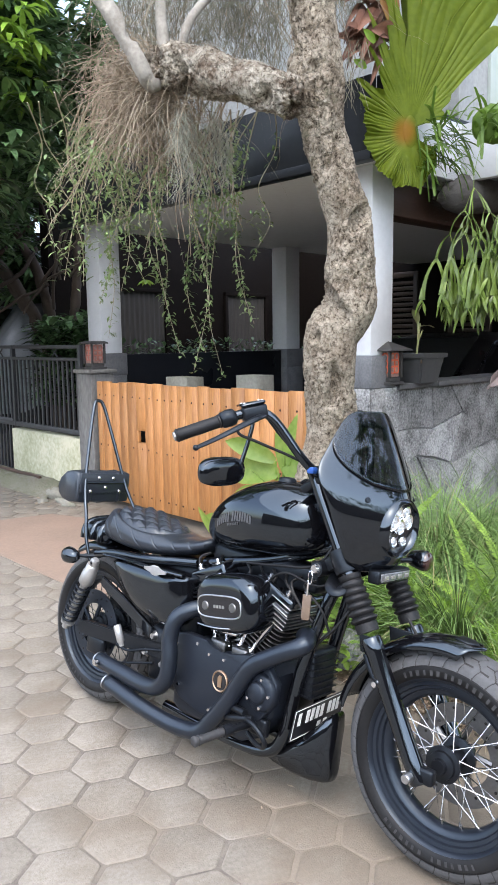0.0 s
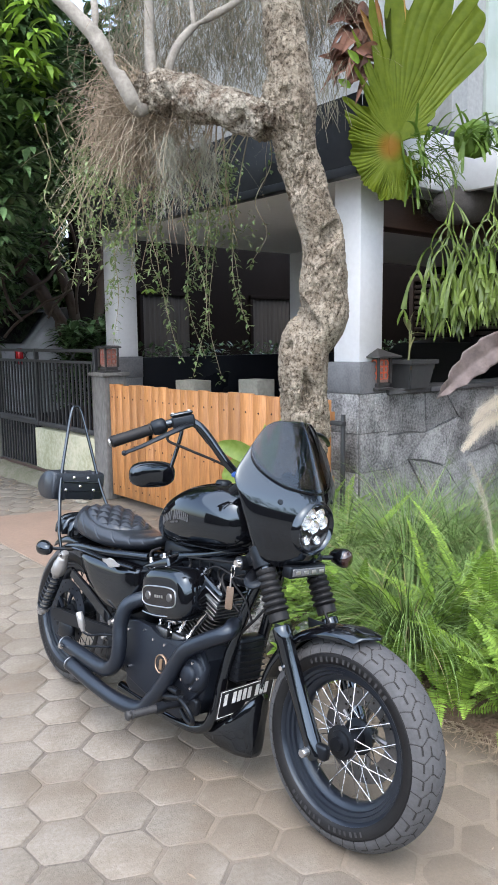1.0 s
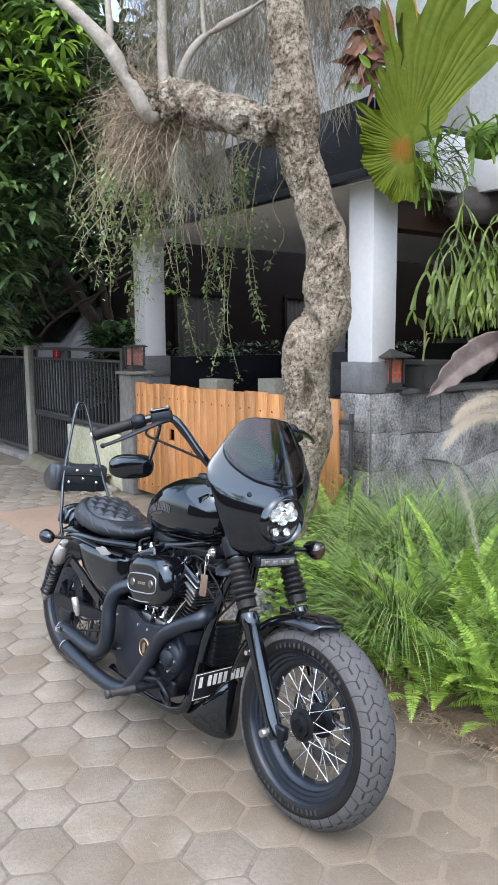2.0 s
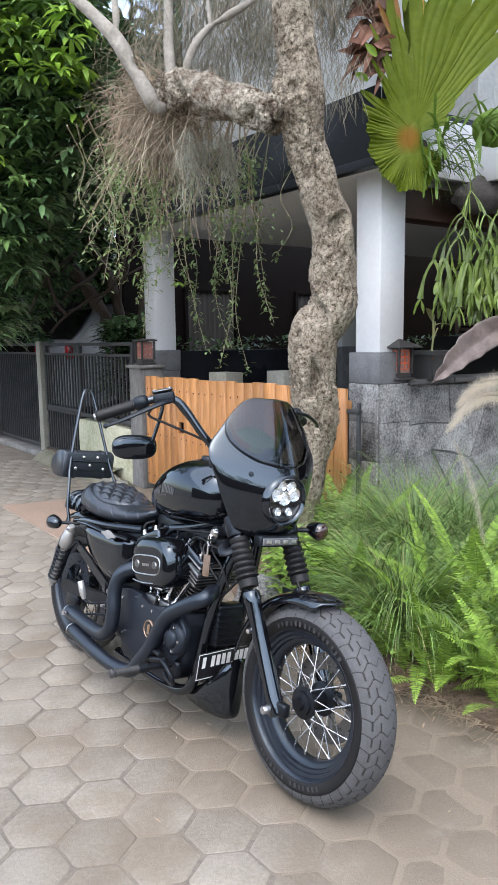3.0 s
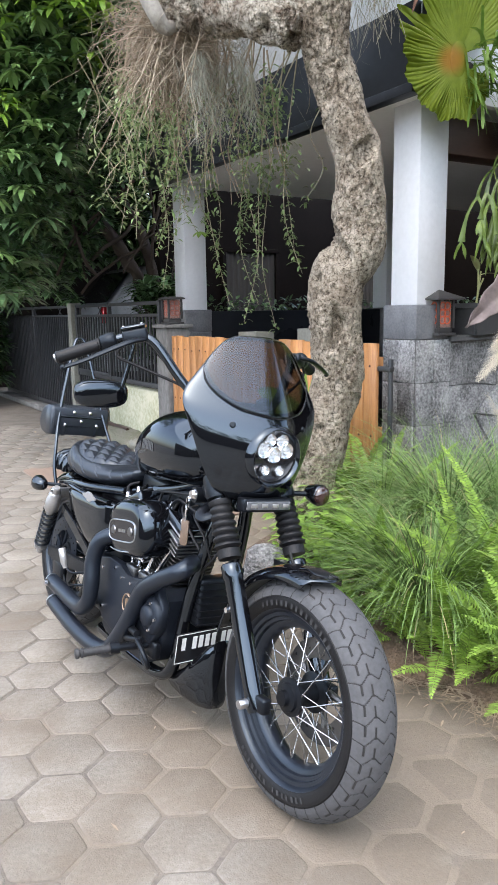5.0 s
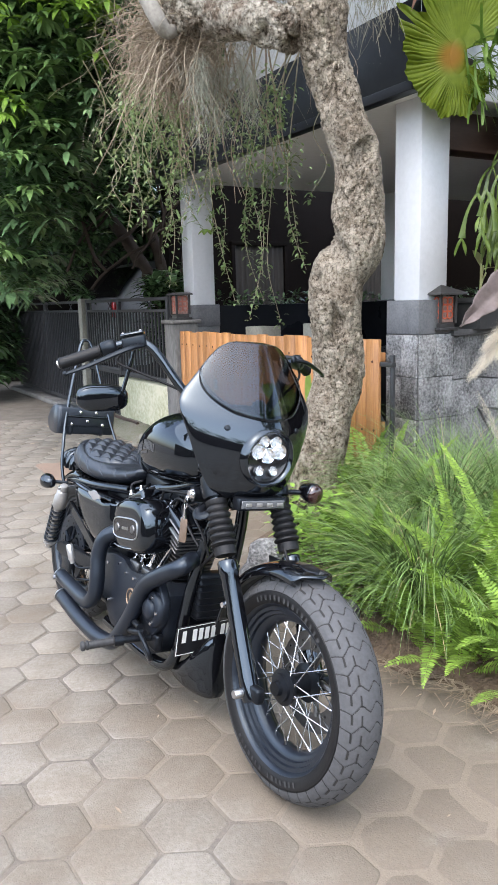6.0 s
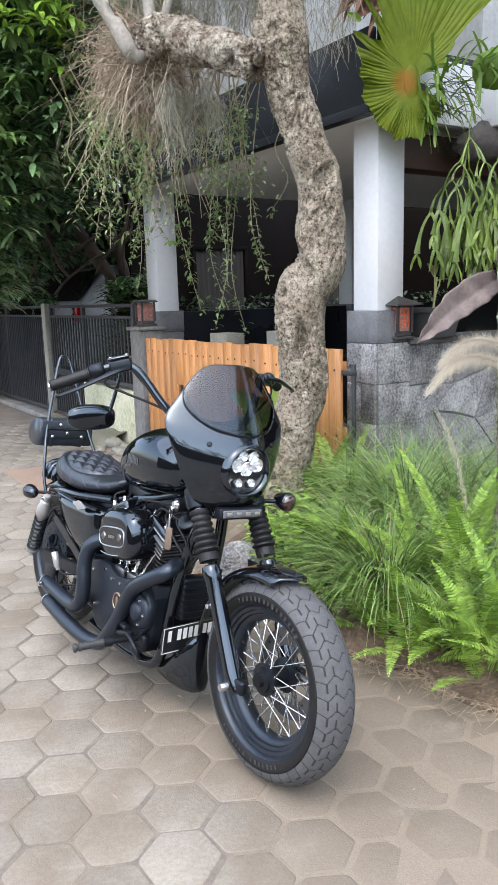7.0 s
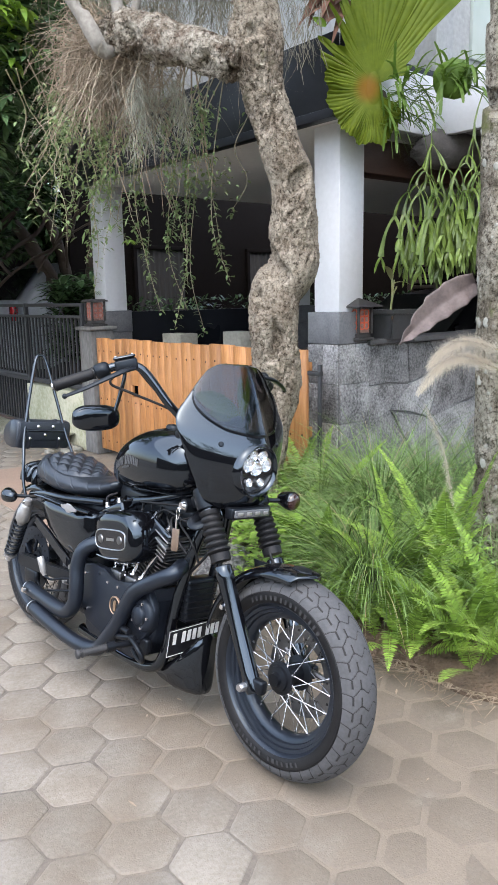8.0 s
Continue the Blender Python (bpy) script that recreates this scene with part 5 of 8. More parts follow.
for (bx, bz, ang, L, w, mt) in ((-0.345, 0.33, 142, 0.10, 0.045, M_MANGOY), (-0.29, 0.48, 128, 0.11, 0.045, M_MANGOY), (-0.20, 0.62, 112, 0.20, 0.035, M_STAGTIP), (-0.13, 0.66, 104, 0.24, 0.03, M_STAGTIP), (0.01, 0.72, 96, 0.20, 0.035, M_STAGTIP)):
    lv = Leaves()
    d = SXA * math.cos(radians(ang)) + Vector((0, 0, math.sin(radians(ang)))) + SN * 0.12
    lv.blade(SXA * bx + Vector((0, 0, bz)) + SN * 0.17, d, L, w, 0.6, side=d.cross(SN) + SN * 0.5, steps=10, fold=0.7)
    lv.make("frond_tip", mt, stag, label="withered orange frond edge" if mt is M_STAGTIP else "yellow-green frond tip")


M_FIBRE = mat("palm_fibre", (0.085, 0.078, 0.075), 0.9, alt=(0.04, 0.036, 0.034), scale=12, fine=60)


def antler(at, width, drop, label, seed):
    """A hanging fern: a bare stalk that forks like an antler, and long straps that hang from the forks."""
    r = random.Random(seed)
    ob = thing("antler_fern", pose(*at), label, "fern")

    def strap(V, F, pts, widths):
        k0 = len(V)
        tw, sw_ = r.uniform(-0.9, 0.9), r.uniform(0.3, 0.8)
        for i, (p, w) in enumerate(zip(pts, widths)):
            t = (pts[min(i + 1, len(pts) - 1)] - pts[max(i - 1, 0)]).normalized()
            face = (SN + SXA * (tw + 0.8 * math.sin(i * sw_ + 3 * tw))).normalized()
            side = t.cross(face).normalized()
            V.extend([p - side * w / 2, p + face * w * 0.16, p + side * w / 2])
        for i in range(len(pts) - 1):
            for j in range(2):
                q = k0 + 3 * i + j
                F.append((q, q + 1, q + 4, q + 3))

    def grow(V, F, p, d, w, length, depth):
        n = 7
        pts, q = [p.copy()], p.copy()
        pull = (0.10, 0.26, 0.34, 0.36, 0.20)[depth]
        for i in range(n):
            q = q + d * (length / n)
            pts.append(q.copy())
            d = (d + Vector((0, 0, -pull)) + SXA * r.uniform(-0.05, 0.05) + SN * r.uniform(-0.05, 0.05)).normalized()
        if depth < 4:
            strap(V, F, pts, [w * (0.8 + 0.25 * (i / n) + 0.75 * (i / n) ** 5) for i in range(n + 1)])
            for s in (-1, 1):
                fork = (0.9, 0.70, 0.45, 0.40)[depth] * r.uniform(0.6, 1.25)
                dd = (d + SXA * s * fork + SN * r.uniform(-0.35, 0.35) + Vector((0, 0, 0.25))).normalized()
                grow(V, F, q, dd, w * (1.12, 1.30, 1.55, 0.85)[depth], drop * (0.15, 0.18, 0.24, 0.13)[depth] * r.uniform(0.7, 1.3), depth + 1)
        else:
            strap(V, F, pts, [w * q_ for q_ in (0.55, 0.8, 1.0, 1.1, 1.05, 0.9, 0.6, 0.06)])

    n = 6
    for i in range(n):
        V, F = [], []
        lean = width * ((i + 0.5) / n * 2 - 1)
        grow(V, F, SXA * r.uniform(-0.012, 0.012), (SXA * lean * 1.7 + Vector((0, 0, -0.55)) + SN * r.uniform(-0.15, 0.5)).normalized(), 0.0105, drop * r.uniform(0.15, 0.24), 0)
        raw("frond", V, F, M_ANTLER, ob, smooth=True)
    V, F = [], []
    strap(V, F, [Vector((0, 0, 0.26)) + SXA * 0.05, Vector((0, 0, 0.17)) + SXA * 0.02, Vector((0, 0, 0.08)), Vector((0, 0, -0.02))], [0.008, 0.010, 0.012, 0.022])
    raw("stalk", V, F, M_ANTLER, ob, smooth=True)
    return ob


antler((2.86, 4.03, 2.41), 0.27, 0.92, "hanging antler fern with forked green straps", 5)
antler((3.12, 3.98, 2.45), 0.28, 0.94, "hanging antler fern with forked green straps", 8)
sf2 = thing("staghorn_fern", pose(3.06, 4.14, 2.82), "smaller staghorn fern beside the large one", "fern")
lv = Leaves()
for i in range(60):
    b = SXA * dr.uniform(-0.12, 0.12) + SN * dr.uniform(0.0, 0.1) + Vector((0, 0, dr.uniform(-0.08, 0.08)))
    lv.blade(b, SXA * dr.uniform(-1, 1.0) + SN * dr.uniform(0, 0.7) + Vector((0, 0, dr.uniform(-0.5, 0.7))), dr.uniform(0.12, 0.26), dr.uniform(0.012, 0.024), dr.uniform(0.8, 2.2), steps=6, shape="strap", tip=0.006, fold=0.2)
lv.make("strap_fronds", M_STAG, sf2)
bm = bmesh.new()
bmesh.ops.create_icosphere(bm, subdivisions=3, radius=0.13, matrix=Matrix.Diagonal((1, 0.6, 0.9, 1)))
for v in bm.verts:
    v.co += v.co.normalized() * noise.noise(v.co * 14) * 0.03
part("shield_frond", bm, M_STAG, sf2)

# bundle of grey palm fibre under the eaves
fib = thing("palm_fibre_bundle", pose(3.06, 4.74, 2.49), "dark grey palm-fibre bundle hung under the eaves", "thatch")
bm = bmesh.new()
P = smooth_path([(0.02, 0.01, 0.0), (0.18, 0.07, 0.03), (0.45, 0.20, 0.10), (1.1, 0.50, 0.22)], 8)
rings = tube(bm, P, lerp_list([0.03, 0.10, 0.15, 0.165, 0.165], len(P)), 28)
for ring in rings:
    for v in ring:
        v.co += Vector((noise.noise(v.co * Vector((5, 5, 30)).length * 0.3), noise.noise(v.co * 22), noise.noise(v.co * 25 + Vector((3, 0, 0))))) * 0.014
part("core", bm, M_FIBRE, fib)
lv = Leaves()
for i in range(900):
    u = dr.uniform(0, 1) ** 1.6
    k = min(len(P) - 2, int(u * (len(P) - 1)))
    q = rdir(None)
    q.x *= 0.2
    b = P[k] + q.normalized() * (0.04 + 0.13 * min(1.0, u * 4))
    lv.blade(b, Vector((-1, -0.45, -0.2)) + rdir(None) * 0.25, dr.uniform(0.06, 0.16), dr.uniform(0.002, 0.005), 0.2, steps=2, shape="grass")
lv.make("loose_fibres", M_FIBRE, fib, kind="stuff")

# ---- garden bed ----
bed_out = [(1.27, 3.10), (1.56, 2.54), (1.70, 2.30), (1.86, 2.16), (1.95, 1.98), (2.06, 1.86), (2.35, 1.62), (3.2, 1.3), (5.2, 1.9), (5.8, 6.0), (2.50, 4.58), (2.2, 4.5), (1.62, 4.35), (1.24, 3.85)]
bm = bmesh.new()
rings = []
cx, cy = 2.5, 3.2
for s, z in ((1.0, -0.01), (0.97, 0.02), (0.85, 0.05), (0.5, 0.07)):
    ring = [bm.verts.new((cx + (p.x - cx) * s + noise.noise(p * 3) * 0.03, cy + (p.y - cy) * s + noise.noise(p * 3 + Vector((5, 0, 0))) * 0.03, z)) for p in smooth_path([(x, y, 0) for x, y in bed_out + bed_out[:1]], 6)[:-1]]
    rings.append(ring)
for A, B in zip(rings, rings[1:]):
    for k in range(len(A)):
        bm.faces.new((A[k], A[(k + 1) % len(A)], B[(k + 1) % len(A)], B[k]))
bm.faces.new(rings[-1])
part("garden_bed", bm, M_SOIL, None, "dark garden soil with litter", kind="structure")
lv = Leaves()
for i in range(900):
    a, rr_ = dr.uniform(0, 1), dr.gauss(0, 0.07)
    seg = dr.choice(range(0, 6))
    p = Vector((*bed_out[seg], 0)).lerp(Vector((*bed_out[seg + 1], 0)), a) + Vector((rr_ + 0.03, rr_ * dr.uniform(-1, 1) + 0.02, 0.012))
    lv.blade(p, rdir(dr.uniform(0, 0.12)), dr.uniform(0.03, 0.14), dr.uniform(0.003, 0.008), 0.05, steps=2, shape="grass")
lv.make("dry_litter", M_ROOT, label="dry straw litter along the bed's edge", category="litter", kind="stuff")


def arc_blade(lv, base, q, L, w, t0, t1, r, steps=10):
    """A grass blade that rises steeply and bends over like a fountain."""
    side = Vector((-q.y, q.x, 0))
    side = (side + Vector((0, 0, 1)) * r.uniform(-0.5, 0.5) + q * r.uniform(-0.4, 0.4)).normalized()
    p = base.copy()
    k0 = len(lv.v)
    sway = side * r.gauss(0, 0.12)
    for i in range(steps + 1):
        u = i / steps
        ww = w * 0.5 * (0.7 + 0.6 * u if u < 0.5 else 1.0 - 0.9 * (u - 0.5) * 2 * 0.95)
        lv.v += [p - side * ww, p + side * ww]
        th = t0 + (t1 - t0) * u ** 1.3
        d = q * math.sin(th) + Vector((0, 0, math.cos(th))) + sway * u
        p = p + d.normalized() * (L / steps)
        if p.z < 0.01 - 0.03:
            p.z = -0.02
    for i in range(steps):
        a = k0 + 2 * i
        lv.f.append((a, a + 1, a + 3, a + 2))


def mound(x, y, n, length, seed, dry=0.06):
    r = random.Random(seed)
    ob = thing("grass_clump", pose(x, y, 0.03), "arching green fountain grass clump in the bed", "grass", "grass clumps")
    lv, ld = Leaves(), Leaves()
    for i in range(int(n * 0.85)):
        a = r.uniform(0, 2 * math.pi)
        q = Vector((math.cos(a), math.sin(a), 0))
        dead = r.random() < dry
        arc_blade(ld if dead else lv, q * r.uniform(0, 0.11), q, length * r.uniform(0.55, 1.1), r.uniform(0.0032, 0.0062), radians(r.uniform(4, 34)), radians(r.uniform(75, 165)), r)
    lv.make("leaf_tuft", M_GRASS, ob, kind="stuff")
    if ld.v:
        ld.make("straw_tuft", M_GRASSDRY, ob, label="dry straw-coloured leaves", kind="stuff")


for k, q in enumerate(((2.30, 3.46, 1500, 1.04), (2.02, 3.72, 700, 0.88), (2.62, 3.5, 700, 1.0), (1.94, 2.70, 1300, 0.80), (1.90, 3.05, 600, 0.66), (2.42, 2.95, 700, 1.0), (2.72, 2.95, 500, 1.1), (2.56, 2.36, 460, 0.85), (2.80, 2.3, 400, 0.9), (2.95, 2.0, 400, 0.95), (3.1, 2.7, 400, 1.1))):
    mound(*q, seed=40 + k)


def sword_fern(x, y, n, length, seed, lean=0.5, z=0.03):
    r = random.Random(seed)
    ob = thing("sword_fern", pose(x, y, z), "bright green sword fern in the garden bed", "fern", "sword ferns")
    for i in range(n):
        a = 2 * math.pi * i / n + r.uniform(-0.4, 0.4)
        q = Vector((math.cos(a), math.sin(a), 0))
        th, bend = r.uniform(0.10, lean + 0.25), r.uniform(0.35, 1.25)
        L = length * r.uniform(0.7, 1.15)
        twist = r.uniform(-0.7, 0.7)
        side0 = (q.cross(Vector((0, 0, 1))) + q * twist).normalized()
        lv = Leaves()
        p = q * 0.03
        N = int(L / 0.0118)
        wide = 0.036 + 0.02 * length
        stem = []
        for k in range(N + 1):
            u = k / N
            t = th + bend * u ** 1.5
            d = (q * math.sin(t) + Vector((0, 0, math.cos(t)))).normalized()
            sd = (side0 - d * side0.dot(d)).normalized()
            up = sd.cross(d)
            stem.append(p.copy())
            if u > 0.10:
                w = wide * min(1.0, (u - 0.06) * 5) * (1 - 0.9 * max(0, (u - 0.55) / 0.45) ** 1.6)
                for s in (-1, 1):
                    lv.blade(p, sd * s + d * 0.30 + up * r.uniform(-0.05, 0.22), w * r.uniform(0.85, 1.08), 0.0112, 0.30, side=d, steps=3)
            p = p + d * (L / N)
        for k in range(0, len(stem) - 6, 6):
            lv.blade(stem[k], stem[k + 6] - stem[k], (stem[k + 6] - stem[k]).length, 0.003, 0.0, side=side0, steps=1, shape="strap", tip=0.0015)
        lv.make("frond", M_FERN, ob)


for k, q in enumerate(((1.74, 3.32, 9, 0.58), (1.88, 3.62, 9, 0.70), (2.05, 3.98, 11, 0.76, 0.3), (1.90, 4.06, 9, 0.78, 0.25), (1.98, 2.62, 8, 0.56, 0.35), (2.10, 2.62, 11, 0.78, 0.22), (2.24, 2.52, 10, 0.80, 0.3), (2.02, 2.28, 9, 0.50, 0.7), (1.92, 2.22, 8, 0.36, 0.9), (2.10, 2.04, 10, 0.46, 0.9), (1.84, 2.40, 6, 0.30, 0.8),
                    (2.36, 1.84, 10, 0.56, 0.8), (1.64, 3.0, 8, 0.40), (1.70, 2.70, 6, 0.30, 0.8), (2.26, 2.06, 10, 0.66, 0.5), (2.58, 1.74, 8, 0.55, 0.8), (1.80, 2.98, 8, 0.52, 0.4), (2.30, 2.24, 8, 0.62, 0.4), (1.92, 2.42, 10, 0.46, 0.75), (1.80, 2.56, 8, 0.36, 0.9), (2.04, 2.44, 10, 0.60, 0.5), (2.18, 2.22, 9, 0.58, 0.6))):
    sword_fern(*q[:4], 70 + k, *q[4:])

# low round-leaved ground cover by the front wheel
lv = Leaves()
for i in range(1700):
    p = Vector((dr.uniform(1.34, 1.80), dr.uniform(2.8, 3.6), 0.04 + 0.42 * dr.random() ** 1.4))
    if noise.noise(Vector((p.x * 7, p.y * 7, p.z * 5))) < -0.12:
        continue
    lv.blade(p, rdir(dr.uniform(-0.2, 0.6)), dr.uniform(0.03, 0.075), dr.uniform(0.02, 0.042), 0.6, fold=0.15)
lv.make("ground_cover", M_FERN, label="light green round-leaved ground cover", category="plant", kind="stuff")

# broad light-green plant before the gate
broad = thing("broadleaf_plant", HOUSE @ pose(-0.85, 0.05, 0.0), "light green broad-leaved plant before the wooden gate", "plant")
lv = Leaves()
for (dx, dy, dz, b, L, w, dro) in ((0, 1, 0.10, (0, 0.02, 0.66), 0.52, 0.26, 0.5), (-0.1, -1, 0.15, (0, -0.02, 0.72), 0.32, 0.22, 0.6), (0.0, -0.25, 1, (0, -0.05, 0.70), 0.40, 0.12, 0.1), (0.0, 0.1, 1, (0, -0.02, 0.68), 0.36, 0.10, 0.1), (-0.4, 0.7, -0.1, (-0.02, 0.1, 0.52), 0.36, 0.2, 0.7), (-0.2, 0.6, 0.35, (0, 0.05, 0.74), 0.42, 0.17, 0.5), (-0.1, 0.9, 0.3, (0, 0.45, 0.25), 0.3, 0.1, 0.5), (-0.2, 0.4, 0.9, (0, 0.6, 0.1), 0.32, 0.09, 0.5)):
    lv = Leaves()
    lv.blade(b, (dx, dy, dz), L * 0.92, w * 0.8, dro, steps=10, fold=0.5, side=Vector((dx, dy, dz)).normalized().cross(Vector((-1, 0, 0.25))))
    lv.make("leaf", M_BROAD, broad)
bm = bmesh.new()
for b in ((0, 0.02, 0.66), (0, -0.02, 0.72), (0, -0.05, 0.70), (-0.02, 0.1, 0.52), (0, 0.05, 0.74), (0, 0.45, 0.25), (0, 0.6, 0.1)):
    tube(bm, smooth_path([(0, b[1] * 0.5, -0.02), (b[0] * 0.5, b[1] * 0.7, b[2] * 0.5), b], 4), 0.009, 6)
part("stalk", bm, M_BROAD, broad)

# dusky elephant-ear leaf
colo = thing("elephant_ear", pose(2.36, 2.80, 0.03), "dusky purple elephant-ear leaf on a tall stalk", "plant")
bm = bmesh.new()
axis = [Vector((0.07, -0.09, 1.52)), Vector((-0.02, -0.09, 1.47)), Vector((-0.12, -0.07, 1.40)), Vector((-0.21, -0.06, 1.32)), Vector((-0.285, -0.05, 1.25))]
A = smooth_path(axis, 6)
hw = lerp_list([0.05, 0.075, 0.08, 0.074, 0.058, 0.034, 0.004], len(A))
rows = []
for i, (p, w) in enumerate(zip(A, hw)):
    row = []
    for j in range(-6, 7):
        s = j / 6
        off = Vector((-0.56, 0.12, 0.80)).normalized() * (w * s)
        wav = 0.013 * math.sin(i * 1.3 + (2 if j > 0 else 0)) * abs(s) + 0.02 * abs(s) + 0.004 * math.sin(i * 2.4 + j)
        row.append(bm.verts.new(p + off * (1.0 if j > 0 else 0.75) + Vector((0, -1, 0)) * wav))
    rows.append(row)
for a, b in zip(rows, rows[1:]):
    for j in range(12):
        bm.faces.new((a[j], a[j + 1], b[j + 1], b[j]))
lf = part("leaf", bm, M_COLO, colo, "dusky purple drooping leaf")
md = lf.modifiers.new("thickness", 'SOLIDIFY')
md.thickness = 0.002
bm = bmesh.new()
tube(bm, smooth_path([(0.50, 0.22, -0.02), (0.46, 0.18, 0.7), (0.36, 0.05, 1.20), (0.18, -0.06, 1.45), (0.06, -0.09, 1.51)], 6), 0.008, 8)
part("stalk", bm, M_COLO, colo)

# pampas plumes
def plume(pts, stem, seed, spread=0.045, n=520):
    r = random.Random(seed)
    ob = thing("pampas_plume", pose(*stem[0]), "pale cream feathery plume on a thin stalk", "plume", "feathery plumes")
    o = Vector(stem[0])
    P = smooth_path([Vector(p) - o for p in pts], 8)
    lv = Leaves()
    for i in range(n):
        u = r.random()
        k = min(len(P) - 2, int(u * (len(P) - 1)))
        d = (P[k + 1] - P[k]).normalized()
        w = spread * math.sin(math.pi * min(1, 0.12 + 0.88 * u)) ** 0.6
        q = rdir(None)
        lv.blade(P[k] + q * 0.008 + d * r.uniform(-0.01, 0.01), d * r.uniform(0.5, 1.3) + q * r.uniform(0.4, 1.1), w * r.uniform(0.4, 1.4), 0.0011, r.uniform(0.0, 1.6), steps=3, shape="grass")
    lv.make("plume_head", M_PLUME, ob)
    bm = bmesh.new()
    tube(bm, smooth_path([Vector(p) - o for p in stem] + [P[0]], 6), 0.0025, 6)
    part("stalk", bm, M_GRASSDRY, ob)


plume([(2.32, 2.34, 1.20), (2.16, 2.30, 1.25), (2.04, 2.28, 1.22), (1.93, 2.26, 1.11)], [(2.50, 2.45, 0.03), (2.48, 2.42, 0.8), (2.42, 2.38, 1.1)], 3, 0.055, 5200)
plume([(2.36, 2.40, 1.27), (2.20, 2.36, 1.31), (2.08, 2.33, 1.28), (2.0, 2.31, 1.21)], [(2.55, 2.5, 0.03), (2.54, 2.47, 0.8), (2.46, 2.43, 1.18)], 4, 0.05, 4600)
plume([(2.16, 2.36, 0.62), (2.11, 2.34, 0.80), (2.05, 2.32, 0.95), (1.98, 2.30, 1.07)], [(2.24, 2.42, 0.03), (2.20, 2.40, 0.4)], 5, 0.022, 2000)
# stones at the bed's corner
for k, (x, y, s) in enumerate(((1.52, 2.92, 0.10), (1.60, 2.72, 0.07), (1.32, 3.14, 0.15))):
    bm = bmesh.new()
    bmesh.ops.create_icosphere(bm, subdivisions=3, radius=1.0, matrix=Matrix.Diagonal((s, s * 0.8, s * 1.2, 1)))
    for v in bm.verts:
        v.co += v.co.normalized() * noise.noise(v.co * 9 + Vector((k, 0, 0))) * s * 0.35
    r_ = part("garden_rock", bm, M_STONE, None, "rough grey rock at the edge of the bed", category="rock", group="garden rocks")
    r_.matrix_world = pose(x, y, s * 0.75)

# tall garden tree beside the lane
gt = thing("tree", pose(7.3, 1.0, 0), "tall dark-leaved garden tree beside the lane", "tree")
bark_tube("trunk", [(0, 0, -0.05), (0.05, 0.1, 1.5), (-0.05, 0.1, 3.2), (0.1, 0.0, 5.5)], [0.22, 0.17, 0.14, 0.08], M_DARKBARK, gt, 0.02, 0.008, 20, 0.08, seed=4.0)
lv = Leaves()
gpts = []
while len(gpts) < 560:
    q = Vector((dr.uniform(-2.3, 3.0), dr.uniform(-4.5, 2.4), dr.uniform(-3.0, 3.0)))
    if (q.x / 2.6) ** 2 + ((q.y + 1.0) / 3.4) ** 2 + (q.z / 3.0) ** 2 < 1.0 + 0.3 * math.sin(q.x * 4 + q.z * 3):
        gpts.append(q + Vector((0, 0, 5.4)))
rosettes(lv, gpts, 0.38, 9)
lv.make("crown", M_MANGO, gt, label="dense dark leaves")

# dark trees across the lane
lv = Leaves()
rosettes(lv, [Vector((dr.uniform(-13, 13), dr.uniform(-11.5, -8.9), 1.2 + dr.random() ** 0.8 * (1.7 + 0.7 * math.sin(k * 0.37)))) for k in range(1000)], 0.5, 8)
lv.make("lane_trees", M_MANGO, label="row of dark leafy trees across the lane", category="tree", kind="stuff")

# ---- motorcycle ----
M_GLOSS = mat("gloss_black_paint", (0.003, 0.003, 0.004), 0.05, alt=(0.005, 0.005, 0.006), scale=3, fine=60, rough_var=0.02, spec=0.88)
M_SATIN = mat("satin_black_metal", (0.005, 0.0055, 0.007), 0.34, alt=(0.009, 0.0095, 0.012), scale=8, fine=70, bump=0.05, bump_scale=300, spec=0.28)
M_CASE = mat("dark_grey_engine_paint", (0.012, 0.0145, 0.021), 0.42, alt=(0.008, 0.0095, 0.0135), scale=8, fine=90, bump=0.15, bump_scale=350, distance=0.002, spec=0.32)
M_EXHAUST = mat("black_ceramic_exhaust", (0.009, 0.011, 0.017), 0.33, alt=(0.006, 0.0075, 0.011), scale=7, fine=60, spec=0.55)
M_RUBBER = mat("tyre_rubber", (0.0065, 0.0065, 0.0075), 0.5, alt=(0.012, 0.0118, 0.012), scale=9, fine=80, bump=0.2, bump_scale=260, amount=0.7, distance=0.002, spec=0.22)
M_TREAD = mat("worn_tread_rubber", (0.066, 0.067, 0.071), 0.8, alt=(0.036, 0.036, 0.038), scale=12, fine=90, bump=0.3, bump_scale=300, distance=0.002)
M_GROOVE = mat("tread_groove_rubber", (0.012, 0.012, 0.012), 0.9, alt=(0.028, 0.026, 0.024), scale=14, fine=60)
M_BLACKRUB = mat("black_rubber", (0.006, 0.006, 0.007), 0.48, alt=(0.011, 0.011, 0.012), scale=10, fine=80, bump=0.1, bump_scale=250, spec=0.28)
M_PEG = mat("worn_peg_rubber", (0.030, 0.030, 0.032), 0.6, alt=(0.014, 0.014, 0.015), scale=30, fine=120)
M_LEATHER = mat("black_leather", (0.014, 0.016, 0.021), 0.38, alt=(0.021, 0.023, 0.029), scale=10, fine=110, coat=0.25, bump=0.2, bump_scale=420, distance=0.0015, spec=0.42)
for _m in (M_GLOSS, M_SATIN, M_CASE, M_EXHAUST, M_LEATHER):
    _m.node_tree.nodes["Principled BSDF"].inputs["Specular Tint"].default_value = (0.72, 0.86, 1.0, 1)
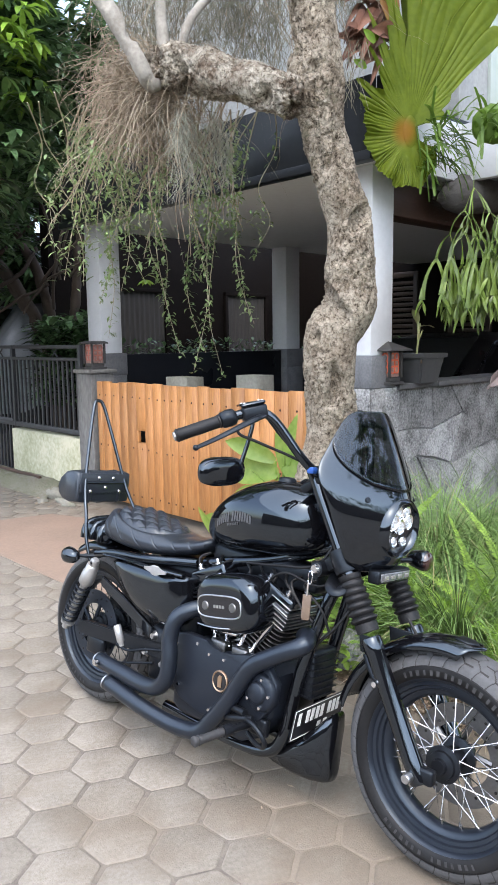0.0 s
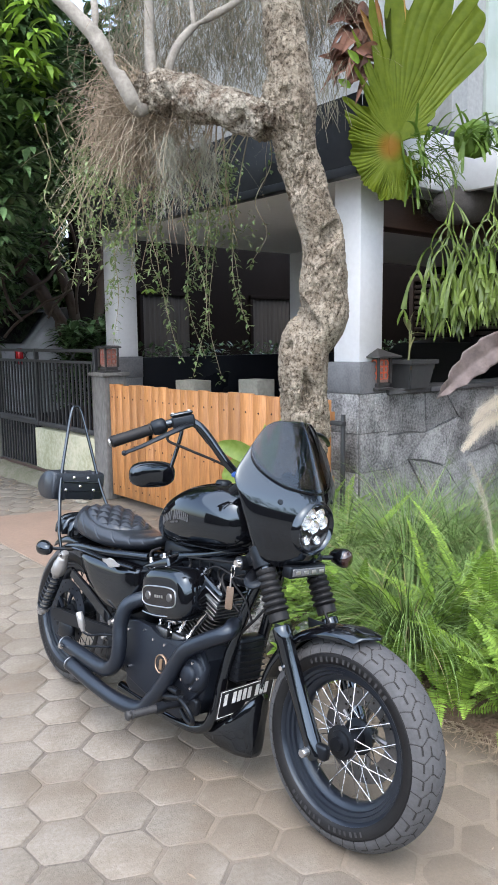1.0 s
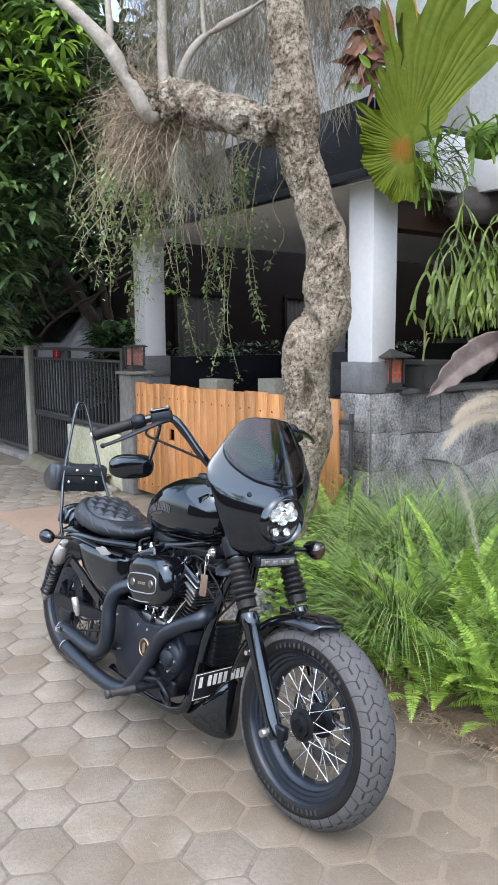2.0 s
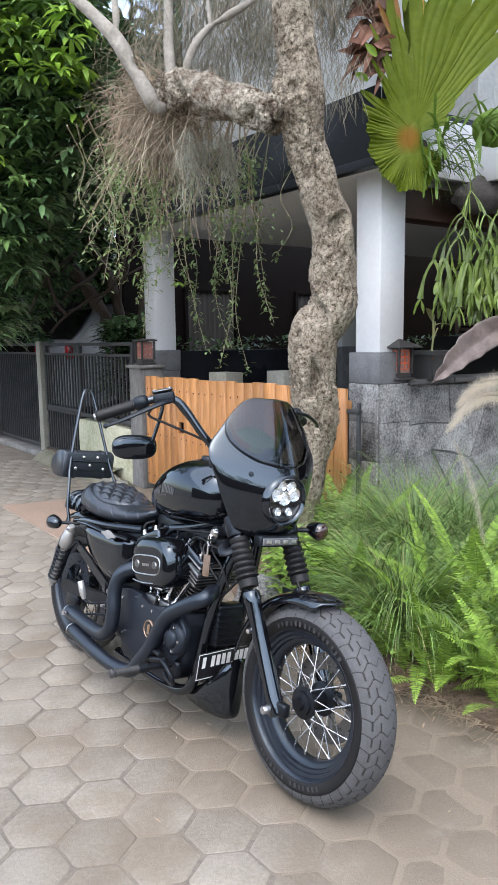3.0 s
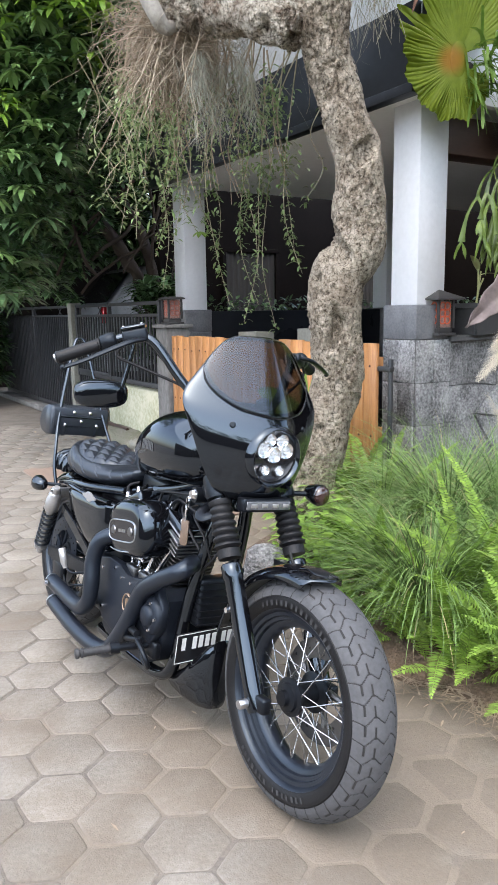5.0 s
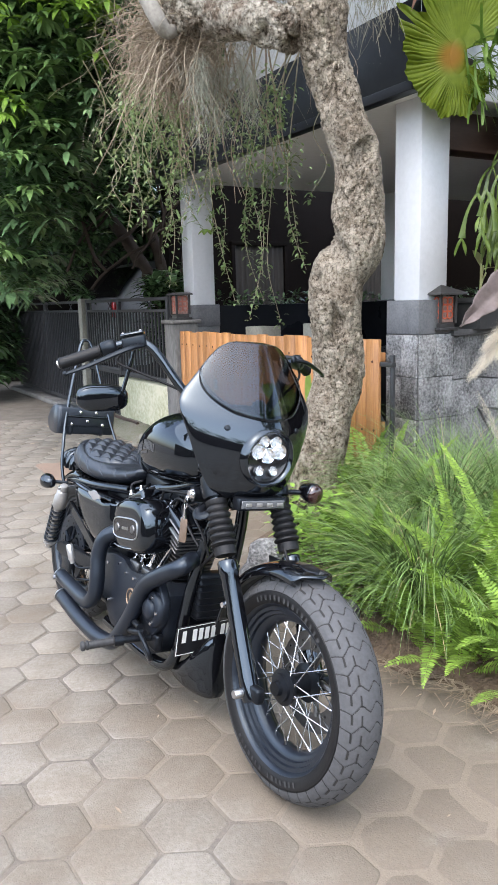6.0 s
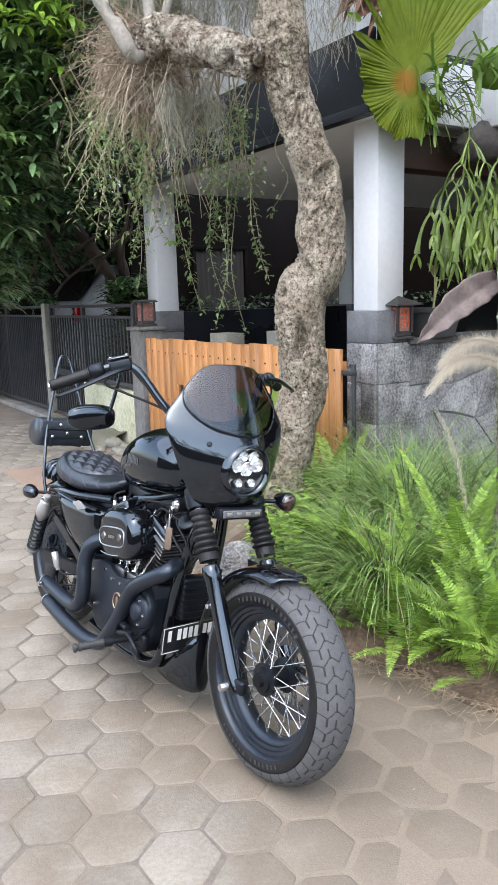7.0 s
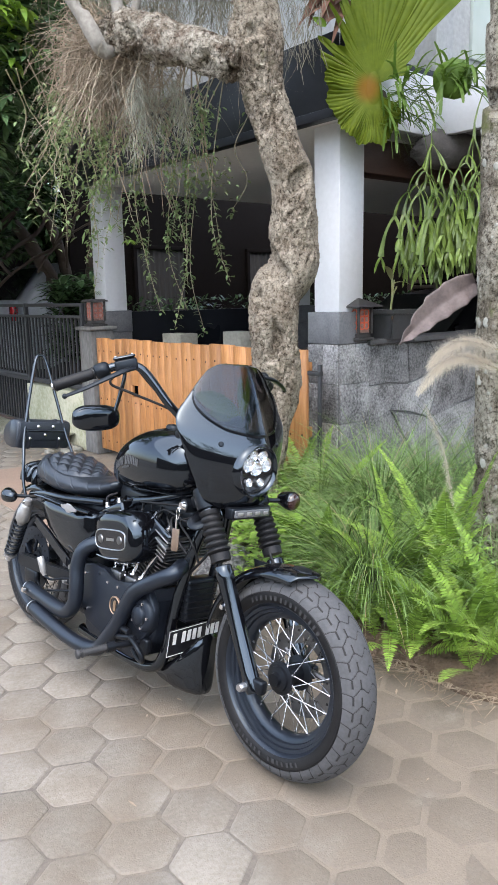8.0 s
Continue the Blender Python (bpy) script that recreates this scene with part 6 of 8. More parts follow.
M_CHROME = mat("chrome", (0.78, 0.78, 0.80), 0.12, metal=1.0, alt=(0.6, 0.6, 0.62), scale=10, fine=80, rough_var=0.06)
M_SPOKE = mat("worn_chrome_spoke", (0.50, 0.50, 0.51), 0.25, metal=1.0, alt=(0.22, 0.21, 0.20), scale=30, fine=140)
M_STEEL = mat("brushed_steel", (0.52, 0.52, 0.53), 0.32, metal=1.0, alt=(0.36, 0.36, 0.37), scale=10, fine=120)
M_DISC = mat("dull_disc_steel", (0.20, 0.20, 0.205), 0.4, metal=1.0, alt=(0.13, 0.13, 0.13), scale=10, fine=120)
M_PALEMETAL = mat("pale_polished_metal", (0.55, 0.55, 0.55), 0.3, metal=0.7, alt=(0.38, 0.38, 0.38), scale=20, fine=90)
M_SHOCK = mat("pale_grey_alloy", (0.38, 0.37, 0.36), 0.4, metal=0.7, alt=(0.26, 0.26, 0.26), scale=12, fine=80)
M_SMOKE = bpy.data.materials.new("smoked_screen")
M_SMOKE.use_nodes = True
_b = M_SMOKE.node_tree.nodes["Principled BSDF"]
_b.inputs["Base Color"].default_value = (0.10, 0.104, 0.112, 1)
_b.inputs["Roughness"].default_value = 0.03
_b.inputs["Transmission Weight"].default_value = 1.0
_b.inputs["IOR"].default_value = 1.5
_b.inputs["Specular IOR Level"].default_value = 0.8
_b.inputs["Specular Tint"].default_value = (0.72, 0.86, 1.0, 1)
M_LENS = mat("clear_lamp_lens", (0.85, 0.88, 0.90), 0.06, trans=0.75, alt=(0.8, 0.83, 0.85))
M_GREYLENS = mat("grey_lamp_lens", (0.10, 0.105, 0.115), 0.18, alt=(0.06, 0.065, 0.07), scale=40, coat=1.0)
M_REFLECTOR = mat("lamp_reflector", (0.92, 0.94, 0.96), 0.22, metal=1.0, alt=(0.7, 0.72, 0.75), scale=30)
M_LAMPBLACK = mat("lamp_inner_black", (0.012, 0.012, 0.014), 0.15)
M_SMOKELENS = mat("smoked_lamp_lens", (0.03, 0.012, 0.01), 0.08, coat=1.0)
M_GREYBADGE = mat("tank_badge_grey", (0.05, 0.05, 0.054), 0.45, alt=(0.07, 0.07, 0.074))
M_TAN = mat("brown_leather", (0.13, 0.09, 0.062), 0.45, alt=(0.07, 0.048, 0.034), scale=30, fine=150, bump=0.2, bump_scale=250)
M_PLATE = mat("black_plate", (0.012, 0.012, 0.014), 0.35)
M_WHITEPAINT = mat("white_plate_paint", (0.78, 0.78, 0.76), 0.5)
M_LETTER = mat("tyre_lettering", (0.030, 0.030, 0.032), 0.8, alt=(0.011, 0.011, 0.012), scale=40, fine=120, amount=1.0)
M_COPPER = mat("copper_badge", (0.40, 0.27, 0.18), 0.35, metal=0.8)
M_BADGE = mat("bright_badge_alloy", (0.42, 0.42, 0.43), 0.3, metal=0.6, alt=(0.32, 0.32, 0.33))
M_BLUE = mat("blue_connector", (0.02, 0.08, 0.32), 0.4)
M_MIRROR = mat("mirror_glass", (0.9, 0.9, 0.9), 0.02, metal=1.0, alt=(0.9, 0.9, 0.9))

_th, _ln = radians(-60.8), radians(9)
_f = Vector((math.cos(_th), math.sin(_th), 0))
_l = Vector((-_f.y, _f.x, 0))
_u = Vector((0, 0, 1))
_l2, _u2 = _l * math.cos(_ln) - _u * math.sin(_ln), _u * math.cos(_ln) + _l * math.sin(_ln)
BIKE = Matrix.Translation((0.405, 3.023, 0.003)) @ Matrix((_f, _l2, _u2)).transposed().to_4x4()
bike = thing("motorcycle", BIKE, "black custom cruiser motorcycle leaning on its side stand", "motorcycle")

RW, FW, RADIUS = Vector((0, 0, 0.32)), Vector((1.545, 0, 0.318)), 0.32
WC = Vector((1.576, 0.018, 0.324))


def yaxis(c):
    """Carries the lathe's axis onto the bike's left."""
    return Matrix.Translation(c) @ pose(0, 0, 0, -90, 0, 0)


def build_tyre(c, wheel, half, R, label):
    rb = 0.230
    prof = [(rb, -0.76), (rb + 0.006, -0.88), (rb + 0.016, -0.96), (rb + 0.030, -1.0), (R - 0.056, -1.0), (R - 0.050, -0.985)]
    edge_drop = 1 - math.sqrt(1 - 0.95 ** 2)

    def crown(u):
        return R - 0.046 * (1 - math.sqrt(1 - (0.95 * u) ** 2)) / edge_drop

    prof = prof + [(crown(u) - 0.003, u * 0.955) for u in np.linspace(-1, 1, 19)] + [(r, -y) for r, y in prof[::-1]]
    bm = bmesh.new()
    lathe(bm, [(r, y * half) for r, y in prof], 120, yaxis(c))
    ob = part("tyre", bm, M_RUBBER, wheel, label)
    # tread: long blocks between wavy cross grooves
    V, F, I = [], [], []
    rows, cols = 1400, 72
    pitch = 2 * math.pi / 40
    for i in range(rows):
        a = 2 * math.pi * i / rows
        for j in range(cols + 1):
            u = -1 + 2 * j / cols
            # cross grooves in rounded zigzags, with short links between them
            saw = ((u * 1.6 + 10.25) % 1.0) * 2 - 1
            hill = 1 - saw * saw if abs(saw) < 0.45 else 1.15 - 0.35 / 0.55 * 0.9 * abs(saw) - 0.095
            ph = (a / pitch + 0.72 * hill + 0.22 * u) % 1.0
            groove = min(ph, 1 - ph) < 0.027
            if (abs(saw) > 0.972 and ph < 0.55) or (abs(saw) < 0.028 and ph > 0.45):
                groove = True
            r = crown(u) + (-0.0012 if groove else 0.0028)
            if abs(u) > 0.97:
                r -= 0.004
            V.append(Vector(c) + Vector((r * math.sin(a), u * 0.965 * half, r * math.cos(a))))
            I.append(groove)
    for i in range(rows):
        for j in range(cols):
            p, q = i * (cols + 1) + j, ((i + 1) % rows) * (cols + 1) + j
            F.append((p, p + 1, q + 1, q))
    idx = [1 if sum((I[k] for k in f)) >= 2 else 0 for f in F]
    raw("tread", V, F, [M_TREAD, M_GROOVE], wheel, "worn grey block tread", smooth=True, matidx=idx)
    return ob


def build_wheel(name, c, half, label, spokes=True):
    bm = bmesh.new()
    lathe(bm, [(0.0, -0.075), (0.02, -0.075), (0.022, -0.062), (0.038, -0.058), (0.04, -0.05), (0.052, -0.047), (0.052, -0.038), (0.035, -0.03), (0.03, 0.0), (0.035, 0.03), (0.056, 0.038), (0.056, 0.047), (0.03, 0.06), (0.0, 0.07)], 36, yaxis(c))
    wheel = part(name, bm, M_SATIN, bike, label)
    build_tyre(c, wheel, half, RADIUS, "")
    bm = bmesh.new()
    hw = half * 0.76
    side = [(0.241, -hw - 0.004), (0.236, -hw - 0.009), (0.229, -hw - 0.003), (0.226, -hw + 0.005), (0.216, -hw + 0.007), (0.213, -hw + 0.015), (0.204, -hw + 0.017), (0.201, -hw + 0.026), (0.190, -hw + 0.029), (0.180, -0.010)]
    outer = [(0.188, 0.0), (0.205, hw * 0.5), (0.232, hw * 0.75), (0.241, hw - 0.002)]
    lathe(bm, side + [(r, -y) for r, y in side[::-1]] + outer[::-1] + [(r, -y) for r, y in outer[1:]], 96, yaxis(c), closed=True)
    part("rim", bm, M_EXHAUST, wheel, "black laced rim")
    for i in range(40 if spokes else 0):
        side = -1 if i % 2 else 1
        k = i // 2
        a = 2 * math.pi * k / 20 + (0.08 if side > 0 else 0.0)
        off = 0.62 if (k % 2) else -0.62
        y0 = side * (0.042 if k % 2 else 0.045)
        p0 = c + Vector((0.046 * math.sin(a), y0, 0.046 * math.cos(a)))
        p1 = c + Vector((0.180 * math.sin(a + off), side * 0.008, 0.180 * math.cos(a + off)))
        bm = bmesh.new()
        rod(bm, p0, p1, 0.0017, seg=6)
        d = (p0 - p1).normalized()
        rod(bm, p1, p1 + d * 0.014, 0.003, seg=6)
        part("spoke", bm, M_SPOKE if c is WC else M_SATIN, wheel)
    return wheel


def disc(c, y, r, wheel, metal=M_STEEL):
    bm = bmesh.new()
    n = 72
    rings = []
    for rr, yy in ((r * 0.62, -0.0022), (r, -0.0022), (r, 0.0022), (r * 0.62, 0.0022)):
        rings.append([bm.verts.new(c + Vector((rr * math.sin(2 * math.pi * k / n), y + yy, rr * math.cos(2 * math.pi * k / n)))) for k in range(n)])
    for A, B in zip(rings, rings[1:] + rings[:1]):
        for k in range(n):
            bm.faces.new((A[k], A[(k + 1) % n], B[(k + 1) % n], B[k]))
    for k in range(5):
        a = 2 * math.pi * k / 5
        rod(bm, c + Vector((0.04 * math.sin(a), y, 0.04 * math.cos(a))), c + Vector((r * 0.66 * math.sin(a + 0.25), y, r * 0.66 * math.cos(a + 0.25))), 0.009, seg=6)
    d = part("brake_disc", bm, metal, wheel, "drilled brake disc")
    for k in range(24):
        a = 2 * math.pi * k / 24
        rr = r * (0.72 + 0.09 * (k % 3))
        bm = bmesh.new()
        lathe(bm, [(0.0, 0.0), (0.0045, 0.0), (0.0045, 0.0056), (0.0, 0.0056)], 8, yaxis(c + Vector((rr * math.sin(a), y - 0.0028, rr * math.cos(a)))))
        part("disc_hole", bm, M_LAMPBLACK, wheel)


front = build_wheel("front_wheel", WC, 0.072, "black spoked front wheel with a fat tyre")
disc(WC, 0.062, 0.146, front, M_DISC)
rear = build_wheel("rear_wheel", RW, 0.074, "black spoked rear wheel")
disc(RW, -0.07, 0.148, rear, M_CASE)
bm = bmesh.new()
lathe(bm, [(0.0, -0.010), (0.045, -0.010), (0.05, -0.004), (0.105, -0.004), (0.112, -0.010), (0.118, -0.010), (0.118, 0.012), (0.0, 0.012)], 64, yaxis(RW + Vector((0, 0.075, 0))))
part("belt_pulley", bm, M_SATIN, rear, "dark toothed belt pulley")
# plain bars where the sidewall carries writing
for c, wheel, angles in ((WC, front, list(np.linspace(2.62, 3.75, 15)) + list(np.linspace(5.75, 6.95, 15))), (RW, rear, list(np.linspace(3.3, 4.3, 12)))):
    half = 0.072 if c is WC else 0.074
    for i, a in enumerate(angles):
        if i in (7,):
            continue
        for r0, r1 in ((0.246, 0.261),):
            q = [c + Vector((r * math.sin(a + da), -half * 0.992 - 0.0012, r * math.cos(a + da))) for r, da in ((r0, -0.013 - 0.006 * (i % 3)), (r0, 0.013 + 0.005 * (i % 2)), (r1, 0.013 + 0.005 * (i % 2)), (r1, -0.013 - 0.006 * (i % 3)))]
            bm = bmesh.new()
            plate_ = [bm.verts.new(p) for p in q]
            bm.faces.new(plate_)
            part("lettering_bar", bm, M_LETTER, wheel, smooth=False)
for y in (-0.118,):
    bm = bmesh.new()
    lathe(bm, [(0.0, 0.03), (0.011, 0.03), (0.013, 0.027), (0.013, 0.0), (0.018, 0.0), (0.018, -0.004), (0.0, -0.004)], 16, Matrix.Translation(FW + Vector((-0.004, -0.140, -0.008))) @ pose(0, 0, 0, 90, 0, 0))
    part("axle_nut", bm, M_STEEL, front, "steel axle end")

# fork
FD = Vector((-0.5, 0, 0.866))


def fp(s, y=0.0, fwd=0.0):
    return FW + FD * s + Vector((0.866 * fwd, y, 0.5 * fwd))


for sgn in (-1, 1):
    y = 0.118 * sgn
    bm = bmesh.new()
    m = along(fp(-0.035, y), fp(0.4, y))
    lathe(bm, [(0.0, 0.0), (0.024, 0.003), (0.027, 0.012), (0.027, 0.07), (0.0275, 0.36), (0.030, 0.365), (0.030, 0.40), (0.026, 0.405), (0.0, 0.405)], 24, m)
    leg = part("fork_leg", bm, M_GLOSS, bike, "gloss black telescopic fork leg")
    bm = bmesh.new()
    box(bm, 1.530, 1.600, y - 0.015, y + 0.015, 0.296, 0.340, 0.008)
    part("axle_lug", bm, M_SATIN, leg)
    bm = bmesh.new()
    prof = [(0.0, 0.385), (0.033, 0.385), (0.034, 0.41)]
    for k in range(6):
        z = 0.412 + k * 0.021
        prof += [(0.030, z), (0.0405 - 0.001 * k, z + 0.008), (0.0405 - 0.001 * k, z + 0.013), (0.030, z + 0.021)]
    prof += [(0.034, 0.542), (0.034, 0.556), (0.0, 0.556)]
    lathe(bm, prof, 28, along(fp(0, y), fp(1, y)))
    part("fork_boot", bm, M_BLACKRUB, leg, "ribbed black rubber fork boot")
    bm = bmesh.new()
    rod(bm, fp(0.55, y), fp(0.90, y), 0.0215, seg=20)
    part("fork_tube", bm, M_GLOSS, leg)
    bm = bmesh.new()
    lathe(bm, [(0.0, 0.565), (0.036, 0.565), (0.038, 0.575), (0.038, 0.625), (0.036, 0.635), (0.0, 0.635)], 24, along(fp(0, y), fp(1, y)))
    part("fork_clamp", bm, M_SATIN, leg)
    bm = bmesh.new()
    tube(bm, smooth_path([fp(0.24, y * 0.95, -0.025), fp(0.27, y * 0.9, -0.04), fp(0.33, y * 0.78, -0.05)], 4), 0.011, 10)
    part("fender_bracket", bm, M_SATIN, leg)
    bm = bmesh.new()
    lathe(bm, [(0.0, 0.012), (0.008, 0.012), (0.009, 0.0), (0.0, 0.0)], 10, Matrix.Translation(fp(0.245, y + 0.02 * sgn, -0.02)) @ pose(0, 0, 0, 90 * -sgn, 0, 0))
    part("bolt", bm, M_CHROME, leg)
bm = bmesh.new()
plate(bm, [(-0.13, -0.05), (-0.14, 0.04), (0.14, 0.04), (0.13, -0.05)], 0.045, along(fp(0.585, 0, -0.01), fp(1, 0, -0.01)), 0.008)
part("lower_triple_clamp", bm, M_SATIN, bike)
bm = bmesh.new()
plate(bm, [(-0.13, -0.05), (-0.14, 0.04), (0.14, 0.04), (0.13, -0.05)], 0.03, along(fp(0.84, 0, -0.01), fp(1, 0, -0.01)), 0.008)
part("upper_triple_clamp", bm, M_SATIN, bike)
bm = bmesh.new()
rod(bm, fp(0.55, 0, -0.05), fp(0.86, 0, -0.05), 0.034, seg=20)
part("steering_head", bm, M_GLOSS, bike)


def fender(c, r, a0, a1, half, name, label, crown=0.02, tip=False, thick=0.004):
    """A fender that follows the wheel from angle a0 to a1 (degrees, from straight up, forward positive)."""
    bm = bmesh.new()
    n, k = 36, 14
    grid = []
    for i in range(n + 1):
        u = i / n
        a = radians(a0 + (a1 - a0) * u)
        row = []
        for j in range(k + 1):
            s = -1 + 2 * j / k
            rr = r + crown * (1 - s * s) - (0.022 * max(0, abs(s) - 0.8) / 0.2)
            aa = a
            if tip and u > 0.8:
                aa = a - radians(7) * (u - 0.8) / 0.2 * abs(s) ** 1.5
            row.append(bm.verts.new(Vector(c) + Vector((rr * math.sin(aa), s * half, rr * math.cos(aa)))))
        grid.append(row)
    for A, B in zip(grid, grid[1:]):
        for j in range(k):
            bm.faces.new((A[j], A[j + 1], B[j + 1], B[j]))
    ob = part(name, bm, M_GLOSS, bike, label)
    md = ob.modifiers.new("thickness", 'SOLIDIFY')
    md.thickness = thick
    return ob


ff = fender(FW + Vector((0.016, 0.010, 0.004)), 0.337, -78, 15, 0.075, "front_fender", "short gloss black front fender", 0.016, True)
for s in (-1, 1):
    bm = bmesh.new()
    plate(bm, [(-0.03, -0.02), (0.03, -0.02), (0.04, 0.03), (-0.04, 0.03)], 0.006, Matrix.Translation(fp(0.345, 0.083 * s, -0.035)) @ pose(0, 0, 0, 90, 0, 0), 0.002)
    part("fender_mount", bm, M_SATIN, ff)
bm = bmesh.new()
plate(bm, [(-0.03, -0.022), (0.010, -0.026), (0.034, 0.0), (0.010, 0.026), (-0.03, 0.022)], 0.006, Matrix.Translation(FW + Vector((0.052, 0.010, 0.351))) @ pose(0, 0, 0, 0, 7, 0), 0.003)
part("fender_emblem_plate", bm, M_SATIN, ff, "raised satin black plate on the fender tip")

# fairing and screen
VV = [0.0, 0.12, 0.25, 0.38, 0.50, 0.575, 0.65, 0.75, 0.87, 0.95, 1.0]
CX = [1.325, 1.362, 1.379, 1.385, 1.374, 1.356, 1.340, 1.317, 1.284, 1.260, 1.246]
CZ = [0.815, 0.845, 0.905, 0.965, 1.025, 1.064, 1.100, 1.155, 1.225, 1.272, 1.292]
WW = [0.104, 0.154, 0.193, 0.222, 0.247, 0.237, 0.213, 0.180, 0.140, 0.106, 0.072]
DD = [0.055, 0.085, 0.114, 0.136, 0.151, 0.148, 0.132, 0.112, 0.082, 0.056, 0.030]
LIFT = [0.0, 0.012, 0.030, 0.045, 0.055, 0.055, 0.050, 0.040, 0.022, 0.008, -0.004]


def shell(s, v, out=0.0):
    """A point of the fairing: s from -1 (right edge) to 1, v from 0 (chin) to 1 (screen top)."""
    h = min(0.045, v, 1 - v)
    vs = np.linspace(v - h, v + h, 9)
    x, z, w, d, lift = (np.mean(np.interp(vs, VV, q)) for q in (CX, CZ, WW, DD, LIFT))
    a = s * math.pi / 2
    # two flat cheeks that meet in a soft keel, rounder at the chin
    u = abs(math.sin(a)) ** 0.80
    flat = (math.hypot(u, 0.2) - 0.2) / (math.hypot(1, 0.2) - 0.2)
    k = min(1.0, max(0.0, (v + 0.05) / 0.2)) * 0.85
    drop = k * flat + (1 - k) * (1 - max(0.0, math.cos(a)) ** 0.78)
    return Vector((x - d * drop + out, (w + out) * math.copysign(u, s) - 0.018 * (1 - v), z + lift * drop))


def shell_mesh(v0, v1, out, rows=30, cols=44):
    bm = bmesh.new()
    grid = []
    for j in range(cols + 1):
        s = -1 + 2 * j / cols
        a, b = v0(s), v1(s)
        grid.append([bm.verts.new(shell(s, a + (b - a) * i / rows, out)) for i in range(rows + 1)])
    for A, B in zip(grid, grid[1:]):
        for i in range(rows):
            bm.faces.new((A[i], A[i + 1], B[i + 1], B[i]))
    return bm


edge = lambda s: 0.595 + 0.215 * max(0.0, (abs(s) - 0.22) / 0.78) ** 1.25
HL = Vector((1.366, -0.006, 0.948))
fm_ = shell_mesh(lambda s: 0.0, edge, 0.0, 60, 110)
# round opening for the headlight
bmesh.ops.delete(fm_, geom=[f for f in fm_.faces if (f.calc_center_median() - HL).yz.length < 0.087], context='FACES')
fairing = part("fairing", fm_, M_GLOSS, bike, "gloss black headlight fairing")
md = fairing.modifiers.new("thickness", 'SOLIDIFY')
md.thickness = 0.004
screen = part("windscreen", shell_mesh(lambda s: edge(s) - 0.03, lambda s: 1.0, 0.004, 24), M_SMOKE, fairing, "tall smoked windscreen")
md = screen.modifiers.new("thickness", 'SOLIDIFY')
md.thickness = 0.003
bm = bmesh.new()
tube(bm, [shell(s, edge(s) - 0.03, 0.005) for s in np.linspace(-0.98, 0.98, 60)], 0.001, 6)
part("screen_edge", bm, M_LAMPBLACK, fairing)
for s in (-0.30, 0.30):
    bm = bmesh.new()
    p = shell(s, 0.47)
    lathe(bm, [(0.0, 0.005), (0.007, 0.004), (0.0095, 0.0), (0.0095, -0.004)], 14, along(p, p + Vector((0.8, 0.45 * (1 if s > 0 else -1), 0.35))))
    part("screen_bolt", bm, M_SATIN, fairing)

# headlamp
hm = Matrix.Translation(HL + Vector((-0.014, 0, 0))) @ pose(0, 0, 0, 0, 90, 0) @ pose(0, 0, 0, 0, 4, 0)
bm = bmesh.new()
lathe(bm, [(0.0735, 0.002), (0.077, 0.016), (0.083, 0.020), (0.090, 0.014), (0.096, -0.004), (0.096, -0.05), (0.07, -0.08), (0.0, -0.09)], 48, hm)
lamp = part("headlight", bm, M_GLOSS, fairing, "round multi-lens headlight in a black bezel")
bm = bmesh.new()
lathe(bm, [(0.0, -0.006), (0.066, -0.005), (0.0745, 0.004)], 48, hm)
part("lamp_back", bm, M_LAMPBLACK, lamp)
for (dy, dz, r) in ((0, 0.006, 0.026), (-0.040, 0.020, 0.027), (0.040, 0.020, 0.027), (-0.022, 0.050, 0.021), (0.022, 0.050, 0.021), (-0.026, -0.040, 0.0165), (0.026, -0.040, 0.0165)):
    bm = bmesh.new()
    mm = hm @ Matrix.Translation((-dz, dy, -0.003))
    lathe(bm, [(r, 0.0), (r, 0.006), (r * 0.86, 0.010), (r * 0.45, 0.004), (0.0, 0.002)], 20, mm)
    part("lamp_reflector", bm, M_REFLECTOR, lamp)
    bm = bmesh.new()
    lathe(bm, [(r * 0.6, 0.004), (r * 0.5, 0.011), (r * 0.25, 0.015), (0.0, 0.016)], 18, mm)
    part("lamp_lens", bm, M_LENS, lamp)

bm = bmesh.new()
box(bm, 1.312, 1.352, -0.090, 0.084, 0.784, 0.824, 0.006)
lb = part("light_bar", bm, M_SATIN, bike, "small auxiliary light bar under the headlight")
part("light_lens", boxm(1.351, 1.357, -0.082, 0.076, 0.791, 0.817, 0.003), M_GREYLENS, lb, "grey clear lens")
for k in range(4):
    part("light_cell", boxm(1.356, 1.3585, -0.068 + k * 0.038, -0.046 + k * 0.038, 0.798, 0.810, 0.002), M_SHOCK, lb)


def signal(c, way, stalk, label):
    bm = bmesh.new()
    c = Vector(c)
    lathe(bm, [(0.0, -0.05), (0.014, -0.046), (0.026, -0.03), (0.033, 0.0), (0.034, 0.016), (0.031, 0.02)], 24, along(c, c + Vector(way)))
    ob = part("turn_signal", bm, M_GLOSS, bike, label)
    bm = bmesh.new()
    lathe(bm, [(0.031, 0.018), (0.029, 0.028), (0.018, 0.035), (0.0, 0.037)], 24, along(c, c + Vector(way)))
    part("signal_lens", bm, M_SMOKELENS, ob, "smoked red lens")
    bm = bmesh.new()
    tube(bm, [c, Vector(stalk)], 0.008, 10)
    part("signal_stalk", bm, M_SATIN, ob)


signal((1.32, 0.205, 0.832), (1, 0.1, -0.05), (1.26, 0.13, 0.825), "black bullet turn signal on the fork")
signal((-0.055, -0.185, 0.612), (-1, 0, 0), (0.04, -0.10, 0.62), "black bullet turn signal at the rear fender")
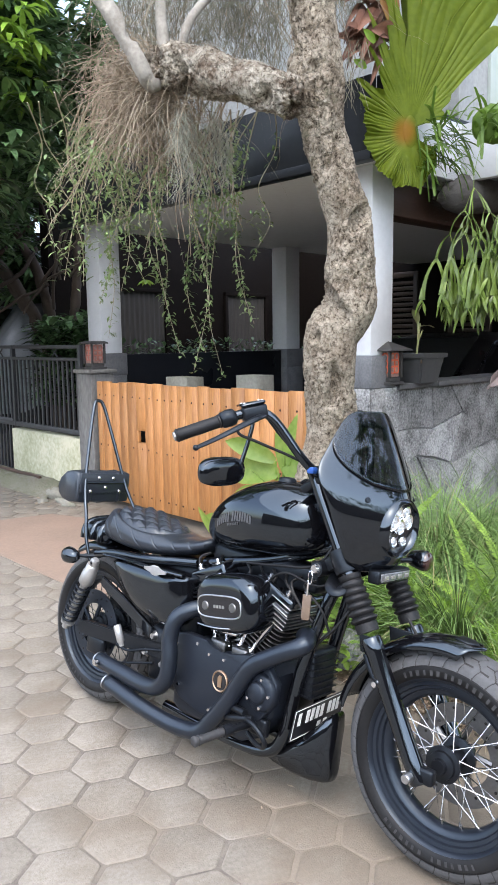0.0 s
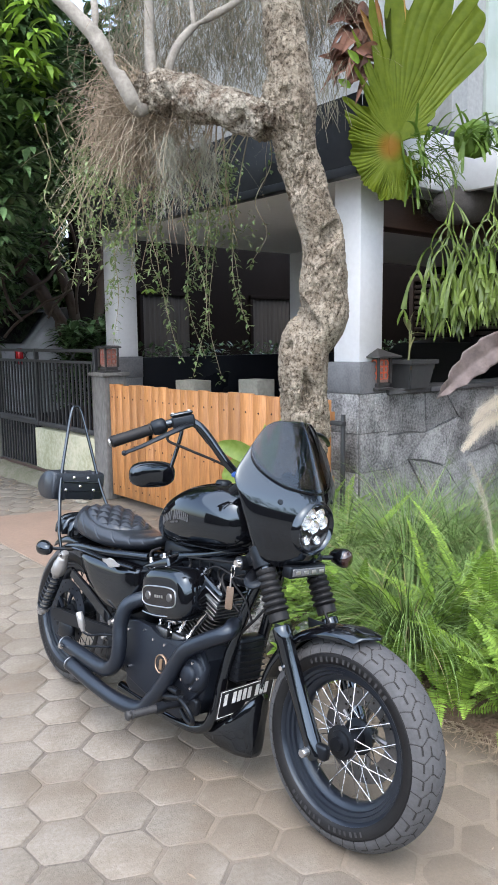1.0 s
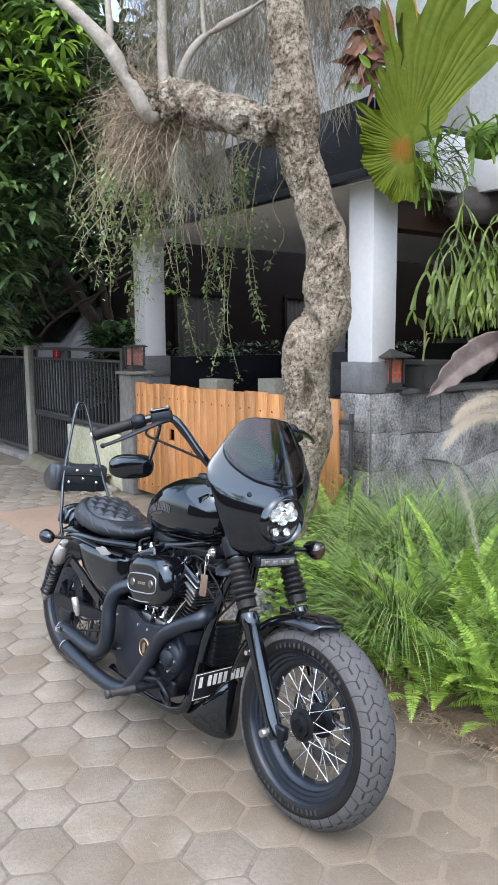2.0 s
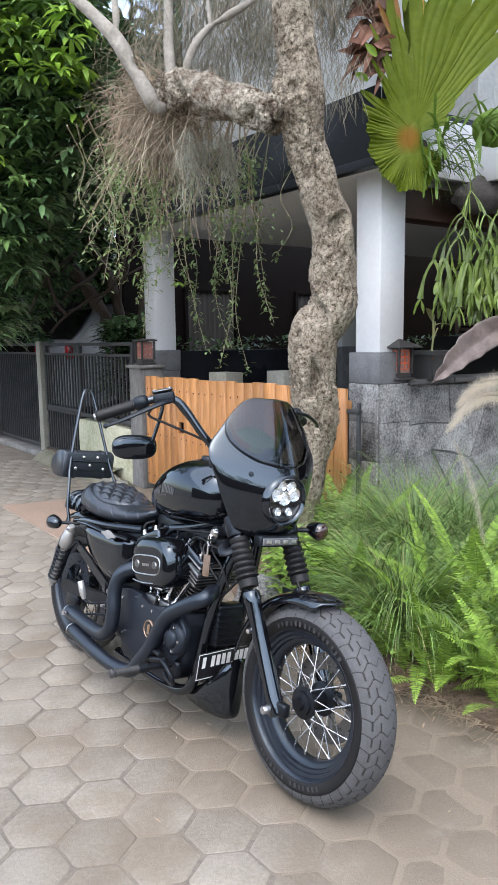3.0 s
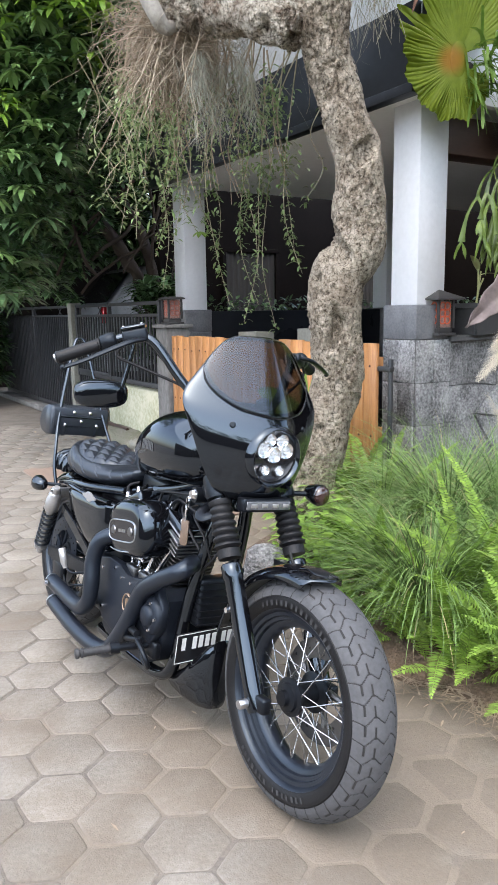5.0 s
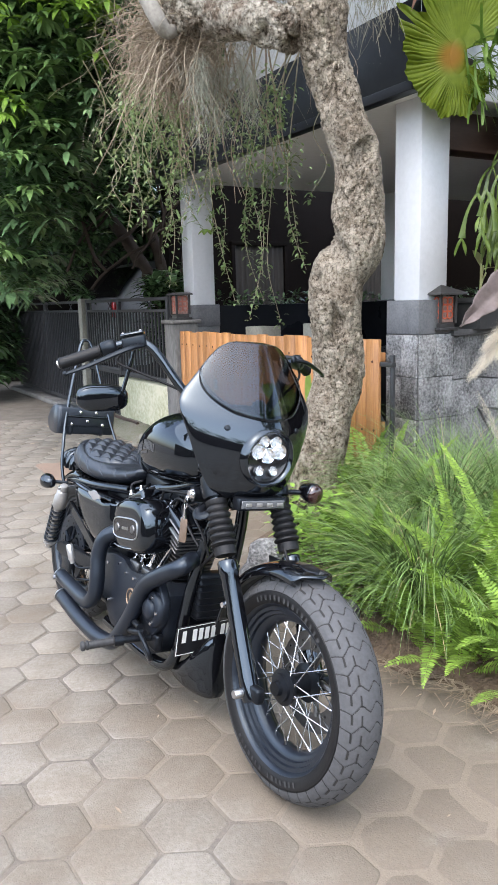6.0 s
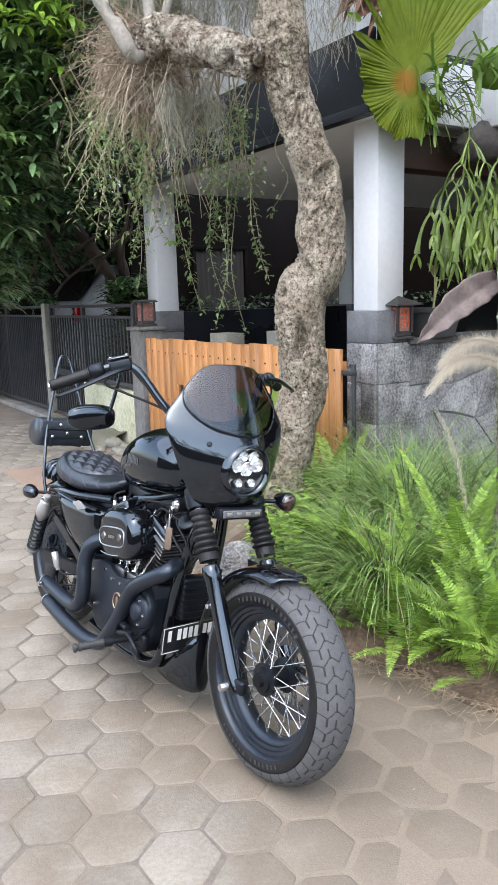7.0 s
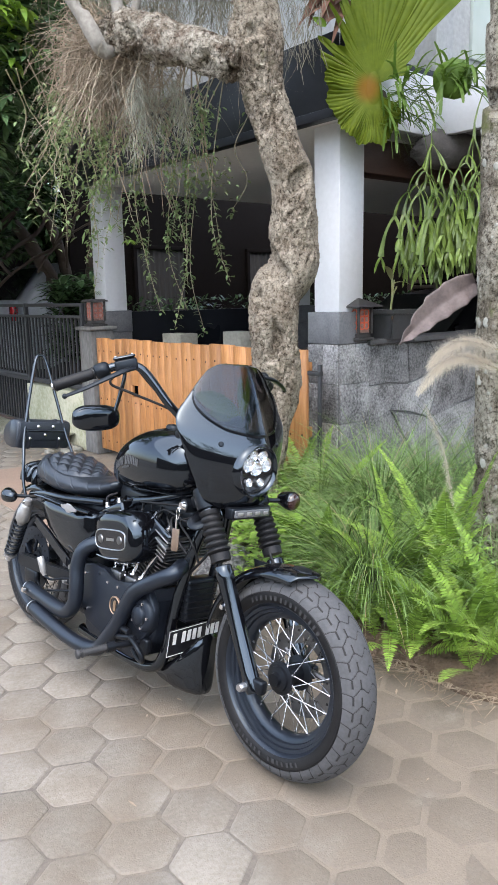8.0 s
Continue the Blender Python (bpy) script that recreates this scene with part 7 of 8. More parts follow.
signal((-0.055, 0.185, 0.612), (-1, 0, 0), (0.04, 0.10, 0.62), "black bullet turn signal at the rear fender")

# ignition switch with key and tag
bm = bmesh.new()
rod(bm, (1.175, -0.05, 0.80), (1.165, -0.145, 0.80), 0.024, seg=20)
ig = part("ignition_switch", bm, M_SATIN, bike)
bm = bmesh.new()
lathe(bm, [(0.0, 0.012), (0.012, 0.012), (0.015, 0.006), (0.017, 0.0)], 18, along((1.165, -0.145, 0.80), (1.16, -0.2, 0.80)))
part("switch_cap", bm, M_CHROME, ig)
bm = bmesh.new()
tube(bm, [(1.155 + 0.008 * math.cos(a), -0.158, 0.772 + 0.02 * math.sin(a)) for a in np.linspace(0, 2 * math.pi, 15)[:-1]], 0.002, 6, closed=True)
rod(bm, (1.15, -0.158, 0.755), (1.148, -0.155, 0.715), 0.004, seg=8)
part("key_ring", bm, M_CHROME, ig)
bm = bmesh.new()
plate(bm, [(-0.013, 0.0), (0.013, 0.0), (0.014, -0.07), (0.010, -0.078), (-0.010, -0.078), (-0.014, -0.07)], 0.006, Matrix.Translation((1.147, -0.152, 0.718)) @ pose(0, 0, 0, 90, 0, 25), 0.002)
part("key_tag", bm, M_TAN, ig, "worn brown leather key tag")
bm = bmesh.new()
tube(bm, smooth_path([(1.20, -0.09, 0.78), (1.23, -0.15, 0.76), (1.26, -0.16, 0.75), (1.27, -0.12, 0.77)], 4), [0.02] * 12 + [0.018], 10, squash=0.6)
part("switch_bracket", bm, M_SATIN, bike)

# handlebar and controls
for sgn in (-1, 1):
    W = lambda p: Vector((p[0], p[1] * -sgn, p[2]))
    bm = bmesh.new()
    pts = [W(p) for p in ((1.135, 0.0, 1.075), (1.135, -0.09, 1.075), (1.125, -0.145, 1.09), (1.095, -0.195, 1.14), (1.055, -0.245, 1.215), (1.03, -0.275, 1.248), (1.0, -0.31, 1.255), (0.96, -0.37, 1.230 if sgn < 0 else 1.245), (0.925, -0.425, 1.203 if sgn < 0 else 1.233), (0.882, -0.492, 1.165) if sgn < 0 else (0.91, -0.448, 1.225))]
    tube(bm, smooth_path(pts, 5), 0.0142, 14)
    bar = part("handlebar", bm, M_GLOSS, bike, "gloss black high-rise handlebar")
    g0, g1 = (W((0.945, -0.395, 1.217)), W((0.876, -0.502, 1.161))) if sgn < 0 else (W((0.952, -0.382, 1.243)), W((0.90, -0.462, 1.221)))
    bm = bmesh.new()
    L = (g1 - g0).length
    prof = [(0.0, 0.0), (0.021, 0.0), (0.021, 0.004)] + [q for k in range(14) for q in ((0.0185, 0.006 + k * (L - 0.02) / 14), (0.0195, 0.008 + k * (L - 0.02) / 14))] + [(0.0195, L - 0.008), (0.021, L - 0.006), (0.017, L), (0.0, L)]
    lathe(bm, prof, 20, along(g0, g1))
    part("grip", bm, M_BLACKRUB, bar, "ribbed black rubber grip")
    bm = bmesh.new()
    lathe(bm, [(0.0, L), (0.013, L), (0.014, L + 0.005), (0.006, L + 0.008), (0.0, L + 0.008)], 16, along(g0, g1))
    part("grip_end", bm, M_STEEL, bar)
    bm = bmesh.new()
    d = (g1 - g0).normalized()
    tube(bm, [g0 - d * 0.052, g0 - d * 0.045, g0 - d * 0.03, g0 - d * 0.006, g0 - d * 0.001], [0.016, 0.025, 0.027, 0.025, 0.018], 14)
    part("switch_housing", bm, M_SATIN, bar)
    bm = bmesh.new()
    mb = Matrix.Translation(W((1.004, -0.300, 1.278))) @ (W((0.9, -0.1, 0)) - W((1.0, -0.3, 0.0))).to_track_quat('X', 'Z').to_matrix().to_4x4()
    ang = math.degrees(math.atan2((g1 - g0).y, (g1 - g0).x))
    mb = Matrix.Translation(W((1.0, -0.310, 1.262))) @ pose(0, 0, 0, 0, 17, ang)
    box(bm, -0.036, 0.040, -0.026, 0.026, -0.030, 0.012 if sgn < 0 else 0.0, 0.008, mb)
    mc = part("master_cylinder", bm, M_SATIN, bar, "black brake reservoir")
    bm = bmesh.new()
    if sgn < 0:
        box(bm, -0.034, 0.041, -0.028, 0.028, 0.012, 0.024, 0.006, mb)
        part("reservoir_lid", bm, M_GLOSS, mc)
        for dx in (-0.024, 0.031):
            for dy in (-0.019, 0.019):
                bm = bmesh.new()
                lathe(bm, [(0.0, 0.003), (0.0035, 0.003), (0.0045, 0.0)], 8, mb @ Matrix.Translation((dx, dy, 0.0235)))
                part("lid_screw", bm, M_STEEL, mc)
    bm = bmesh.new()
    fwd = Vector((1, 0, 0))
    lp = [W((1.03, -0.300, 1.245)), W((1.04, -0.345, 1.232)), W((1.025, -0.40, 1.202)), W((1.0, -0.46, 1.165)), W((0.985, -0.520, 1.136))]
    if sgn > 0:
        lp = [W((1.03, -0.300, 1.255)), W((1.04, -0.345, 1.250)), W((1.02, -0.40, 1.236)), W((0.995, -0.45, 1.221)), W((0.969, -0.484, 1.212))]
    sp = smooth_path(lp, 4)
    tube(bm, sp, lerp_list([0.013, 0.013, 0.012, 0.010, 0.009], len(sp)), 10, squash=0.6)
    bmesh.ops.create_uvsphere(bm, u_segments=10, v_segments=8, radius=0.009, matrix=Matrix.Translation(lp[-1]))
    part("lever", bm, M_SATIN, bar, "black brake lever")
    # mirror, hung below the bar
    if sgn > 0:
        continue
    bm = bmesh.new()
    tube(bm, smooth_path([W((1.005, -0.315, 1.245)), W((1.005, -0.318, 1.20)), W((0.995, -0.325, 1.14)), W((0.985, -0.335, 1.085)), W((0.975, -0.345, 1.075))], 5), 0.0065, 10)
    mir = part("mirror", bm, M_GLOSS, bar, "black oval rear-view mirror hung below the bar")
    bm = bmesh.new()
    mm = Matrix.Translation(W((0.968, -0.388, 1.070))) @ pose(0, 0, 0, 0, 90, 0) @ pose(0, 0, 0, 0, 0, 0) @ pose(0, 0, 0, 8, 0, 4)
    n = 40
    rings = []
    for sc, zz in ((0.96, -0.014), (1.0, -0.010), (1.0, 0.004), (0.9, 0.014), (0.65, 0.020), (0.3, 0.022)):
        rings.append([mm @ Vector((0.043 * sc * math.copysign(abs(math.cos(t)) ** 0.72, math.cos(t)), 0.082 * sc * math.copysign(abs(math.sin(t)) ** 0.72, math.sin(t)), zz)) for t in np.linspace(0, 2 * math.pi, n + 1)[:-1]])
    loft(bm, rings)
    part("mirror_shell", bm, M_GLOSS, mir)
    bm = bmesh.new()
    bm.faces.new([bm.verts.new(mm @ Vector((0.040 * math.copysign(abs(math.cos(t)) ** 0.72, math.cos(t)), 0.078 * math.copysign(abs(math.sin(t)) ** 0.72, math.sin(t)), -0.0146))) for t in np.linspace(0, 2 * math.pi, n + 1)[:-1]])
    part("mirror_glass", bm, M_MIRROR, mir)
for pts, r in (([(1.01, -0.33, 1.24), (0.99, -0.36, 1.19), (1.03, -0.31, 1.165), (1.09, -0.2, 1.125), (1.15, -0.12, 1.08), (1.17, -0.08, 0.98)], 0.0045),
               ([(1.03, -0.275, 1.235), (1.05, -0.235, 1.19), (1.10, -0.17, 1.11), (1.14, -0.08, 1.0)], 0.004),
               ([(1.01, 0.33, 1.24), (1.0, 0.35, 1.19), (1.08, 0.22, 1.12), (1.16, 0.1, 1.05)], 0.0045),
               ([(1.19, -0.07, 0.90), (1.13, -0.10, 0.80), (0.98, -0.10, 0.77), (0.84, -0.09, 0.75)], 0.005),
               ([(1.22, -0.07, 0.78), (1.15, -0.11, 0.74), (1.02, -0.11, 0.755), (0.92, -0.09, 0.70)], 0.004),
               ([(1.25, -0.02, 0.72), (1.20, -0.06, 0.62), (1.14, -0.07, 0.55), (1.08, -0.06, 0.47)], 0.005),
               ([(1.30, 0.12, 0.78), (1.33, 0.10, 0.70), (1.38, 0.09, 0.64), (1.47, 0.10, 0.52)], 0.005)):
    bm = bmesh.new()
    tube(bm, smooth_path(pts, 7), r, 8)
    part("cable", bm, M_BLACKRUB, bike)
part("connector", boxm(1.115, 1.14, -0.175, -0.15, 1.085, 1.105, 0.004), M_BLUE, bike, "small blue connector")

# tank
def blob(xs, half, top, bot, power=2.6, n=40, steps=36):
    bm = bmesh.new()
    rings = []
    for u in np.linspace(0, 1, steps):
        x = np.interp(u, np.linspace(0, 1, len(xs)), xs)
        w, t, b = (np.interp(x, xs, q) for q in (half, top, bot))
        # rounded ends
        zc, zh = (t + b) / 2, (t - b) / 2
        rings.append([(x, w * math.copysign(abs(math.cos(a)) ** (2 / power), math.cos(a)), zc + zh * math.copysign(abs(math.sin(a)) ** (2 / power), math.sin(a))) for a in np.linspace(0, 2 * math.pi, n + 1)[:-1]])
    loft(bm, rings)
    return bm


def curve_interp(xs, ys, n):
    p = smooth_path([(a, b, 0) for a, b in zip(xs, ys)], n)
    return [q.x for q in p], [q.y for q in p]


TX = [0.600, 0.612, 0.64, 0.70, 0.78, 0.86, 0.94, 1.02, 1.08, 1.115, 1.125]
tw = [0.02, 0.058, 0.092, 0.122, 0.143, 0.152, 0.152, 0.14, 0.115, 0.07, 0.03]
tt = [0.845, 0.878, 0.915, 0.967, 1.008, 1.032, 1.042, 1.036, 1.015, 0.975, 0.94]
tb = [0.815, 0.795, 0.780, 0.772, 0.775, 0.782, 0.79, 0.80, 0.818, 0.85, 0.88]
X2, W2 = curve_interp(TX, tw, 5)
_, T2 = curve_interp(TX, tt, 5)
_, B2 = curve_interp(TX, tb, 5)
tank = part("fuel_tank", blob(X2, W2, T2, B2, 2.5, 48, len(X2)), M_GLOSS, bike, "gloss black teardrop fuel tank")
bm = bmesh.new()
lathe(bm, [(0.0, 0.016), (0.022, 0.015), (0.028, 0.010), (0.031, 0.0)], 24, Matrix.Translation((0.93, -0.035, 1.037)))
part("fuel_cap", bm, M_SATIN, tank)
bm = bmesh.new()
for k in range(7):
    tube(bm, [(0.985 + 0.009 * k, -0.03 + 0.06 * q, 1.040 + 0.01 * math.sin(q * math.pi)) for q in np.linspace(0, 1, 7)], 0.005, 6)
part("tank_console", bm, M_SATIN, tank)


def tank_side(x, z):
    """Where the tank's right flank lies at x and z."""
    w, t, b = np.interp(x, X2, W2), np.interp(x, X2, T2), np.interp(x, X2, B2)
    q = min(0.999, abs((z - (t + b) / 2) / ((t - b) / 2)))
    return -w * (1 - q ** 2.5) ** (1 / 2.5)


# plain arched bars in place of the tank emblem
bm = bmesh.new()
for k in range(15):
    if k == 6:
        continue
    u = (k - 7) / 7
    x, z = 0.80 + 0.085 * u, 0.905 - 0.018 * u * u + 0.018 * u
    hh = 0.014 + 0.004 * (1 - abs(u))
    q = []
    for dx, dz in ((-0.0045, -hh), (0.0045, -hh), (0.0045, hh), (-0.0045, hh)):
        q.append(bm.verts.new((x + dx, tank_side(x + dx, z + dz) - 0.0015, z + dz)))
    bm.faces.new(q)
for k in range(7):
    x, z = 0.775 + 0.009 * k, 0.872 + 0.002 * k
    q = [bm.verts.new((x + dx, tank_side(x + dx, z + dz) - 0.0015, z + dz)) for dx, dz in ((-0.003, -0.004), (0.003, -0.004), (0.003, 0.004), (-0.003, 0.004))]
    bm.faces.new(q)
part("emblem_bars", bm, M_GREYBADGE, tank, "dull grey arched emblem bars", smooth=False)

# seat with quilted pad
SX = [0.015, 0.03, 0.07, 0.14, 0.22, 0.30, 0.38, 0.46, 0.54, 0.60, 0.62]
sw = [0.05, 0.088, 0.122, 0.145, 0.152, 0.148, 0.13, 0.105, 0.088, 0.075, 0.05]
st = [0.745, 0.780, 0.812, 0.820, 0.803, 0.783, 0.770, 0.767, 0.775, 0.790, 0.790]
sb = [0.700, 0.690, 0.683, 0.68, 0.677, 0.677, 0.682, 0.695, 0.715, 0.74, 0.76]
V, F = [], []
nu, nv = 240, 280
for i in range(nu + 1):
    x = SX[0] + (SX[-1] - SX[0]) * i / nu
    w, t, b = np.interp(x, SX, sw), np.interp(x, SX, st), np.interp(x, SX, sb)
    for j in range(nv):
        a = 2 * math.pi * j / nv
        cy, cz = math.cos(a), math.sin(a)
        yy = w * math.copysign(abs(cy) ** 0.85, cy)
        zz = (t + b) / 2 + (t - b) / 2 * math.copysign(abs(cz) ** 0.85, cz)
        pad = ((x - 0.235) / 0.170) ** 2 + (yy / 0.124) ** 2
        rear = 1 / (1 + math.exp((x - 0.20) / 0.05))
        if cz > 0:
            # raised roll round the pad, highest at the rear, and a quilted pad inside it
            zz += (0.004 + 0.016 * rear) * math.exp(-((pad - 1.3) / 0.35) ** 2)
            if pad < 1:
                p, q = (x * 0.75 + yy) / 0.064, (x * 0.75 - yy) / 0.064
                g = min(abs(p - round(p)), abs(q - round(q)))
                zz += (0.006 + 0.013 * min(1.0, g / 0.42) ** 0.7) * min(1.0, (1 - pad) * 5)
            zz -= 0.005 * math.exp(-((pad - 1.0) / 0.05) ** 2)
        if -0.75 < cz < 0.6 and x < 0.56:
            p = (x + (zz - 0.70) * 1.1) / 0.085
            g = abs(p - round(p))
            yy -= math.copysign(0.0028 * math.exp(-(g / 0.035) ** 2), yy)
        V.append((x, yy, zz))
for i in range(nu):
    for j in range(nv):
        p, q = i * nv + j, i * nv + (j + 1) % nv
        F.append((p, q, q + nv, p + nv))
F.append(tuple(range(nv))[::-1])
F.append(tuple(nu * nv + j for j in range(nv)))
raw("seat", V, F, M_LEATHER, bike, "black leather solo seat with diamond quilting", smooth=True)

# rear fender, pad strips, sissy bar and bag
fender(RW, 0.340, -30, 42, 0.080, "rear_fender", "gloss black rear fender", 0.016)
bm = bmesh.new()
box(bm, -0.105, 0.075, -0.112, 0.112, 0.672, 0.752, 0.03, segs=4)
cowl = part("pillion_cover", bm, M_GLOSS, bike, "ribbed gloss black cover behind the seat")
for k in range(3):
    bm = bmesh.new()
    tube(bm, [(-0.075 + 0.055 * k, 0.112 * math.copysign(abs(math.cos(a)) ** 0.6, math.cos(a)), 0.680 + 0.074 * math.sin(a) ** 0.6) for a in np.linspace(0, math.pi, 21)], 0.016, 12)
    part("cover_rib", bm, M_GLOSS, cowl)
bm = bmesh.new()
pts = [(0.0, -0.13, 0.60), (-0.025, -0.138, 0.69), (-0.045, -0.132, 0.77), (-0.11, -0.105, 0.90), (-0.17, -0.06, 1.10), (-0.208, -0.025, 1.235), (-0.217, 0.0, 1.258)]
pts = pts + [(p[0], -p[1], p[2]) for p in pts[-2::-1]]
tube(bm, smooth_path(pts, 6), 0.0075, 10)
sissy = part("sissy_bar", bm, M_GLOSS, bike, "tall black pointed sissy bar")
bm = bmesh.new()
rod(bm, (-0.112, -0.103, 0.905), (-0.112, 0.103, 0.905), 0.006, seg=8)
part("sissy_crossbar", bm, M_GLOSS, sissy)
bm = bmesh.new()
D = [(-0.125, 0.822), (-0.118, 0.835), (-0.118, 0.935), (-0.126, 0.948), (-0.16, 0.955), (-0.21, 0.945), (-0.25, 0.915), (-0.268, 0.88), (-0.26, 0.845), (-0.23, 0.822), (-0.18, 0.815)]
rings = []
for y, s in ((-0.138, 0.9), (-0.132, 0.98), (-0.12, 1.0), (0.12, 1.0), (0.132, 0.98), (0.138, 0.9)):
    rings.append([(-0.19 + (x + 0.19) * s, y, 0.885 + (z - 0.885) * s) for x, z in D])
loft(bm, rings)
bag = part("tool_bag", bm, M_LEATHER, bike, "black leather roll bag with steel studs")
bm = bmesh.new()
for yy in (-0.075, 0.075):
    tube(bm, [(-0.19 + (x + 0.19) * 1.03, yy, 0.885 + (z - 0.885) * 1.03) for x, z in D], 0.009, 6, closed=True, squash=0.35)
part("bag_strap", bm, M_LEATHER, bag)
part("bag_flap", boxm(-0.1185, -0.112, -0.128, 0.128, 0.86, 0.945, 0.003), M_LEATHER, bag)
for yy, z in ((-0.035, 0.925), (0.04, 0.925), (-0.075, 0.868), (0.0, 0.885), (0.075, 0.868)):
    bm = bmesh.new()
    bmesh.ops.create_uvsphere(bm, u_segments=12, v_segments=8, radius=0.0085, matrix=Matrix.Translation((-0.111, yy, z)) @ Matrix.Diagonal((0.6, 1, 1, 1)))
    part("stud", bm, M_CHROME, bag)

# frame and side cover
def frame_tube(pts, r, mat_=M_GLOSS, name="frame_tube", label="", seg=14, steps=6):
    bm = bmesh.new()
    tube(bm, smooth_path(pts, steps), r, seg)
    return part(name, bm, mat_, bike, label)


for s in (-1, 1):
    frame_tube([(1.20, 0.03 * s, 0.80), (1.15, 0.06 * s, 0.66), (1.085, 0.075 * s, 0.42), (1.055, 0.08 * s, 0.24), (1.0, 0.085 * s, 0.165), (0.85, 0.09 * s, 0.145), (0.5, 0.09 * s, 0.15)], 0.021, name="down_tube")
    frame_tube([(0.03, 0.115 * s, 0.632), (0.15, 0.12 * s, 0.655), (0.35, 0.125 * s, 0.672), (0.60, 0.09 * s, 0.70)], 0.017, name="seat_rail")
    frame_tube([(0.60, 0.05 * s, 0.70), (0.9, 0.03 * s, 0.77), (1.15, 0.02 * s, 0.86)], 0.02, name="backbone_tube")
    # swingarm and upper brace
    bm = bmesh.new()
    loft(bm, [[(x, s * (0.115 + dy), z + dz) for dy, dz in ((-0.014, -h), (0.014, -h), (0.014, h), (-0.014, h))] for x, z, h in ((-0.04, 0.315, 0.02), (0.02, 0.32, 0.03), (0.25, 0.335, 0.026), (0.50, 0.355, 0.03))])
    bmesh.ops.bevel(bm, geom=bm.edges[:], offset=0.004, segments=2, affect='EDGES')
    part("swingarm", bm, M_SATIN, bike)
    bm = bmesh.new()
    loft(bm, [[(x, s * (0.128 + dy), z + dz) for dy, dz in ((-0.008, -h), (0.008, -h), (0.008, h), (-0.008, h))] for x, z, h in ((0.10, 0.535, 0.02), (0.26, 0.475, 0.024), (0.43, 0.405, 0.022))])
    bmesh.ops.bevel(bm, geom=bm.edges[:], offset=0.003, segments=2, affect='EDGES')
    part("rear_frame_brace", bm, M_GLOSS, bike)
    # shock
    a, b = Vector((0.075, s * 0.158, 0.605)), Vector((-0.11, s * 0.138, 0.305))
    L = (b - a).length
    m = along(a, b)
    bm = bmesh.new()
    lathe(bm, [(0.0, -0.018), (0.014, -0.016), (0.02, -0.005), (0.018, 0.012), (0.026, 0.02), (0.027, 0.05), (0.031, 0.055), (0.031, 0.105), (0.028, 0.11), (0.016, 0.112), (0.016, L - 0.03), (0.03, L - 0.028), (0.03, L - 0.018), (0.014, L - 0.01), (0.016, L + 0.012), (0.0, L + 0.014)], 24, m)
    sh = part("shock_absorber", bm, M_SHOCK, bike, "rear shock absorber with a pale grey body")
    bm = bmesh.new()
    turns = 8.5
    n = int(turns * 16)
    tube(bm, [m @ Vector((0.0285 * math.cos(2 * math.pi * turns * k / n), 0.0285 * math.sin(2 * math.pi * turns * k / n), 0.108 + (L - 0.138) * k / n)) for k in range(n + 1)], 0.0052, 7)
    part("spring", bm, M_SATIN, sh, "black coil spring")
    bm = bmesh.new()
    lathe(bm, [(0.0, 0.012), (0.008, 0.012), (0.01, 0.0), (0.0, 0.0)], 8, along(a + Vector((0, s * 0.014, 0)), a + Vector((0, s, 0))))
    part("shock_bolt", bm, M_CHROME, sh)
    # side cover
    bm = bmesh.new()
    OUT = [(0.17, 0.632), (0.20, 0.585), (0.26, 0.525), (0.36, 0.478), (0.47, 0.458), (0.56, 0.465), (0.605, 0.53), (0.605, 0.625), (0.58, 0.655), (0.40, 0.655), (0.22, 0.648)]
    cx, cz = 0.40, 0.58
    rings = []
    for sc, yy in ((1.0, 0.09), (1.0, 0.125), (0.97, 0.142), (0.85, 0.155), (0.5, 0.162), (0.15, 0.163)):
        sp = smooth_path([(cx + (x - cx) * sc, s * yy, cz + (z - cz) * sc) for x, z in OUT + OUT[:1]], 4)[:-1]
        rings.append(sp)
    loft(bm, rings)
    sc_ = part("side_cover", bm, M_GLOSS, bike, "gloss black side cover")
    bm = bmesh.new()
    sp = smooth_path([(0.12, s * 0.140, 0.645), (0.25, s * 0.155, 0.655), (0.42, s * 0.166, 0.657), (0.60, s * 0.155, 0.660)], 6)
    tube(bm, sp, 0.013, 10, squash=0.55)
    part("cover_trim", bm, M_GLOSS, sc_)
    bm = bmesh.new()
    wing = [(-0.055, 0.006), (-0.02, 0.012), (-0.012, 0.022), (0.012, 0.022), (0.02, 0.012), (0.055, 0.006), (0.05, -0.006), (0.02, -0.010), (0.012, -0.022), (-0.012, -0.022), (-0.02, -0.010), (-0.05, -0.006)]
    plate(bm, wing, 0.006, Matrix.Translation((0.47, -0.176 if s < 0 else 0.182, 0.655)) @ pose(0, 0, 0, 90, 0, 0) @ Matrix.Diagonal((1.15, 0.85, 1, 1)), 0.002)
    part("cover_badge", bm, M_BADGE, sc_, "plain bright winged badge")
bm = bmesh.new()
lathe(bm, [(0.0, 0.0), (0.012, 0.0), (0.0145, 0.004), (0.0145, 0.062), (0.011, 0.066), (0.009, 0.08), (0.0, 0.08)], 18, along((0.312, -0.205, 0.418), (0.336, -0.192, 0.345)))
part("brake_reservoir", bm, M_PALEMETAL, bike, "pale polished rear brake cylinder")
bm = bmesh.new()
box(bm, 0.02, 0.13, -0.125, -0.095, 0.225, 0.30, 0.012, pose(0, 0, 0, 0, 0, 0))
part("rear_caliper", bm, M_SATIN, bike)
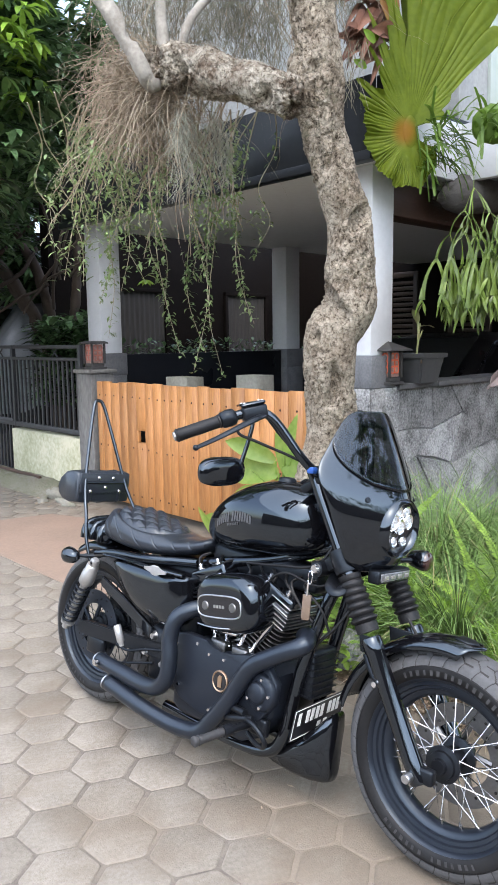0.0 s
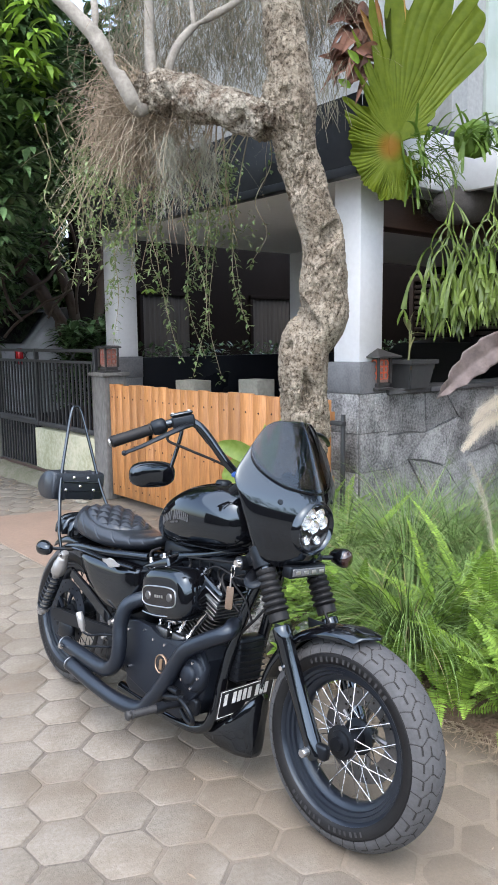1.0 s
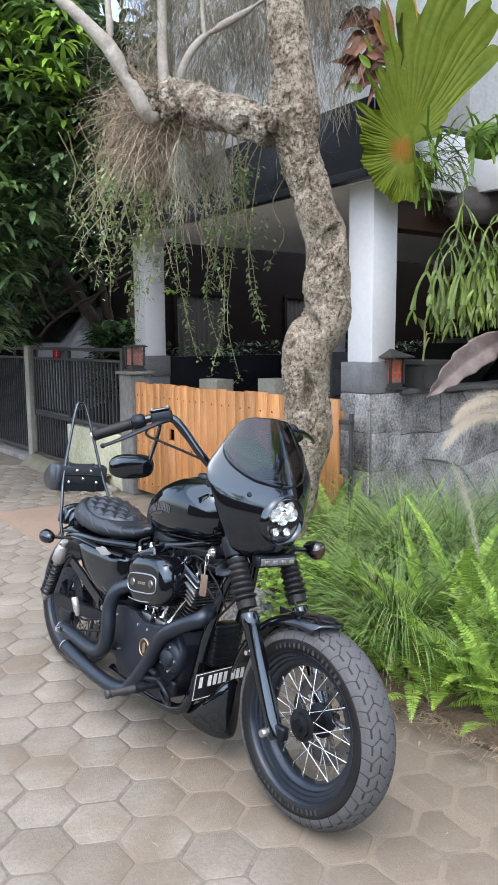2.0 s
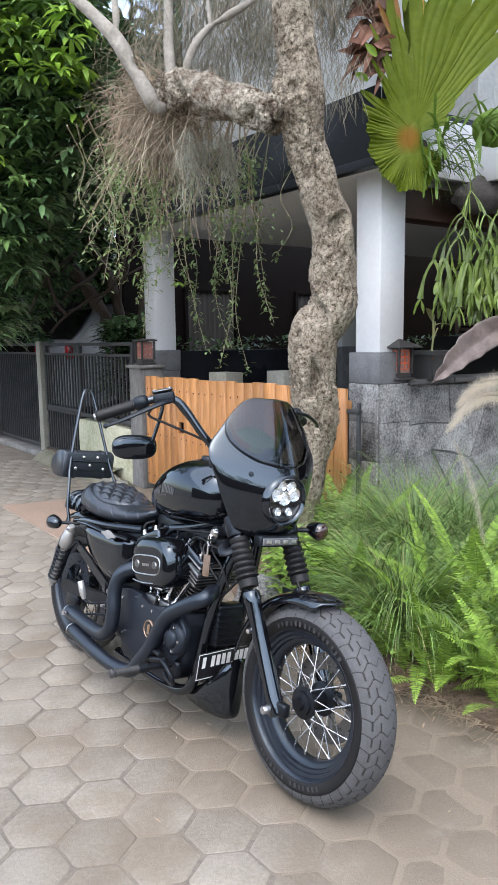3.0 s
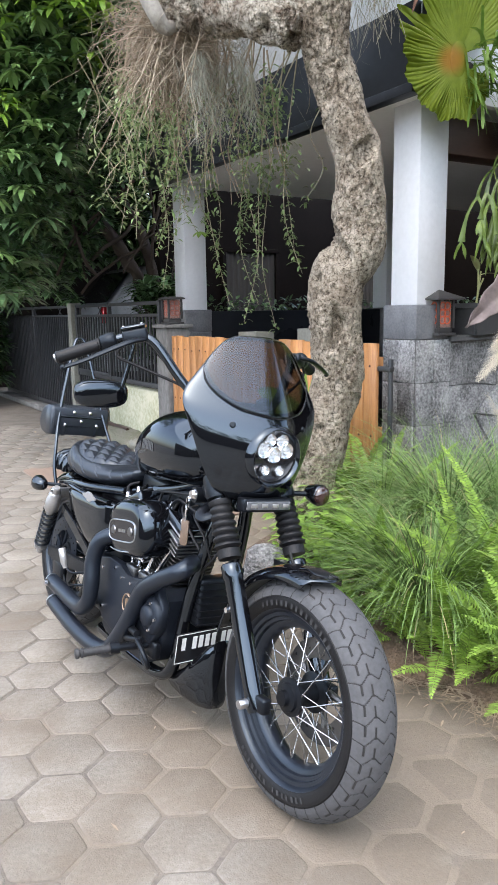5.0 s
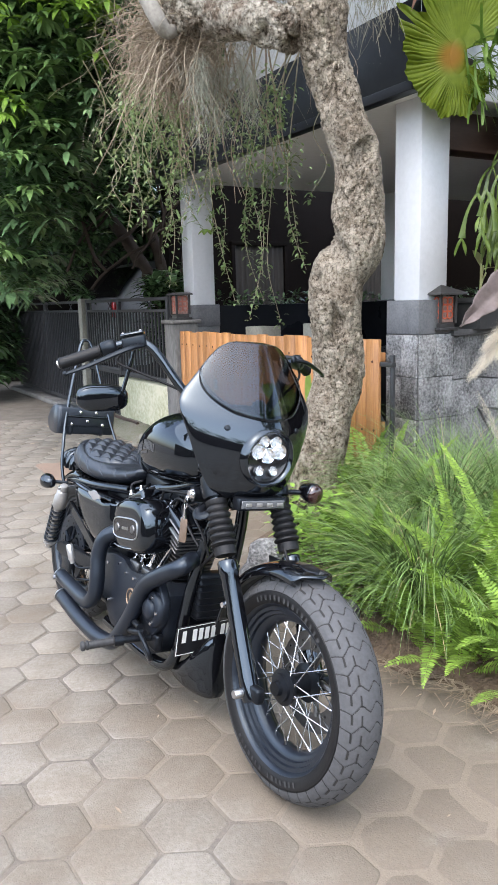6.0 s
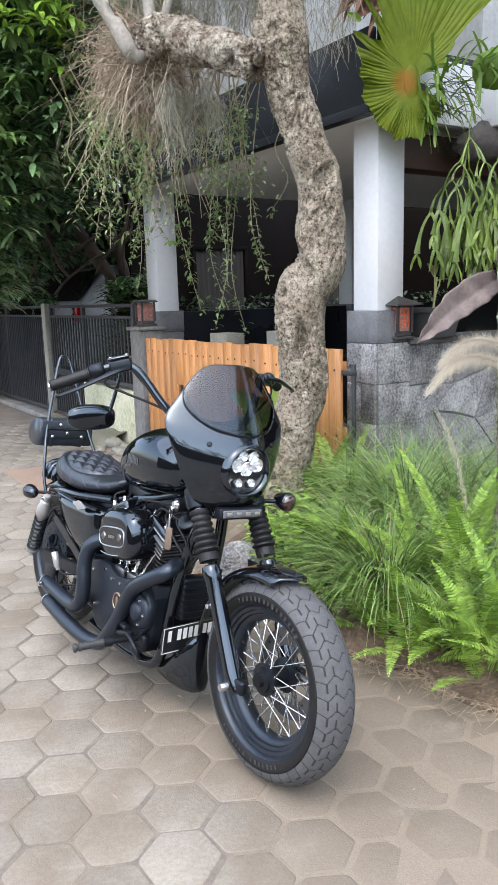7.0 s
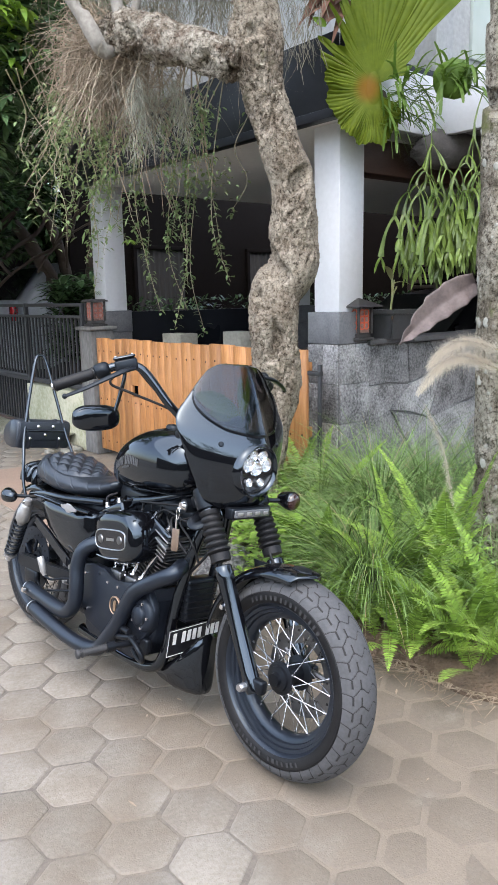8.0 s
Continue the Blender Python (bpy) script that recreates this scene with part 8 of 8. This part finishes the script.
for pts in ([(0.27, -0.165, 0.33), (0.33, -0.16, 0.32), (0.42, -0.14, 0.345), (0.50, -0.13, 0.36)], [(0.13, -0.11, 0.25), (0.22, -0.135, 0.24), (0.33, -0.15, 0.27), (0.45, -0.13, 0.30)]):
    bm = bmesh.new()
    tube(bm, smooth_path(pts, 5), 0.005, 8)
    part("brake_line", bm, M_SATIN, bike)
for x, z in ((0.44, 0.40), (0.52, 0.37), (0.40, 0.33), (0.50, 0.31)):
    bm = bmesh.new()
    lathe(bm, [(0.0, 0.02), (0.01, 0.02), (0.013, 0.01), (0.02, 0.0)], 12, along((x, -0.12, z), (x, -0.2, z)))
    part("bolt", bm, M_STEEL, bike)
part("sprocket_cover", boxm(0.40, 0.62, -0.125, 0.10, 0.22, 0.44, 0.03), M_SATIN, bike)

# engine
CR = Vector((0.822, 0, 0.308))
bm = bmesh.new()
plate(bm, [(0.56, 0.19), (0.60, 0.165), (0.90, 0.165), (0.97, 0.20), (1.03, 0.30), (1.03, 0.42), (1.0, 0.44), (0.58, 0.44), (0.56, 0.42)], 0.25, Matrix.Translation((0, 0.125, 0)) @ pose(0, 0, 0, 90, 0, 0), 0.02)
part("crankcase", bm, M_CASE, bike, "dark grey engine crankcase")
bm = bmesh.new()
camo = [(0.555, 0.445), (0.64, 0.468), (0.74, 0.468), (0.80, 0.44), (0.86, 0.452), (0.94, 0.475), (1.02, 0.460), (1.06, 0.41), (1.055, 0.34), (1.00, 0.275), (0.90, 0.22), (0.74, 0.21), (0.62, 0.235), (0.56, 0.29)]
plate(bm, camo, 0.03, Matrix.Translation((0, -0.122, 0)) @ pose(0, 0, 0, 90, 0, 0), 0.006)
cc = part("cam_cover", bm, M_CASE, bike, "large dark grey cam cover")
for x, z in ((0.60, 0.42), (0.70, 0.445), (0.76, 0.425), (0.83, 0.425), (0.62, 0.28), (0.78, 0.24), (0.90, 0.25)):
    bm = bmesh.new()
    lathe(bm, [(0.0, 0.007), (0.0055, 0.007), (0.006, 0.0)], 8, along((x, -0.151, z), (x, -0.2, z)))
    part("bolt", bm, M_CHROME, cc)
bm = bmesh.new()
lathe(bm, [(0.036, 0.0), (0.036, 0.006), (0.033, 0.008), (0.030, 0.006)], 32, along((0.821, -0.151, 0.351), (0.821, -0.2, 0.351)))
tc = part("timer_ring", bm, M_COPPER, cc, "copper-edged timer badge")
bm = bmesh.new()
lathe(bm, [(0.0, 0.0055), (0.031, 0.0055)], 28, along((0.821, -0.151, 0.351), (0.821, -0.2, 0.351)))
part("timer_face", bm, M_LAMPBLACK, tc)
bm = bmesh.new()
plate(bm, [(-0.007, -0.02), (0.009, -0.02), (0.009, 0.02), (-0.002, 0.02), (-0.009, 0.012)], 0.002, Matrix.Translation((0.821, -0.1568, 0.351)) @ pose(0, 0, 0, 90, 0, 0))
part("timer_mark", bm, M_COPPER, tc)
bm = bmesh.new()
lathe(bm, [(0.0, 0.035), (0.028, 0.034), (0.034, 0.028), (0.036, 0.02), (0.055, 0.018), (0.062, 0.01), (0.064, 0.0)], 36, along((1.0, -0.150, 0.372), (1.0, -0.2, 0.372)))
nc = part("nose_cover", bm, M_CASE, cc, "round dark grey nose cover")
for k in range(5):
    a = 2 * math.pi * k / 5
    bm = bmesh.new()
    lathe(bm, [(0.0, 0.006), (0.005, 0.006), (0.006, 0.0)], 8, along((1.0 + 0.047 * math.cos(a), -0.168, 0.372 + 0.047 * math.sin(a)), (1.0 + 0.047 * math.cos(a), -0.2, 0.372 + 0.047 * math.sin(a))))
    part("bolt", bm, M_CHROME, nc)
for k, (tilt, name) in enumerate(((22.5, "front_cylinder"), (-22.5, "rear_cylinder"))):
    m = Matrix.Translation(CR) @ pose(0, 0, 0, 0, tilt, 0)
    bm = bmesh.new()
    lathe(bm, [(0.0, 0.10), (0.055, 0.10), (0.055, 0.33), (0.0, 0.33)], 24, m)
    cyl = part(name, bm, M_SATIN, bike, "black finned engine cylinder")
    for i in range(11):
        z = 0.125 + i * 0.0165
        w = 0.078 + 0.006 * min(i, 6) / 6
        bm = bmesh.new()
        sq = [(w * math.copysign(abs(math.cos(a)) ** 0.5, math.cos(a)), w * 1.05 * math.copysign(abs(math.sin(a)) ** 0.5, math.sin(a))) for a in np.linspace(0, 2 * math.pi, 33)[:-1]]
        plate(bm, sq, 0.0055, m @ Matrix.Translation((0, 0, z)))
        part("fin", bm, M_DISC, cyl, "cooling fin with a bare metal edge")
    bm = bmesh.new()
    box(bm, -0.085, 0.085, -0.10, 0.10, 0.31, 0.372, 0.012, m)
    part("cylinder_head", bm, M_SATIN, cyl)
    for i in range(4):
        part("fin", boxm(-0.092, 0.092, -0.110, 0.105, 0.316 + i * 0.0145, 0.322 + i * 0.0145, 0.002, m), M_DISC if tilt > 0 else M_SATIN, cyl)
    bm = bmesh.new()
    box(bm, -0.088, 0.088, -0.112, 0.10, 0.374, 0.425, 0.014, m, 3)
    rb = part("rocker_box", bm, M_GLOSS, cyl, "gloss black rocker cover")
    for z_, up in ((0.3715, 0.0045), (0.397, 0.003)) if tilt > 0 else ():
        part("rocker_seam", boxm(-0.0915, 0.0915, -0.1165, 0.102, z_, z_ + up, 0.001, m), M_STEEL, cyl, "polished seam of the rocker cover")
    for sx in (-1, 1):
        for sy in (-0.09, 0.0):
            bm = bmesh.new()
            lathe(bm, [(0.011, 0.0), (0.011, 0.008), (0.008, 0.010), (0.008, 0.020), (0.0, 0.021)], 12, m @ Matrix.Translation((sx * 0.045, sy, 0.424)))
            part("bolt", bm, M_CHROME, cyl)
    for dx in (-0.022, 0.022):
        bm = bmesh.new()
        top = m @ Vector((dx * 1.7, -0.088, 0.315))
        bot = Vector((CR.x + (0.045 if tilt > 0 else -0.05) + dx * 1.2, -0.105, 0.455))
        L = (top - bot).length
        lathe(bm, [(0.0, 0.0), (0.015, 0.0), (0.015, 0.02), (0.0085, 0.026), (0.0085, L * 0.45), (0.0105, L * 0.47), (0.0105, L - 0.02), (0.013, L - 0.015), (0.013, L)], 14, along(bot, top))
        part("pushrod_tube", bm, M_CHROME, cyl, "chrome pushrod tube")
    bm = bmesh.new()
    bx_ = CR.x + (0.05 if tilt > 0 else -0.05)
    box(bm, bx_ - 0.035, bx_ + 0.035, -0.135, -0.08, 0.435, 0.475, 0.008)
    part("tappet_block", bm, M_DISC, cyl)
# air cleaner
AC = Vector((0.845, 0, 0.622))
am = Matrix.Translation(AC) @ pose(0, 0, 0, 0, -9, 0)


def stadium(a, b, n=44, p=0.62):
    return [(a * math.copysign(abs(math.cos(t)) ** p, math.cos(t)), b * math.copysign(abs(math.sin(t)) ** p, math.sin(t))) for t in np.linspace(0, 2 * math.pi, n + 1)[:-1]]


bm = bmesh.new()
rings = []
for sc, y in ((0.94, -0.095), (0.97, -0.10), (1.0, -0.125), (1.0, -0.155), (0.97, -0.178), (0.90, -0.194), (0.80, -0.204), (0.6, -0.207), (0.2, -0.208)):
    rings.append([am @ Vector((x * (1 - (1 - sc) * 0.85), y, z * sc)) for x, z in stadium(0.142, 0.098)])
loft(bm, rings)
ac = part("air_cleaner", bm, M_GLOSS, bike, "gloss black oval air cleaner cover")
bm = bmesh.new()
tube(bm, [am @ Vector((x - 0.012, -0.2085, z - 0.008)) for x, z in stadium(0.098, 0.036, 40, 0.5)], 0.0026, 6, closed=True)
part("badge_rim", bm, M_STEEL, ac, "thin bright badge outline")
bm = bmesh.new()
bm.faces.new([bm.verts.new(am @ Vector((x - 0.012, -0.2088, z - 0.008))) for x, z in stadium(0.096, 0.034, 40, 0.5)])
part("badge_face", bm, M_LAMPBLACK, ac)
for dx in (-0.075, 0.050):
    bm = bmesh.new()
    lathe(bm, [(0.0, 0.004), (0.013, 0.004), (0.016, 0.0)], 16, along(am @ Vector((dx, -0.209, -0.008)), am @ Vector((dx, -0.3, -0.008))))
    part("badge_disc", bm, M_DISC, ac)
for k in range(4):
    part("badge_bar", boxm(-0.035 + 0.013 * k, -0.026 + 0.013 * k, -0.2105, -0.209, -0.013, -0.003, 0, am), M_STEEL, ac)
bm = bmesh.new()
tube(bm, [am @ Vector((-0.125 + 0.2 * q, -0.1965 - 0.010 * math.sin(q * math.pi), -0.072 - 0.006 * math.sin(q * math.pi))) for q in np.linspace(0, 1, 14)], 0.0022, 6)
part("trim_line", bm, M_STEEL, ac)
bm = bmesh.new()
rod(bm, (0.80, 0.06, 0.62), (0.83, -0.10, 0.62), 0.055, seg=20)
part("carburettor", bm, M_CASE, bike)
bm = bmesh.new()
for a, b, r in (((0.80, -0.12, 0.505), (0.80, -0.12, 0.54), 0.012), ((0.83, -0.12, 0.505), (0.83, -0.12, 0.545), 0.012), ((0.78, -0.13, 0.51), (0.86, -0.13, 0.515), 0.009)):
    rod(bm, a, b, r)
part("oil_fitting", bm, M_CHROME, bike, "chrome fitting below the air cleaner")
# exhaust pipes
def pipe(name, pts, r, label, tip=True):
    P = smooth_path(pts, 8)
    bm = bmesh.new()
    tube(bm, P, r, 22, cap=False)
    ob = part(name, bm, M_EXHAUST, bike, label)
    md = ob.modifiers.new("wall", 'SOLIDIFY')
    md.thickness = 0.003
    md.offset = -1
    d = (P[-1] - P[-2]).normalized()
    bm = bmesh.new()
    tube(bm, [P[-1] - d * 0.004, P[-1] + d * 0.003], (r if not isinstance(r, list) else r[-1]) + 0.001, 22, cap=False)
    t = part("pipe_end", bm, M_STEEL, ob, "worn bright pipe edge")
    bm = bmesh.new()
    tube(bm, [P[-1] - d * 0.1, P[-1] - d * 0.03], 0.026, 18)
    part("baffle", bm, M_LAMPBLACK, ob)
    return ob


p1 = pipe("rear_exhaust_pipe", [(0.70, -0.10, 0.565), (0.66, -0.15, 0.555), (0.618, -0.185, 0.52), (0.603, -0.198, 0.45), (0.612, -0.20, 0.37), (0.605, -0.20, 0.305), (0.56, -0.198, 0.258), (0.48, -0.195, 0.243), (0.34, -0.19, 0.246), (0.20, -0.187, 0.252)], 0.029, "black ceramic rear exhaust pipe")
pipe("front_exhaust_pipe", [(1.075, -0.05, 0.555), (1.125, -0.10, 0.572), (1.14, -0.145, 0.556), (1.06, -0.168, 0.508), (0.985, -0.180, 0.458), (0.945, -0.182, 0.405), (0.895, -0.184, 0.318), (0.835, -0.188, 0.235), (0.78, -0.195, 0.178), (0.67, -0.205, 0.162), (0.50, -0.215, 0.175), (0.295, -0.212, 0.197)], 0.0285, "black ceramic front exhaust pipe")
bm = bmesh.new()
lathe(bm, [(0.0, 0.012), (0.011, 0.012), (0.013, 0.0)], 10, along((0.23, -0.222, 0.255), (0.23, -0.26, 0.258)))
part("pipe_bolt", bm, M_CHROME, p1)
bm = bmesh.new()
box(bm, 0.38, 0.44, -0.205, -0.12, 0.20, 0.235, 0.006)
part("exhaust_bracket", bm, M_SATIN, bike)
# foot controls
bm = bmesh.new()
rod(bm, (0.985, -0.12, 0.265), (0.97, -0.255, 0.262), 0.012)
rod(bm, (0.97, -0.245, 0.262), (0.966, -0.275, 0.26), 0.019)
fm = part("forward_control", bm, M_SATIN, bike)
bm = bmesh.new()
m = along((0.968, -0.262, 0.262), (0.945, -0.382, 0.247))
lathe(bm, [(0.0, 0.0), (0.012, 0.0), (0.013, 0.01)] + [q for k in range(9) for q in ((0.0125, 0.014 + k * 0.009), (0.0142, 0.018 + k * 0.009))] + [(0.0125, 0.097), (0.016, 0.099), (0.016, 0.104), (0.012, 0.106), (0.012, 0.110), (0.0165, 0.112), (0.0165, 0.120), (0.013, 0.123), (0.0, 0.123)], 18, m)
part("foot_peg", bm, M_PEG, fm, "ribbed grey-worn rubber foot peg")
bm = bmesh.new()
sp = smooth_path([(0.955, -0.17, 0.272), (1.00, -0.195, 0.287), (1.045, -0.20, 0.272), (1.065, -0.19, 0.240), (1.045, -0.175, 0.215), (1.0, -0.165, 0.215), (0.965, -0.16, 0.232)], 5)
tube(bm, sp, 0.0085, 10)
box(bm, 0.95, 1.03, -0.150, -0.120, 0.225, 0.285, 0.01)
rod(bm, (0.87, -0.175, 0.30), (0.97, -0.185, 0.30), 0.012)
part("brake_pedal", bm, M_SATIN, fm)
bm = bmesh.new()
tube(bm, smooth_path([(0.86, -0.17, 0.25), (0.92, -0.19, 0.27), (1.0, -0.18, 0.29)], 4), 0.01, 8)
part("brake_rod", bm, M_SATIN, fm)
# belly pan
bm = bmesh.new()
rings = []
for x, z0, z1, w in ((0.93, 0.116, 0.140, 0.045), (1.00, 0.108, 0.170, 0.066), (1.08, 0.103, 0.220, 0.076), (1.14, 0.104, 0.280, 0.070), (1.18, 0.110, 0.325, 0.056), (1.20, 0.118, 0.340, 0.042), (1.207, 0.140, 0.325, 0.028)):
    rings.append([(x, w * math.copysign(abs(math.cos(a)) ** 0.5, math.cos(a)) * (1.0 if math.sin(a) > 0 else 0.82), (z0 + z1) / 2 + (z1 - z0) / 2 * math.copysign(abs(math.sin(a)) ** 0.5, math.sin(a))) for a in np.linspace(0, 2 * math.pi, 29)[:-1]])
loft(bm, rings)
part("belly_pan", bm, M_GLOSS, bike, "gloss black chin spoiler below the frame")
bm = bmesh.new()
box(bm, 1.075, 1.13, -0.06, 0.06, 0.36, 0.52, 0.01)
cool = part("oil_cooler", bm, M_SATIN, bike)
for k in range(7):
    part("fin", boxm(1.068, 1.137, -0.064, 0.064, 0.37 + k * 0.022, 0.374 + k * 0.022), M_SATIN, cool)
# number plate: bars only
exn, eyn, ezn = Vector((0.0516, 0.9944, 0.0927)), Vector((0.2117, -0.1016, 0.9720)), Vector((0.9760, -0.0305, -0.2158))
pm = Matrix.Translation((1.1053, -0.1183, 0.2376)) @ Matrix((exn, eyn, ezn)).transposed().to_4x4()
lx, ly = 0.252, 0.112
bm = bmesh.new()
plate(bm, [(0, 0), (lx, 0), (lx, ly), (0, ly)], 0.0025, pm @ Matrix.Translation((0, 0, -0.0025)))
np_ = part("number_plate", bm, M_PLATE, bike, "black plate with plain white bars", smooth=False)
bm = bmesh.new()
for a, b, c, d in ((0.003, lx - 0.003, 0.003, 0.0055), (0.003, lx - 0.003, ly - 0.0055, ly - 0.003), (0.003, 0.0055, 0.006, ly - 0.006), (lx - 0.0055, lx - 0.003, 0.006, ly - 0.006)):
    box(bm, a, b, c, d, 0.0, 0.001, m=pm)
part("plate_border", bm, M_WHITEPAINT, np_, smooth=False)
for a, b, c, d in [(0.022, 0.036, 0.05, 0.095)] + [(0.060 + 0.023 * k, 0.075 + 0.023 * k, 0.05, 0.095) for k in range(4)] + [(0.165 + 0.021 * k, 0.180 + 0.021 * k, 0.05, 0.095) for k in range(3)] + [(0.125, 0.142, 0.016, 0.034), (0.155, 0.172, 0.016, 0.034)]:
    part("plate_bar", boxm(a, b, c, d, 0.0, 0.0012, 0, pm), M_WHITEPAINT, np_, smooth=False)
# side stand
bm = bmesh.new()
ground_pt = Vector((0.70, 0.33, 0.33 * math.tan(_ln) + 0.006))
tube(bm, smooth_path([(0.86, 0.11, 0.20), (0.80, 0.2, 0.14), ground_pt + Vector((0, 0, 0.006))], 4), 0.011, 10)
part("side_stand", bm, M_SATIN, bike, "black side stand leg")

part("battery_box", boxm(0.36, 0.63, -0.085, 0.085, 0.42, 0.69, 0.02), M_SATIN, bike)
bm = bmesh.new()
box(bm, 0.62, 1.10, -0.045, 0.045, 0.69, 0.78, 0.02)
part("wiring_cover", bm, M_SATIN, bike)
for k in range(9):
    r_ = random.Random(100 + k)
    x0 = 0.62 + 0.06 * k
    bm = bmesh.new()
    tube(bm, smooth_path([(x0, -0.05, 0.74), (x0 + r_.uniform(-0.03, 0.05), -0.085, 0.72), (x0 + r_.uniform(-0.05, 0.08), -0.09, 0.67), (x0 + r_.uniform(-0.05, 0.1), -0.07, 0.60)], 5), r_.uniform(0.003, 0.006), 7)
    part("cable", bm, M_BLACKRUB, bike)

# ---- hexagonal pavers ----
def hex_mesh(flat, thick, seed):
    """A worn six-sided paver: uneven rim, rounded corners, soft edge."""
    r = random.Random(seed)
    R = flat / math.sqrt(3)
    rim = []
    for k in range(6):
        a, b = Vector((R, 0, 0)), Vector((R, 0, 0))
        a.rotate(Euler((0, 0, radians(60 * k))))
        b.rotate(Euler((0, 0, radians(60 * k + 60))))
        for u in (0.0, 0.10, 0.5, 0.90):
            p = a.lerp(b, u)
            p *= (0.965 if u == 0.0 else 0.992) + r.uniform(-0.010, 0.008)
            rim.append(p)
    bm = bmesh.new()
    ring = lambda f, z: [bm.verts.new((p.x * f, p.y * f, z + (r.uniform(-0.0006, 0.0006) if z > -0.01 else 0))) for p in rim]
    rings = [ring(1.0, -thick), ring(1.0, -0.0048), ring(0.975, -0.0016), ring(0.93, 0.0)]
    for A, B in zip(rings, rings[1:]):
        for k in range(len(A)):
            bm.faces.new((A[k], A[(k + 1) % len(A)], B[(k + 1) % len(A)], B[k]))
    bm.faces.new(rings[-1])
    for f in bm.faces:
        f.smooth = True
    me = bpy.data.meshes.new("paver")
    bm.to_mesh(me)
    bm.free()
    me.materials.append(M_PAVER)
    return me


pavement = part("pavement", boxm(-12, 12, -8, 9.4, -0.06, -0.0042), M_JOINT, None, "pavement of grey-brown hexagonal concrete pavers", kind="structure", smooth=False)
pr = random.Random(11)
FLAT, PITCH_X, PITCH_Y, SKEW = 0.2062, 0.1853, 0.2113, -0.0069
tiles = [(0.7235 + i * PITCH_X, 1.873 + i * SKEW - (i % 2) * PITCH_Y / 2 + j * PITCH_Y, -1) for i in range(-36, 37) for j in range(-38, 40)]
keep = []
for (x, y, a) in tiles:
    h = HOUSE.inverted() @ Vector((x, y, 0))
    if h.x > -0.55 or y > 9.2 or y < -7 or abs(x) > 7:
        continue
    keep.append((x, y, a))
near = sorted(keep, key=lambda q: (q[0] - 0.75) ** 2 * 1.2 + (q[1] - 1.7) ** 2 * 0.75)[:300]
ids = set(near)
meshes = [hex_mesh(FLAT, 0.03, 50 + k) for k in range(8)]
for (x, y, a) in near:
    ob = new("paver", pr.choice(meshes))
    ob.parent = pavement
    ob.matrix_basis = pose(x + pr.uniform(-0.002, 0.002), y + pr.uniform(-0.002, 0.002), (-0.0028 if x > 1.3 else 0) + pr.uniform(-0.002, 0.001), pr.uniform(-0.5, 0.5), pr.uniform(-0.5, 0.5), a + 60 * pr.randrange(6) + pr.uniform(-1.5, 1.5))
V, F = [], []
forms = [([v.co.copy() for v in me.vertices], [tuple(p.vertices) for p in me.polygons]) for me in meshes]
for q in keep:
    if q in ids:
        continue
    m = pose(q[0], q[1], pr.uniform(-0.004, 0.001), pr.uniform(-0.6, 0.6), pr.uniform(-0.6, 0.6), q[2] + pr.uniform(-1.2, 1.2))
    tv, tf = pr.choice(forms)
    k0 = len(V)
    V += [m @ v for v in tv]
    F += [tuple(k0 + i for i in f) for f in tf]
raw("paver_field", V, F, M_PAVER, pavement, "grey-brown hexagonal concrete pavers", kind="stuff", smooth=True)
bm = bmesh.new()
edge_ = [(-1.93, 0.55 + 0.12 * k) for k in range(20)]
edge_ += [(-1.90 + 0.07 * k, 2.90 - 0.018 * k + 0.05 * noise.noise(Vector((k * 0.7, 0, 0)))) for k in range(13)]
edge_ += [(-1.02 + 0.03 * k, 2.62 - 0.09 * k + 0.03 * noise.noise(Vector((k * 0.9, 4, 0)))) for k in range(5)]
edge_ += [(-0.80 + 0.05 * noise.noise(Vector((0, k * 0.6, 2))), 2.15 - 0.1 * k) for k in range(17)]
low = [bm.verts.new((x, y, 0.0)) for x, y in edge_]
top = [bm.verts.new((x + (0.003 if x < -1.9 else 0), y, 0.006)) for x, y in edge_]
bm.faces.new(top)
for k in range(len(low)):
    q = (k + 1) % len(low)
    bm.faces.new((low[k], low[q], top[q], top[k]))
slab = part("cement_apron", bm, M_REDPAVE, None, "worn reddish cement apron before the wooden gate", kind="structure", smooth=False)
slab.matrix_world = HOUSE

lv = Leaves()
for i in range(420):
    p = Vector((0.775 + pr.gauss(0, 0.05), 2.25 + pr.gauss(0, 0.05), 0.0015))
    s = pr.uniform(0.002, 0.006)
    lv.blade(p, Vector((math.cos(i), math.sin(i), pr.uniform(0.2, 0.7))), s * 1.5, s, 0.5, steps=2, fold=0.5)
lv.make("loose_grit", M_JOINT, label="loose grit where a paver has crumbled", category="grit", kind="stuff")
lv = Leaves()
for i in range(90):
    h = Vector((-0.80 - abs(pr.gauss(0, 0.32)), pr.uniform(2.6, 5.0), 0.008))
    lv.blade(HOUSE @ h, rdir(pr.uniform(0.0, 0.25)), pr.uniform(0.03, 0.09), pr.uniform(0.012, 0.03), 0.2, steps=3, fold=0.2)
for i in range(50):
    lv.blade(Vector((pr.uniform(-1.2, 2.0), pr.uniform(0.6, 4.0), 0.004)), rdir(pr.uniform(0.0, 0.15)), pr.uniform(0.015, 0.05), pr.uniform(0.003, 0.012), 0.1, steps=2, fold=0.15)
lv.make("fallen_leaves", M_ROOT, label="dry fallen leaves scattered on the pavement", category="leaf litter", kind="stuff")
